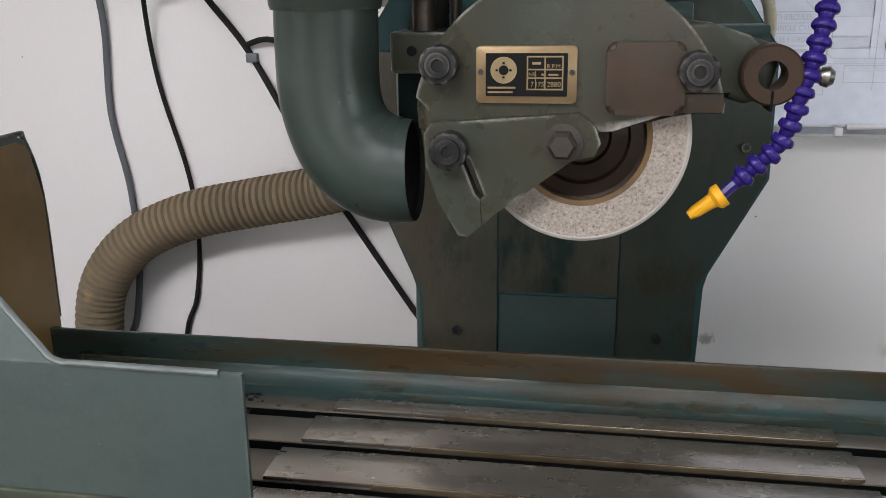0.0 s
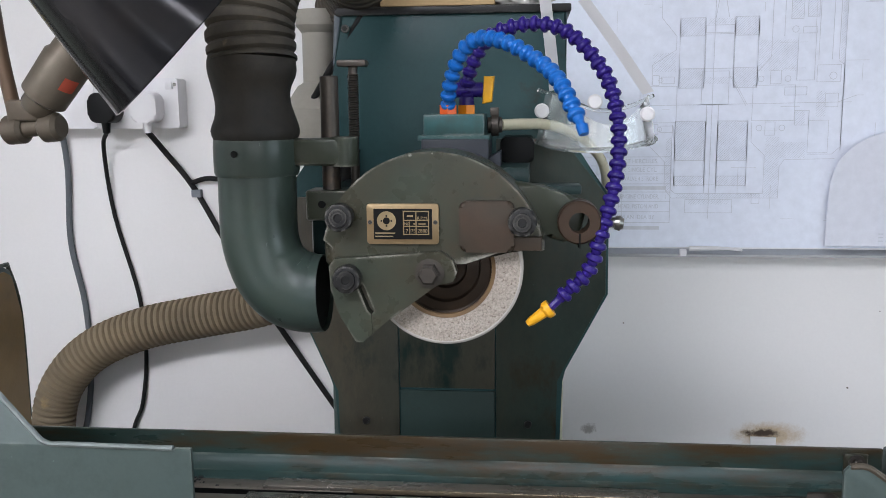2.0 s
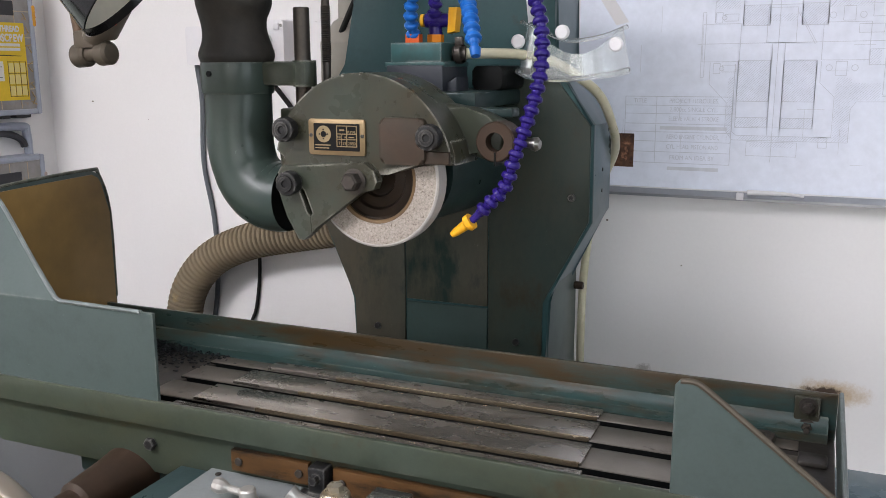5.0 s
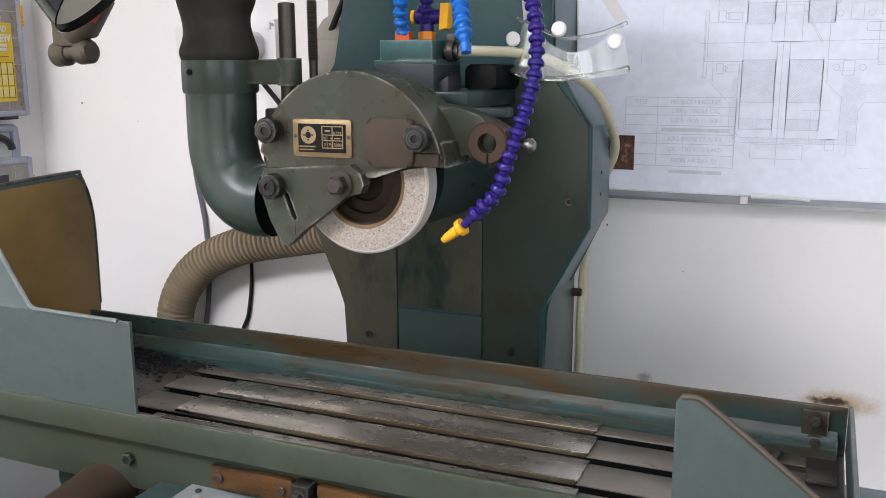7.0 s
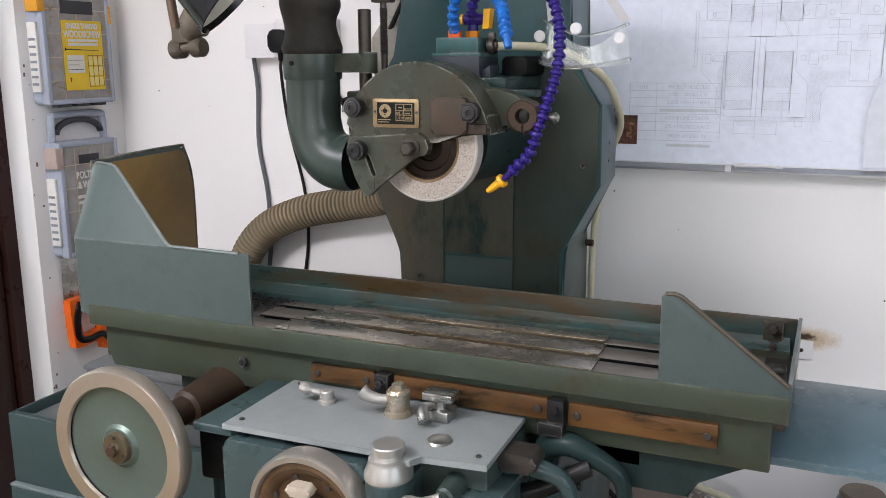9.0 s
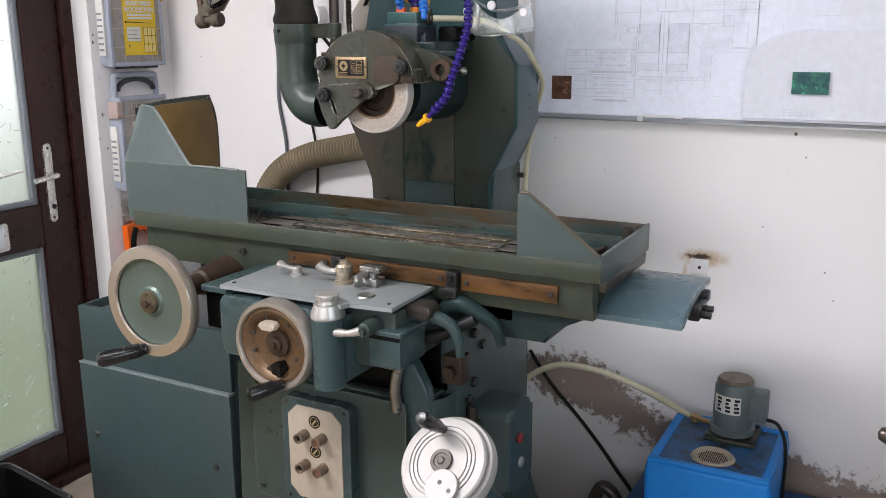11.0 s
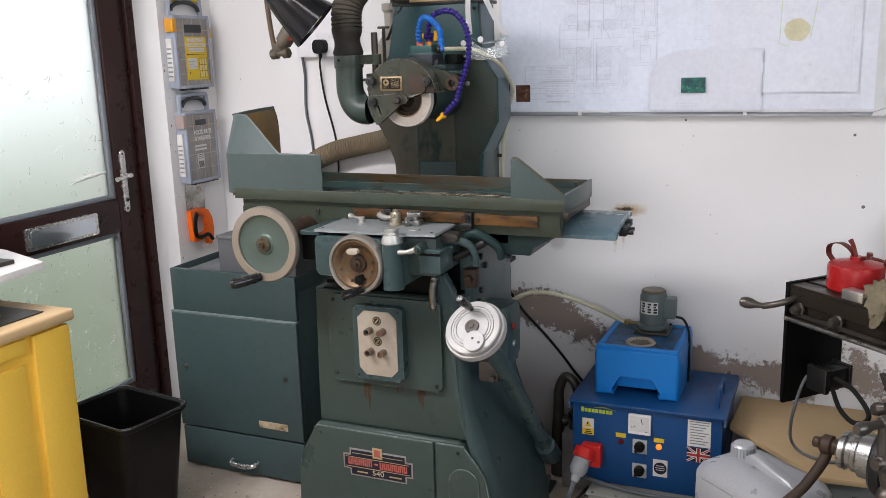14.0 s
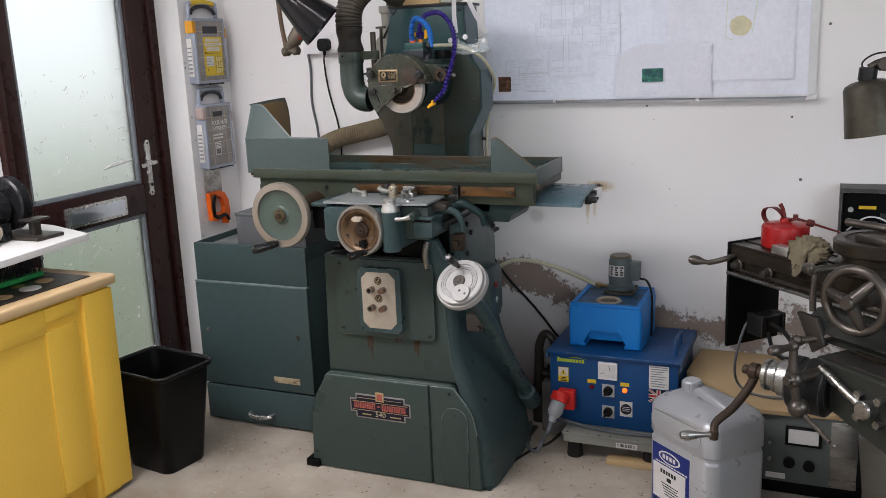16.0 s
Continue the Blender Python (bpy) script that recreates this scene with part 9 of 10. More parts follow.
part("pump_cap", bm, mat("grimy_tan_cap", (0.15, 0.12, 0.085), 0.4, metal=0.3, other=(0.09, 0.075, 0.055), scale=30, mix=0.9), pump, "grimy tan metal cap")
bm = B()
bm_box(bm, 0.70, 0.738, 1.19, 1.235, 0.595, 0.665, 0.004)
part("terminal_box", bm, PUMP, pump)
bm = B()
bm_lathe(bm, [(0.0455, 0.0), (0.0468, 0.0), (0.0468, 0.042), (0.0455, 0.042)], (0.663, 1.215, 0.612), (0, 0, 1), 16, (-52, 28))
part("pump_label", bm, WLABEL, pump, "white data label")
bm = B()
for a_ in (-40, -14, 10):
    for k in range(4):
        bm_lathe(bm, [(0.0462, 0.0), (0.0474, 0.0), (0.0474, 0.006), (0.0462, 0.006)], (0.663, 1.215, 0.617 + 0.009 * k), (0, 0, 1), 4, (a_, a_ + (14 if (k + a_) % 3 else 9)))
part("label_bars", bm, INK, pump)["kind"] = "stuff"
bm = B()
bm_cyl(bm, (0.57, 1.25, 0.546), (0.57, 1.25, 0.562), 0.012, seg=14)
bm_cyl(bm, (0.56, 1.25, 0.556), (0.61, 1.235, 0.556), 0.007, seg=10)
part("outlet", bm, BRASS, ct)
cable([(0.737, 1.21, 0.60), (0.765, 1.20, 0.595), (0.785, 1.19, 0.55), (0.787, 1.19, 0.45), (0.785, 1.19, 0.386)], 0.0042, BLACK_RUBBER, "thin black pump cable over the blue tank")

# stuff behind the grinder's base: wrapped pipe, jar, dark plank
pk = thing("grey_crank", (0.36, 1.2, 0.3), "grey cast crank handle beside the grinder base", "crank")
bm = B()
bm_tube(bm, [(0.345, 1.16, 0.10), (0.35, 1.16, 0.25), (0.352, 1.16, 0.315), (0.375, 1.16, 0.365), (0.41, 1.16, 0.34), (0.42, 1.16, 0.27), (0.40, 1.16, 0.21), (0.37, 1.16, 0.2)], lambda s: 0.022 - 0.006 * math.sin(s * 3), 14, 6)
bm_box(bm, 0.33, 0.40, 1.12, 1.2, 0.0, 0.11, 0.01)
part("body", bm, STEEL_DARK, pk)
jr = thing("jar", (0.43, 1.08, 0.17), "dark lidded jar on a grey pipe by the wall", "jar")
cyl_part("glass", (0.43, 1.10, 0.205), (0.43, 1.10, 0.245), 0.026, STEEL_DARK, jr, seg=24, bevel=0.004)
cyl_part("lid", (0.43, 1.10, 0.245), (0.43, 1.10, 0.262), 0.028, BLACK_PLASTIC, jr, seg=24, bevel=0.003)
bx = thing("grey_duct", (0.42, 1.15, 0.0), "dusty grey box section behind the grinder", "box")
bm = B()
bm_box(bm, 0.39, 0.515, 1.05, 1.25, 0.0, 0.205, 0.01)
part("body", bm, mat("dusty_grey_plastic", (0.15, 0.14, 0.13), 0.7, other=(0.08, 0.07, 0.065), scale=9), bx)

# metal-coloured oil can (jerry can)
CAN = mat("silver_grey_can_plastic", (0.44, 0.45, 0.465), 0.32, metal=0.3, other=(0.39, 0.4, 0.415), scale=5, grain=170, bump=0.03, spots=(0.24, 0.25, 0.26), spot_at=0.74)
jc = thing("plastic_drum", (1.06, 0.605, 0.0), "silver-grey plastic oil drum with a blue and white label", "drum")
JM = Matrix.Translation((1.062, 0.60, 0.0)) @ pose(0, 0, 0, 0, 0, -41) @ Matrix.Diagonal((1, 1, 1.065, 1))


def placed(bm, m):
    bmesh.ops.transform(bm, matrix=m, verts=bm.verts[:])
    return bm


def loft(levels, r, n=5):
    bm = B()
    rings = []
    for w, d, z, *o in levels:
        ox, oy = (o + [0, 0])[:2] if o else (0, 0)
        rings.append([bm.verts.new((x + ox, y + oy, z)) for x, y in rounded(-w / 2, w / 2, -d / 2, d / 2, min(r, w / 2 - 0.001, d / 2 - 0.001), n)])
    for a, b in zip(rings, rings[1:]):
        k = len(a)
        for i in range(k):
            bm.faces.new((a[i], a[(i + 1) % k], b[(i + 1) % k], b[i]))
    bm.faces.new(rings[0][::-1])
    bm.faces.new(rings[-1])
    return bm


bm = loft([(0.27, 0.20, 0.0), (0.285, 0.215, 0.008), (0.295, 0.225, 0.03), (0.295, 0.225, 0.235), (0.287, 0.217, 0.242), (0.287, 0.217, 0.25), (0.297, 0.227, 0.258), (0.295, 0.225, 0.335), (0.28, 0.21, 0.352), (0.24, 0.17, 0.366), (0.2, 0.13, 0.37)], 0.04, 7)
body = part("body", placed(bm, JM), CAN, jc)
bm = B()
bm_prism(bm, rounded(-0.12, 0.10, 0.27, 0.33, 0.02), "y", -0.1165, -0.108, 0.006)
part("front_boss", placed(bm, JM), CAN, body)
bm = B()
bm_prism(bm, [(-0.05, 0.36), (-0.046, 0.388), (-0.03, 0.398), (-0.012, 0.398), (0.10, 0.378), (0.118, 0.366), (0.122, 0.352), (0.098, 0.352), (0.088, 0.364), (-0.018, 0.383), (-0.026, 0.378), (-0.028, 0.36)], "y", -0.017, 0.017, 0.007, 3)
part("grip", placed(bm, JM), CAN, jc)
bm = B()
bm_lathe(bm, [(0, 0.035), (0.026, 0.035), (0.03, 0.03), (0.031, 0.004), (0.034, 0.0), (0, 0)], (-0.09, 0.02, 0.364), (0, 0, 1), 28)
for k in range(24):
    a = 2 * math.pi * k / 24
    bm_box(bm, -0.09 + 0.031 * math.cos(a) - 0.0015, -0.09 + 0.031 * math.cos(a) + 0.0015, 0.02 + 0.031 * math.sin(a) - 0.0015, 0.02 + 0.031 * math.sin(a) + 0.0015, 0.369, 0.393)
part("cap", placed(bm, JM), CAN, jc, "ribbed screw cap")
CAN_BLUE = mat("label_blue", (0.015, 0.03, 0.17), 0.35, scale=12)
bm = B()
bm_box(bm, -0.115, 0.055, -0.1142, -0.1128, 0.035, 0.225)
lb = part("label", placed(bm, JM), CAN_BLUE, jc, "blue and white product label")
bm = B()
bm_box(bm, -0.11, 0.04, -0.1148, -0.1142, 0.055, 0.165)
part("white_field", placed(bm, JM), WLABEL, lb)
bm = B()
pts = [(-0.035 + 0.05 * math.cos(a) , 0.195 + 0.019 * math.sin(a)) for a in [2 * math.pi * k / 28 for k in range(28)]]
bm_prism(bm, pts, "y", -0.1148, -0.1142)
part("emblem", placed(bm, JM), WLABEL, lb)
bm = B()
pts = [(-0.035 + 0.043 * math.cos(a) , 0.195 + 0.0145 * math.sin(a)) for a in [2 * math.pi * k / 28 for k in range(28)]]
bm_prism(bm, pts, "y", -0.1154, -0.1148)
part("emblem_field", placed(bm, JM), CAN_BLUE, lb)
bm = B()
for k in range(4):
    bm_box(bm, -0.065 + 0.016 * k, -0.054 + 0.016 * k, -0.116, -0.1154, 0.189, 0.202)
for k in range(12):
    bm_box(bm, -0.10 + 0.0125 * k, -0.09 + 0.0125 * k, -0.1148, -0.1142, 0.169, 0.173)
part("emblem_print", placed(bm, JM), WLABEL, lb)["kind"] = "stuff"
bm = B()
for k in range(6):
    bm_box(bm, -0.075 + 0.0125 * k, -0.066 + 0.0125 * k, -0.1154, -0.1148, 0.14, 0.152)
bm_box(bm, -0.045, -0.025, -0.1154, -0.1148, 0.12, 0.132)
for k in range(5):
    bm_box(bm, -0.07 + 0.004 * k, 0.01 - 0.006 * (k % 2), -0.1154, -0.1148, 0.108 - 0.008 * k, 0.1105 - 0.008 * k)
for k in range(6):
    bm_box(bm, -0.1 + 0.022 * k, -0.09 + 0.022 * k, -0.1148, -0.1142, 0.04, 0.05)
part("dark_print", placed(bm, JM), INK, lb)["kind"] = "stuff"

# grey instrument box with a board on it
ib = thing("instrument_box", (1.3, 0.98, 0.0), "grey-green metal instrument box with a meter", "instrument")
IBM = mat("hammered_grey_green", (0.10, 0.115, 0.105), 0.45, scale=9, grain=90, bump=0.25, spots=(0.06, 0.06, 0.055), spot_at=0.66)
bm = B()
bm_box(bm, 1.05, 1.50, 0.81, 1.25, 0.05, 0.285, 0.004)
part("body", bm, IBM, ib)
bm = B()
bm_box(bm, 1.42, 1.50, 0.803, 0.812, 0.055, 0.28, 0.002)
part("edge_strip", bm, STEEL, ib)
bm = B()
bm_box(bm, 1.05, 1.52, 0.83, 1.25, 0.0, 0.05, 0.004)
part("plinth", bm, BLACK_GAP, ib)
bm = B()
bm_box(bm, 1.285, 1.395, 0.80, 0.812, 0.185, 0.25, 0.003)
mt = part("meter", bm, BLACK_PLASTIC, ib, "black framed panel meter")
box_part("meter_face", (1.295, 1.385, 0.798, 0.801, 0.195, 0.242), WLABEL, mt, 0)
for x, z, r in ((1.30, 0.125, 0.018), (1.36, 0.12, 0.018), (1.24, 0.19, 0.006), (1.24, 0.13, 0.006), (1.43, 0.2, 0.006)):
    cyl_part("knob", (x, 0.81, z), (x, 0.792, z), r, BLACK_PLASTIC if r > 0.01 else STEEL, ib, seg=20, bevel=0.002)
box_part("bar_label", (1.23, 1.29, 0.8075, 0.81, 0.062, 0.08), WLABEL, ib, 0)
pb = thing("chipboard_sheet", (1.25, 1.08, 0.286), "bare tan chipboard sheet lying on an instrument box", "board")
bm = B()
bm_prism(bm, [(0.935, 1.07), (0.95, 1.335), (1.62, 1.33), (1.60, 0.82), (1.2, 0.79)], "z", 0.2865, 0.302, 0.001)
part("sheet", bm, mat("tan_chipboard", (0.43, 0.31, 0.17), 0.75, other=(0.36, 0.25, 0.13), scale=6, grain=240, bump=0.12, spots=(0.25, 0.17, 0.09), spot_at=0.68), pb)

# milling machine, its table end towards the grinder
# mill paint and steel are darkened, with the shade at the right in their colours
MG = mat("mill_dark_grey_green", (0.034, 0.037, 0.031), 0.42, other=(0.026, 0.022, 0.018), scale=6, grain=200, bump=0.08, spots=(0.03, 0.025, 0.02), spot_at=0.6, worn=(0.22, 0.21, 0.19), spec=0.15, dirt=0.4)
MT = mat("oily_brown_steel", (0.05, 0.04, 0.03), 0.32, metal=0.5, other=(0.03, 0.024, 0.018), scale=9, mix=0.9, grain=220, bump=0.06)
HB = mat("worn_handle_steel", (0.13, 0.115, 0.10), 0.33, metal=0.75, other=(0.075, 0.06, 0.05), scale=14, mix=0.9, bump=0.05)
ml = thing("milling_machine", (1.6, 0.45, 0.0), "old dark grey-green milling machine with a long slotted table", "milling machine")
MM = Matrix.Translation((1.155, 0.90, 0.0)) @ pose(0, 0, 0, 0, 0, -43)   # x along the table, y away from the room


def mpart(name, bm, m, parent, label="", crease=32):
    return part(name, placed(bm, MM), m, parent, label, crease)


bm = B()
bm_box(bm, 0.0, 1.0, -0.085, 0.115, 0.785, 0.825, 0.002)
bm_box(bm, 0.0, 1.0, -0.075, 0.105, 0.745, 0.79, 0.003)
bm_box(bm, 0.0, 1.0, -0.088, -0.0725, 0.733, 0.748, 0.002)
tbl = mpart("table", bm, MT, ml, "oily brown steel table")
for y0, y1 in ((-0.085, -0.035), (-0.02, 0.035), (0.05, 0.115)):
    bm = B()
    bm_box(bm, 0.0, 1.0, y0, y1, 0.825, 0.836, 0.001)
    mpart("table_land", bm, MT, tbl)
bm = B()
bm_box(bm, 0.03, 0.97, -0.091, -0.085, 0.752, 0.764, 0.001)
mpart("feed_rail", bm, HB, tbl)
bm = B()
bm_cyl(bm, (0.0, -0.097, 0.741), (0.97, -0.097, 0.741), 0.006, seg=14)
mpart("feed_rod", bm, STEEL, tbl)
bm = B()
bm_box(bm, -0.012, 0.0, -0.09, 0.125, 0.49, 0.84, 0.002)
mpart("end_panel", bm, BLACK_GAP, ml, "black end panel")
bm = B()
bm_box(bm, 0.035, 0.093, -0.022, 0.052, 0.543, 0.602, 0.004)
mo = mpart("step_motor", bm, BLACK_STEEL, ml, "black stepper motor")
bm = B()
bm_box(bm, 0.030, 0.098, -0.038, -0.021, 0.537, 0.607, 0.003)
bm_box(bm, 0.030, 0.098, 0.051, 0.062, 0.537, 0.607, 0.003)
mpart("motor_flange", bm, BLACK_STEEL, mo)
bm = B()
bm_tube(bm, [(0.02, -0.086, 0.80), (0.02, -0.12, 0.795), (0.0, -0.14, 0.785), (-0.03, -0.15, 0.775)], 0.009, 12, 5)
bm_lathe(bm, [(0, 0), (0.007, 0.0), (0.008, 0.02), (0.015, 0.04), (0.016, 0.055), (0.011, 0.068), (0, 0.072)], (-0.02, -0.148, 0.776), (-0.75, -0.65, 0.12), 18)
mpart("crank_handle", bm, HB, ml, "worn steel crank handle")
for x in (0.04, 0.17):
    bm = B()
    bm_lathe(bm, [(0, 0.03), (0.009, 0.03), (0.012, 0.022), (0.012, 0.008), (0.017, 0.006), (0.017, 0)], (x, -0.085, 0.775), (0, -1, 0), 16)
    mpart("trip_knob", bm, HB, tbl)
# saddle, cross slide and knee
bm = B()
bm_prism(bm, [(-0.13, 0.733), (0.16, 0.733), (0.16, 0.66), (-0.16, 0.66), (-0.19, 0.69)], "x", 0.40, 0.80, 0.006)
bm_box(bm, 0.47, 0.95, -0.17, 0.2, 0.655, 0.70, 0.006)
sd = mpart("saddle", bm, MG, ml)
bm = B()
bm_prism(bm, [(0.40, 0.73), (0.47, 0.73), (0.50, 0.66), (0.46, 0.63)], "y", -0.205, -0.185, 0.003)
mpart("wiper_plate", bm, STEEL_DARK, sd)
bm = B()
bm_prism(bm, [(0.54, 0.655), (1.2, 0.655), (1.2, 0.42), (0.9, 0.45), (0.75, 0.485), (0.58, 0.53), (0.54, 0.57)], "y", -0.28, 0.15, 0.015, 3)
knee = mpart("knee", bm, MG, ml, "dark green cast knee")
for k in range(3):
    bm = B()
    bm_box(bm, 0.57 + 0.012 * k, 0.98, -0.265 + 0.085 * k, -0.195 + 0.085 * k, 0.652, 0.662 + 0.004 * k, 0.002)
    mpart("way_plate", bm, MT if k else STEEL_DARK, knee)
bm = B()
bm_box(bm, 0.80, 1.25, -0.22, 0.25, 0.0, 0.5, 0.02)
mpart("pedestal", bm, MG, ml)
bm = B()
bm_prism(bm, rounded(0.62, 1.35, -0.5, 0.3, 0.1, 6), "z", 0.0, 0.11, 0.03, 4)
mpart("machine_base", bm, GREEN_OILY, ml, "green cast base with a rounded rim")
# handwheel with spokes on the table front
HA = Vector((-0.52, -0.854, 0.0))           # its axis, towards the room
hc = Vector((1.447, 0.30, 0.822))
hu, hv = Vector((0.854, -0.52, 0.0)), Vector((0, 0, 1))
bm = B()
n = 48
pts = [hc + (hu * math.cos(2 * math.pi * k / n) + hv * math.sin(2 * math.pi * k / n)) * 0.080 for k in range(n)] + [hc + hu * 0.080]
bm_tube(bm, pts, 0.0125, 16, 0, caps=False)
hw = part("handwheel", bm, HB, ml, "dark worn steel handwheel")
for k in range(3):
    a = radians(50 + 120 * k)
    d = hu * math.cos(a) + hv * math.sin(a)
    bm = B()
    bm_tube(bm, [hc + d * 0.012 + HA * 0.02, hc + d * 0.045 + HA * 0.012, hc + d * 0.074], lambda q: 0.0165 - 0.005 * q, 12, 4)
    part("spoke", bm, HB, hw)
bm = B()
bm_lathe(bm, [(0, 0.045), (0.014, 0.045), (0.018, 0.04), (0.021, 0.01), (0.026, -0.02), (0.026, -0.2), (0, -0.2)], hc, HA, 24)
part("hub", bm, HB, hw)
# crank on the lead screw end, with its graduated dial
CA = Vector((0.93, -0.36, 0.0)).normalized()
k0 = Vector((1.18, 0.395, 0.58))
bm = B()
bm_lathe(bm, [(0.022, 0.055), (0.03, 0.06), (0.042, 0.066), (0.044, 0.078), (0.037, 0.082), (0.037, 0.092), (0.043, 0.095), (0.043, 0.104), (0.05, 0.11), (0.052, 0.15), (0.064, 0.16), (0, 0.16)], k0, CA, 40)
part("lead_screw_dial", bm, STEEL, ml, "bright steel graduated dial")
bm = B()
bm_lathe(bm, [(0, 0.14), (0.066, 0.14), (0.072, 0.146), (0.072, 0.165), (0.066, 0.17), (0.066, 0.18), (0.074, 0.186), (0.074, 0.235), (0.06, 0.245), (0, 0.245)], k0 + Vector((0, 0, -0.004)), CA, 44)
part("bearing_boss", bm, BLACK_STEEL, ml, "black ridged bearing boss")
bm = B()
bm_lathe(bm, [(0, 0.0), (0.011, 0.0), (0.013, 0.003), (0.013, 0.014), (0.018, 0.018), (0.0235, 0.024), (0.0235, 0.042), (0.018, 0.046), (0.018, 0.06), (0, 0.06)], k0, CA, 24)
bm_tube(bm, [k0 + CA * 0.033, k0 + CA * 0.03 + Vector((-0.005, -0.012, -0.035)), k0 + CA * 0.02 + Vector((-0.035, -0.055, -0.09)), k0 + Vector((-0.058, -0.1, -0.125)), k0 + Vector((-0.06, -0.125, -0.148))], lambda q: 0.013 - 0.002 * q, 14, 6)
bm_cyl(bm, k0 + Vector((-0.06, -0.128, -0.139)), k0 + Vector((-0.061, -0.131, -0.164)), 0.0125, seg=18, bevel=0.003)
ck = part("lead_screw_crank", bm, BROWN_METAL, ml, "brown worn steel crank")
bm = B()
bm_lathe(bm, [(0, -0.006), (0.009, -0.006), (0.009, 0.012), (0.007, 0.016), (0.0075, 0.03), (0.011, 0.05), (0.0145, 0.068), (0.0145, 0.078), (0.009, 0.09), (0, 0.092)], k0 + Vector((-0.062, -0.129, -0.15)), (-0.9, -0.42, 0.03), 18)
part("crank_grip", bm, STEEL, ck, "polished steel grip")
# ball crank
b0, b1, b2 = Vector((1.315, 0.222, 0.628)), Vector((1.329, 0.218, 0.553)), Vector((1.31, 0.232, 0.712))
bm = B()
bm_tube(bm, [b2, b0, b1], lambda q: 0.010 + 0.003 * math.sin(q * math.pi), 12, 4)
for c_, r in ((b0, 0.022), (b1, 0.0265), (b2, 0.0145)):
    bm_lathe(bm, [(0, -r)] + [(r * math.cos(radians(a)), r * math.sin(radians(a))) for a in range(-75, 80, 15)] + [(0, r)], c_, (0, 0, 1), 20)
bm_cyl(bm, b0, b0 + Vector((0.07, 0.08, 0)), 0.014, seg=16)
bm_cyl(bm, b0 + Vector((-0.018, -0.02, 0)), b0, 0.012, 0.016, seg=16)
bk = part("ball_crank", bm, HB, ml, "worn steel ball crank")
bm = B()
bm_lathe(bm, [(0, 0), (0.010, 0), (0.0085, 0.02), (0.010, 0.04), (0.0145, 0.062), (0.0145, 0.072), (0.009, 0.084), (0, 0.087)], b2, Vector((1.244, 0.15, 0.715)) - b2, 18)
part("crank_grip", bm, HB, bk)
bm = B()
bm_tube(bm, [b1, Vector((1.405, 0.15, 0.5))], 0.0058, 10, 0)
part("clamp_bar", bm, HB, bk)
# lock lever with bolts on the knee
bm = B()
bm_tube(bm, [(0.575, -0.292, 0.64), (0.65, -0.298, 0.61), (0.715, -0.30, 0.585)], lambda q: 0.014 - 0.004 * q, 12, 4)
bm_cyl(bm, (0.725, -0.28, 0.58), (0.725, -0.315, 0.58), 0.024, seg=24, bevel=0.004)
lv = mpart("lock_lever", bm, STEEL, knee)
for a in range(45, 360, 90):
    c_ = Vector((0.725 + 0.042 * math.cos(radians(a)), -0.279, 0.58 + 0.042 * math.sin(radians(a))))
    bm = B()
    bm_cyl(bm, c_, c_ + Vector((0, -0.02, 0)), 0.011, seg=6)
    mpart("bolt", bm, STEEL, knee)
bm = B()
bm_tube(bm, [(0.51, -0.17, 0.69), (0.47, -0.20, 0.672), (0.435, -0.215, 0.66)], 0.009, 10, 4)
bm_lathe(bm, [(0, 0), (0.012, 0.004), (0.017, 0.02), (0.012, 0.036), (0, 0.04)], (0.44, -0.213, 0.662), (-0.7, -0.3, -0.3), 16)
mpart("clamp_lever", bm, HB, ml)
# rotary table on the mill table
bm = B()
bm_lathe(bm, [(0, 0), (0.115, 0), (0.12, 0.006), (0.12, 0.03), (0.105, 0.036), (0.105, 0.05), (0.126, 0.056), (0.13, 0.062), (0.13, 0.088), (0.124, 0.094), (0.10, 0.094), (0.098, 0.09), (0, 0.09)], (0.50, 0.0, 0.836), (0, 0, 1), 56)
rt = mpart("rotary_table", bm, MT, ml, "oily steel rotary table")
bm = B()
bm_box(bm, 0.46, 0.60, -0.07, 0.05, 0.926, 0.945, 0.003)
mpart("clamp_plate", bm, HB, rt)
bm = B()
bm_cyl(bm, (0.37, 0.0, 0.955), (0.66, 0.03, 0.955), 0.011, seg=14)
mpart("clamp_bar", bm, HB, rt)
bm = B()
bm_tube(bm, [(0.47, -0.11, 0.86), (0.46, -0.17, 0.86), (0.455, -0.21, 0.86)], 0.012, 12, 4)
bm_lathe(bm, [(0, 0), (0.014, 0.002), (0.018, 0.02), (0.013, 0.036), (0, 0.04)], (0.42, -0.2, 0.86), (0.8, -0.2, 0.0), 16)
bm_tube(bm, [(0.455, -0.20, 0.86), (0.46, -0.21, 0.80), (0.462, -0.21, 0.75)], 0.009, 10, 4)
mpart("worm_handle", bm, HB, rt)

# on the mill table: oil can, alloy block, rag
def mthing(name, p, label, category):
    return thing(name, MM @ Vector(p), label, category)


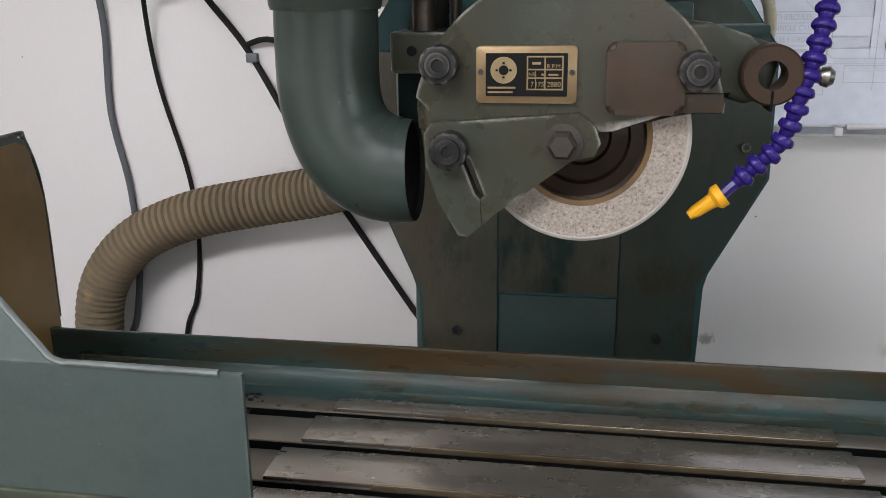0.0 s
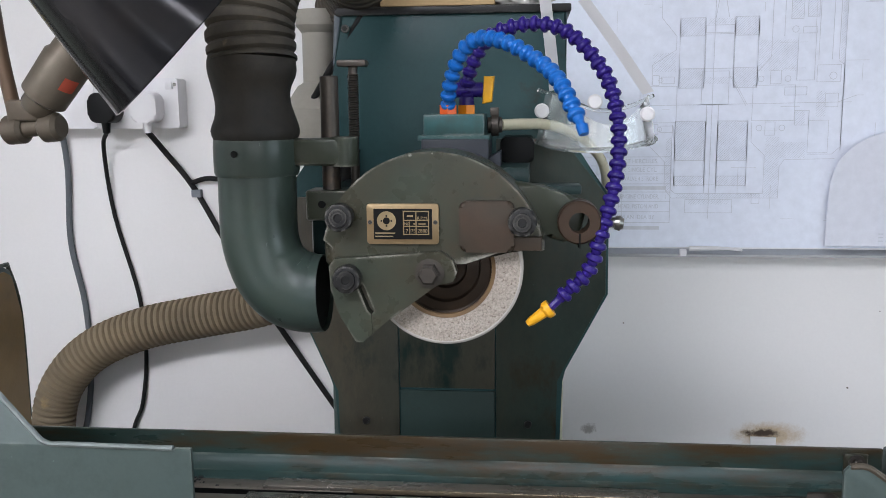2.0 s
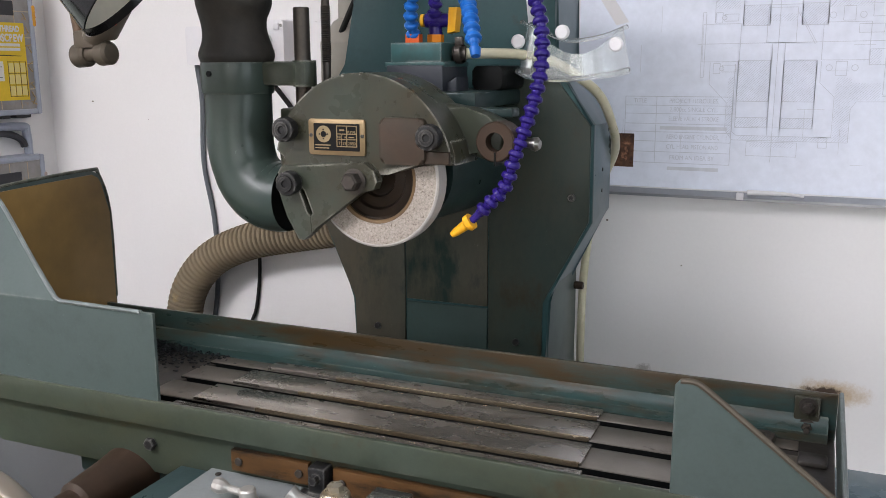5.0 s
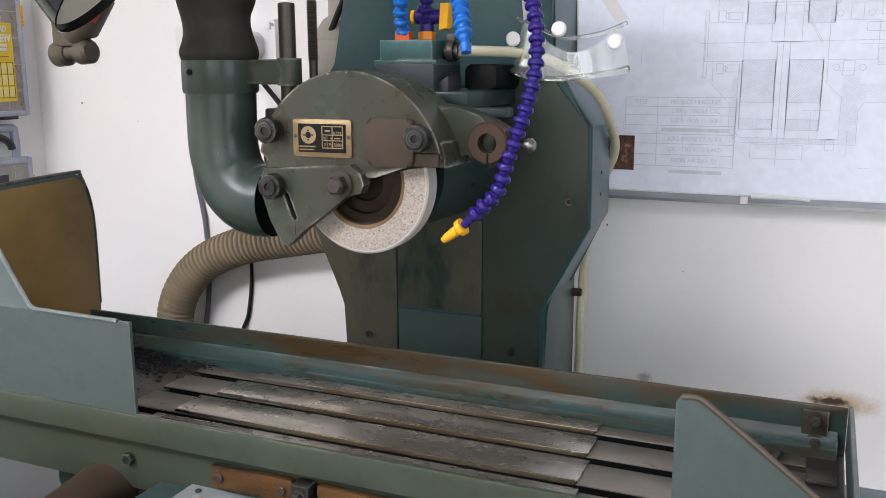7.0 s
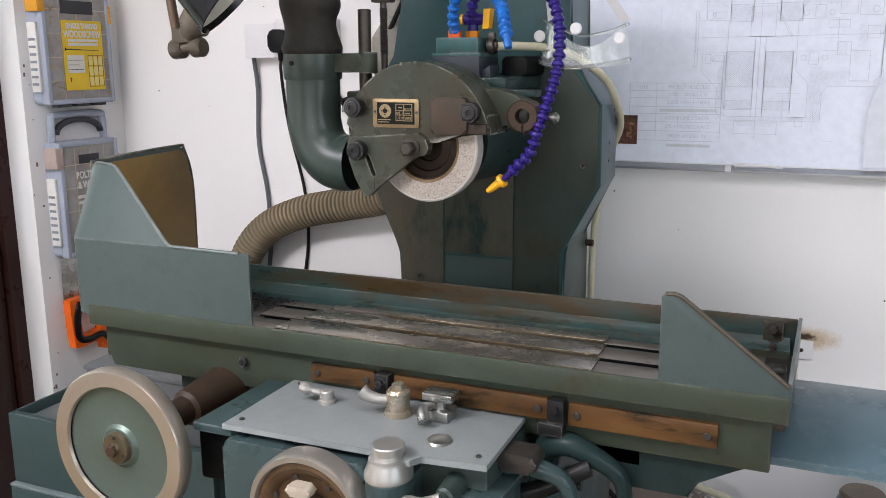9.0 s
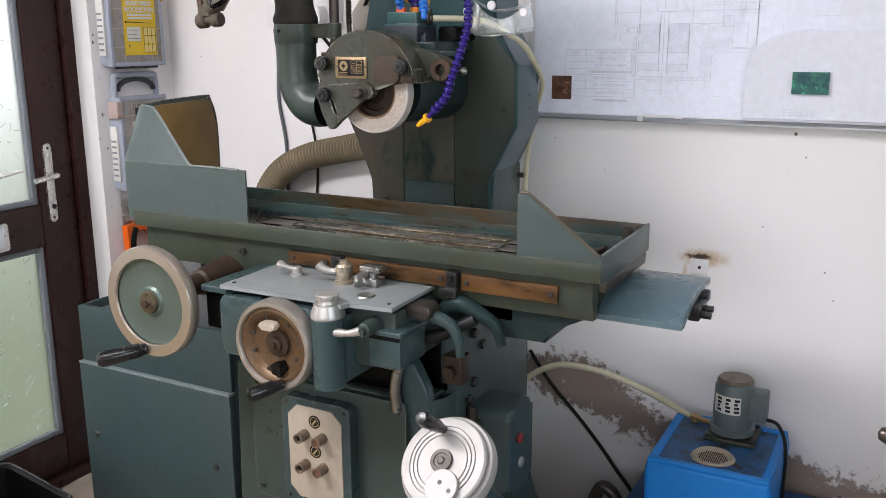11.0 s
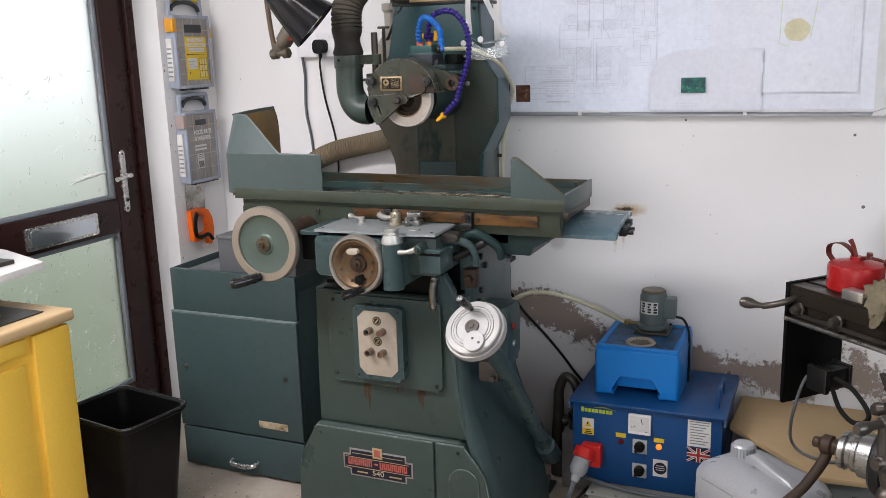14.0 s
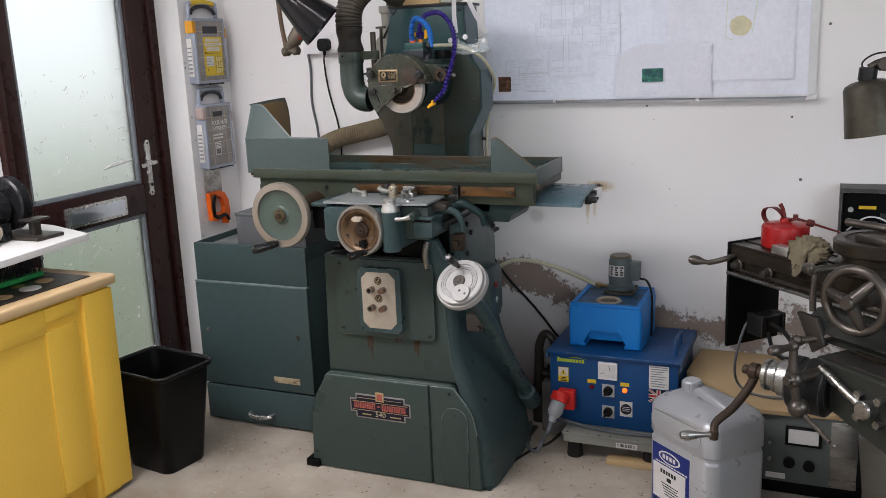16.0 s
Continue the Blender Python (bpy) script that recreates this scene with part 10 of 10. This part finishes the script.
REDCAN = mat("glossy_red_paint", (0.36, 0.012, 0.013), 0.3, other=(0.27, 0.012, 0.012), scale=9, spots=(0.16, 0.02, 0.015), spot_at=0.7, bump=0.04, worn=(0.25, 0.1, 0.08))
oc = mthing("oil_can", (0.10, 0.02, 0.836), "glossy red metal oil can with a long spout", "oil can")
bm = B()
c = Vector((0.12, 0.02, 0.8365))
bm_lathe(bm, [(0, 0), (0.067, 0), (0.07, 0.004), (0.0705, 0.062), (0.068, 0.067), (0.062, 0.07), (0.03, 0.076), (0.017, 0.078), (0.016, 0.088), (0, 0.088)], c, (0, 0, 1), 40)
mpart("can_body", bm, REDCAN, oc)
bm = B()
path = smooth_path([c + Vector(q_) for q_ in ((-0.066, 0, 0.055), (-0.092, 0, 0.078), (-0.088, 0, 0.104), (-0.05, 0, 0.114), (-0.014, 0, 0.098), (-0.004, 0, 0.078))], 6)
strap = []
for i, q_ in enumerate(path):
    t_ = (path[min(i + 1, len(path) - 1)] - path[max(i - 1, 0)]).normalized()
    n_ = Vector((-t_.z, 0, t_.x)) * 0.0012
    strap.append([bm.verts.new(q_ + n_ * a_ + Vector((0, b_ * 0.009, 0))) for a_, b_ in ((-1, -1), (1, -1), (1, 1), (-1, 1))])
for r0, r1 in zip(strap, strap[1:]):
    for k in range(4):
        bm.faces.new((r0[k], r0[(k + 1) % 4], r1[(k + 1) % 4], r1[k]))
mpart("can_handle", bm, mat("dull_red_strap", (0.13, 0.016, 0.016), 0.4, other=(0.07, 0.014, 0.012), scale=30), oc, "dull red strap handle")
bm = B()
bm_tube(bm, [c + Vector((0.0, 0, 0.085)), c + Vector((-0.012, 0, 0.112)), c + Vector((-0.024, 0, 0.128))], lambda q: 0.004 + 0.003 * q, 10, 4)
bm_tube(bm, [c + Vector((0.0, 0, 0.08)), c + Vector((0.05, 0, 0.092)), c + Vector((0.14, 0, 0.085)), c + Vector((0.24, -0.01, 0.08))], lambda q: 0.0055 - 0.003 * q, 12, 4)
bm_cyl(bm, c + Vector((0.09, 0, 0.089)), c + Vector((0.108, 0, 0.088)), 0.011, seg=14, bevel=0.002)
bm_cyl(bm, c + Vector((0.04, 0, 0.088)), c + Vector((0.04, 0, 0.105)), 0.008, seg=12)
mpart("spout", bm, mat("dark_worn_red", (0.14, 0.014, 0.012), 0.35, other=(0.05, 0.02, 0.016), scale=40, mix=0.95, worn=(0.2, 0.17, 0.15)), oc, "dark worn red spout")
bm = B()
bm_lathe(bm, [(0.0705, 0.03), (0.0705, 0.042)], c, (0, 0, 1), 8, (-66, -38))
mpart("can_label", bm, STEEL_DARK, oc)
ab = mthing("alloy_block", (0.2, -0.05, 0.836), "small bright alloy block on the mill table", "metal block")
bm = B()
bm_box(bm, 0.17, 0.235, -0.082, -0.045, 0.8365, 0.862, 0.0015)
mpart("block", bm, ALU, ab)
rg = mthing("oily_rag", (0.3, -0.06, 0.836), "crumpled dirty beige rag on the mill table", "rag")
bm = B()
bmesh.ops.create_icosphere(bm, subdivisions=5, radius=1.0)
for v in bm.verts:
    q = v.co.copy()
    f = 1.1 + 0.45 * noise.noise(q * 1.7 + Vector((3, 1, 2))) - 0.55 * abs(noise.noise(q * 2.6 + Vector((1, 5, 2)))) - 0.3 * abs(noise.noise(q * 5.5)) + 0.05 * noise.noise(q * 14.0)
    v.co = Vector((q.x * 0.06, q.y * 0.052, q.z * 0.042)) * f + Vector((0.30, -0.06, 0.868))
    if v.co.y > -0.085:
        v.co.z = max(v.co.z, 0.8368)
    else:
        v.co.z -= 0.06 * min(1.0, (-0.085 - v.co.y) / 0.03)
mpart("cloth", bm, mat("dirty_beige_cloth", (0.20, 0.17, 0.11), 0.95, other=(0.09, 0.075, 0.05), scale=18, mix=0.95, grain=200, bump=0.4), rg, crease=85)
cable([MM @ Vector((0.034, -0.01, 0.572)), (1.150, 0.855, 0.565), (1.129, 0.85, 0.494), (1.118, 0.86, 0.42), (1.122, 0.91, 0.345), (1.16, 0.905, 0.312), (1.241, 0.887, 0.3085), (1.35, 0.91, 0.3085)], 0.0045, GREY_CABLE, "grey motor cable looping over the chipboard")
cable([MM @ Vector((0.094, 0.0, 0.58)), MM @ Vector((0.17, -0.02, 0.578)), MM @ Vector((0.25, -0.05, 0.55)), MM @ Vector((0.27, -0.08, 0.535)), MM @ Vector((0.24, -0.09, 0.525)), MM @ Vector((0.17, -0.06, 0.53)), MM @ Vector((0.097, -0.01, 0.55))], 0.0065, BLACK_RUBBER, "thick black looped motor cable")

# open control box on the wall
eb = thing("control_box", (1.62, 1.3, 0.78), "open grey electrical control box with dark circuit boards", "control box")
bm = B()
for a in ((1.412, 1.42, 1.25, 1.36, 0.66, 0.955), (1.89, 1.90, 1.25, 1.36, 0.66, 0.955), (1.42, 1.89, 1.25, 1.36, 0.94, 0.955), (1.42, 1.89, 1.25, 1.36, 0.66, 0.675), (1.42, 1.89, 1.35, 1.3598, 0.675, 0.94)):
    bm_box(bm, *a)
part("case", bm, mat("dark_grey_case", (0.06, 0.06, 0.058), 0.5, scale=10, worn=(0.3, 0.29, 0.27)), eb)
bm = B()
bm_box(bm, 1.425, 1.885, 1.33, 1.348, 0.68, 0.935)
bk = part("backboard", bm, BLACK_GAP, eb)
random.seed(6)
for k in range(12):
    x, z = random.uniform(1.46, 1.80), random.uniform(0.70, 0.89)
    m = random.choice((CASE_DARK, MG, STEEL_DARK, BROWN_METAL))
    box_part("component", (x, x + random.uniform(0.015, 0.06), 1.305, 1.33, z, z + random.uniform(0.008, 0.03)), m, bk, 0.001)
box_part("yellow_strip", (1.475, 1.53, 1.302, 1.306, 0.875, 0.886), YLABEL, bk, 0)
cyl_part("round_tag", (1.45, 1.306, 0.872), (1.45, 1.302, 0.872), 0.009, WLABEL, bk, seg=16)
cable([(1.44, 1.29, 0.80), (1.50, 1.28, 0.85), (1.56, 1.28, 0.84), (1.62, 1.29, 0.78)], 0.003, WHITE_PLASTIC, "thin white wire across the control box")
# second work lamp
l2 = thing("mill_lamp", (1.478, 0.9, 1.2), "dull grey-brown metal bell work lamp", "lamp")
LX, LZ = 1.462, 1.338
bm = B()
bm_lathe(bm, [(0.022, 0.0), (0.045, -0.004), (0.062, -0.012), (0.069, -0.024), (0.071, -0.06), (0.08, -0.165), (0.0785, -0.165), (0.069, -0.06), (0.06, -0.014), (0, -0.006)], (LX, 0.9, LZ), (-0.16, 0.05, 1), 40)
part("shade", bm, mat("dull_brown_shade", (0.085, 0.078, 0.058), 0.42, metal=0.4, other=(0.035, 0.028, 0.02), scale=14, mix=0.9, spots=(0.16, 0.14, 0.1), spot_at=0.68), l2)
bm = B()
bm_cyl(bm, (LX, 0.9, LZ - 0.004), (LX + 0.003, 0.9, LZ + 0.036), 0.026, seg=20, bevel=0.003)
part("cap", bm, BLACK_STEEL, l2)
bm = B()
bm_tube(bm, [(LX + 0.003, 0.9, LZ + 0.034), (LX + 0.03, 0.9, LZ + 0.05), (LX + 0.06, 0.9, LZ + 0.06), (1.75, 0.95, 1.7), (1.8, 1.355, 1.75)], 0.011, 12, 5)
bm_cyl(bm, (LX + 0.045, 0.88, LZ + 0.045), (LX + 0.045, 0.92, LZ + 0.045), 0.02, seg=18, bevel=0.003)
part("arm", bm, STEEL_DARK, l2)
bm = B()
bm_tube(bm, [(LX - 0.012, 0.9, LZ + 0.032), (LX - 0.014, 0.9, LZ + 0.052), (LX + 0.02, 0.9, LZ + 0.075), (LX + 0.09, 0.9, LZ + 0.08)], 0.0026, 8, 5)
part("flex", bm, BLACK_RUBBER, l2)

# ---------------------------------------------------------------- loose dirt on the floor
def floor_litter(name, n, seed, material, size, spots, label):
    """Flakes and crumbs scattered round a few places, lying on the concrete."""
    random.seed(seed)
    vs, fs = [], []
    for k in range(n):
        cx, cy, sx, sy = spots[k % len(spots)]
        x, y, s = random.gauss(cx, sx), random.gauss(cy, sy), size * random.uniform(0.4, 1.6)
        if y > 1.35 or x < -1.4 or (x < WX and y > 1.0):
            continue
        a, h = random.uniform(0, 6.28), s * random.uniform(0.15, 0.5)
        b = len(vs)
        m = random.choice((4, 5))
        ring = [(math.cos(a + 6.283 * i / m) * s * random.uniform(0.5, 1.0), math.sin(a + 6.283 * i / m) * s * random.uniform(0.5, 1.0)) for i in range(m)]
        vs += [(x + p, y + q, 0.0004) for p, q in ring] + [(x + p * 0.8, y + q * 0.8, 0.0004 + h) for p, q in ring]
        fs += [tuple(b + m + i for i in range(m))] + [(b + i, b + (i + 1) % m, b + m + (i + 1) % m, b + m + i) for i in range(m)]
    me = bpy.data.meshes.new(name)
    me.from_pydata(vs, [], fs)
    me.materials.append(material)
    return tagged(new(name, me), label, "debris", kind="stuff")


floor_litter("paint_flakes", 700, 4, mat("pale_flake", (0.5, 0.44, 0.37), 0.9, other=(0.33, 0.28, 0.23), scale=40), 0.0034, ((0.6, 1.28, 0.6, 0.05), (-0.95, 0.9, 0.2, 0.25), (0.0, 0.3, 0.6, 0.25), (0.6, 0.75, 0.2, 0.12), (-0.5, 0.45, 0.3, 0.15)), "pale paint flakes and crumbs on the floor")
floor_litter("dark_crumbs", 260, 5, mat("dark_crumb", (0.13, 0.105, 0.082), 0.9, other=(0.2, 0.165, 0.13), scale=40), 0.0032, ((0.45, 0.72, 0.15, 0.15), (-0.4, 0.5, 0.3, 0.12), (0.1, 0.35, 0.5, 0.2), (-1.0, 0.6, 0.25, 0.3), (0.9, 0.7, 0.3, 0.1)), "dark swarf and dirt crumbs on the floor")
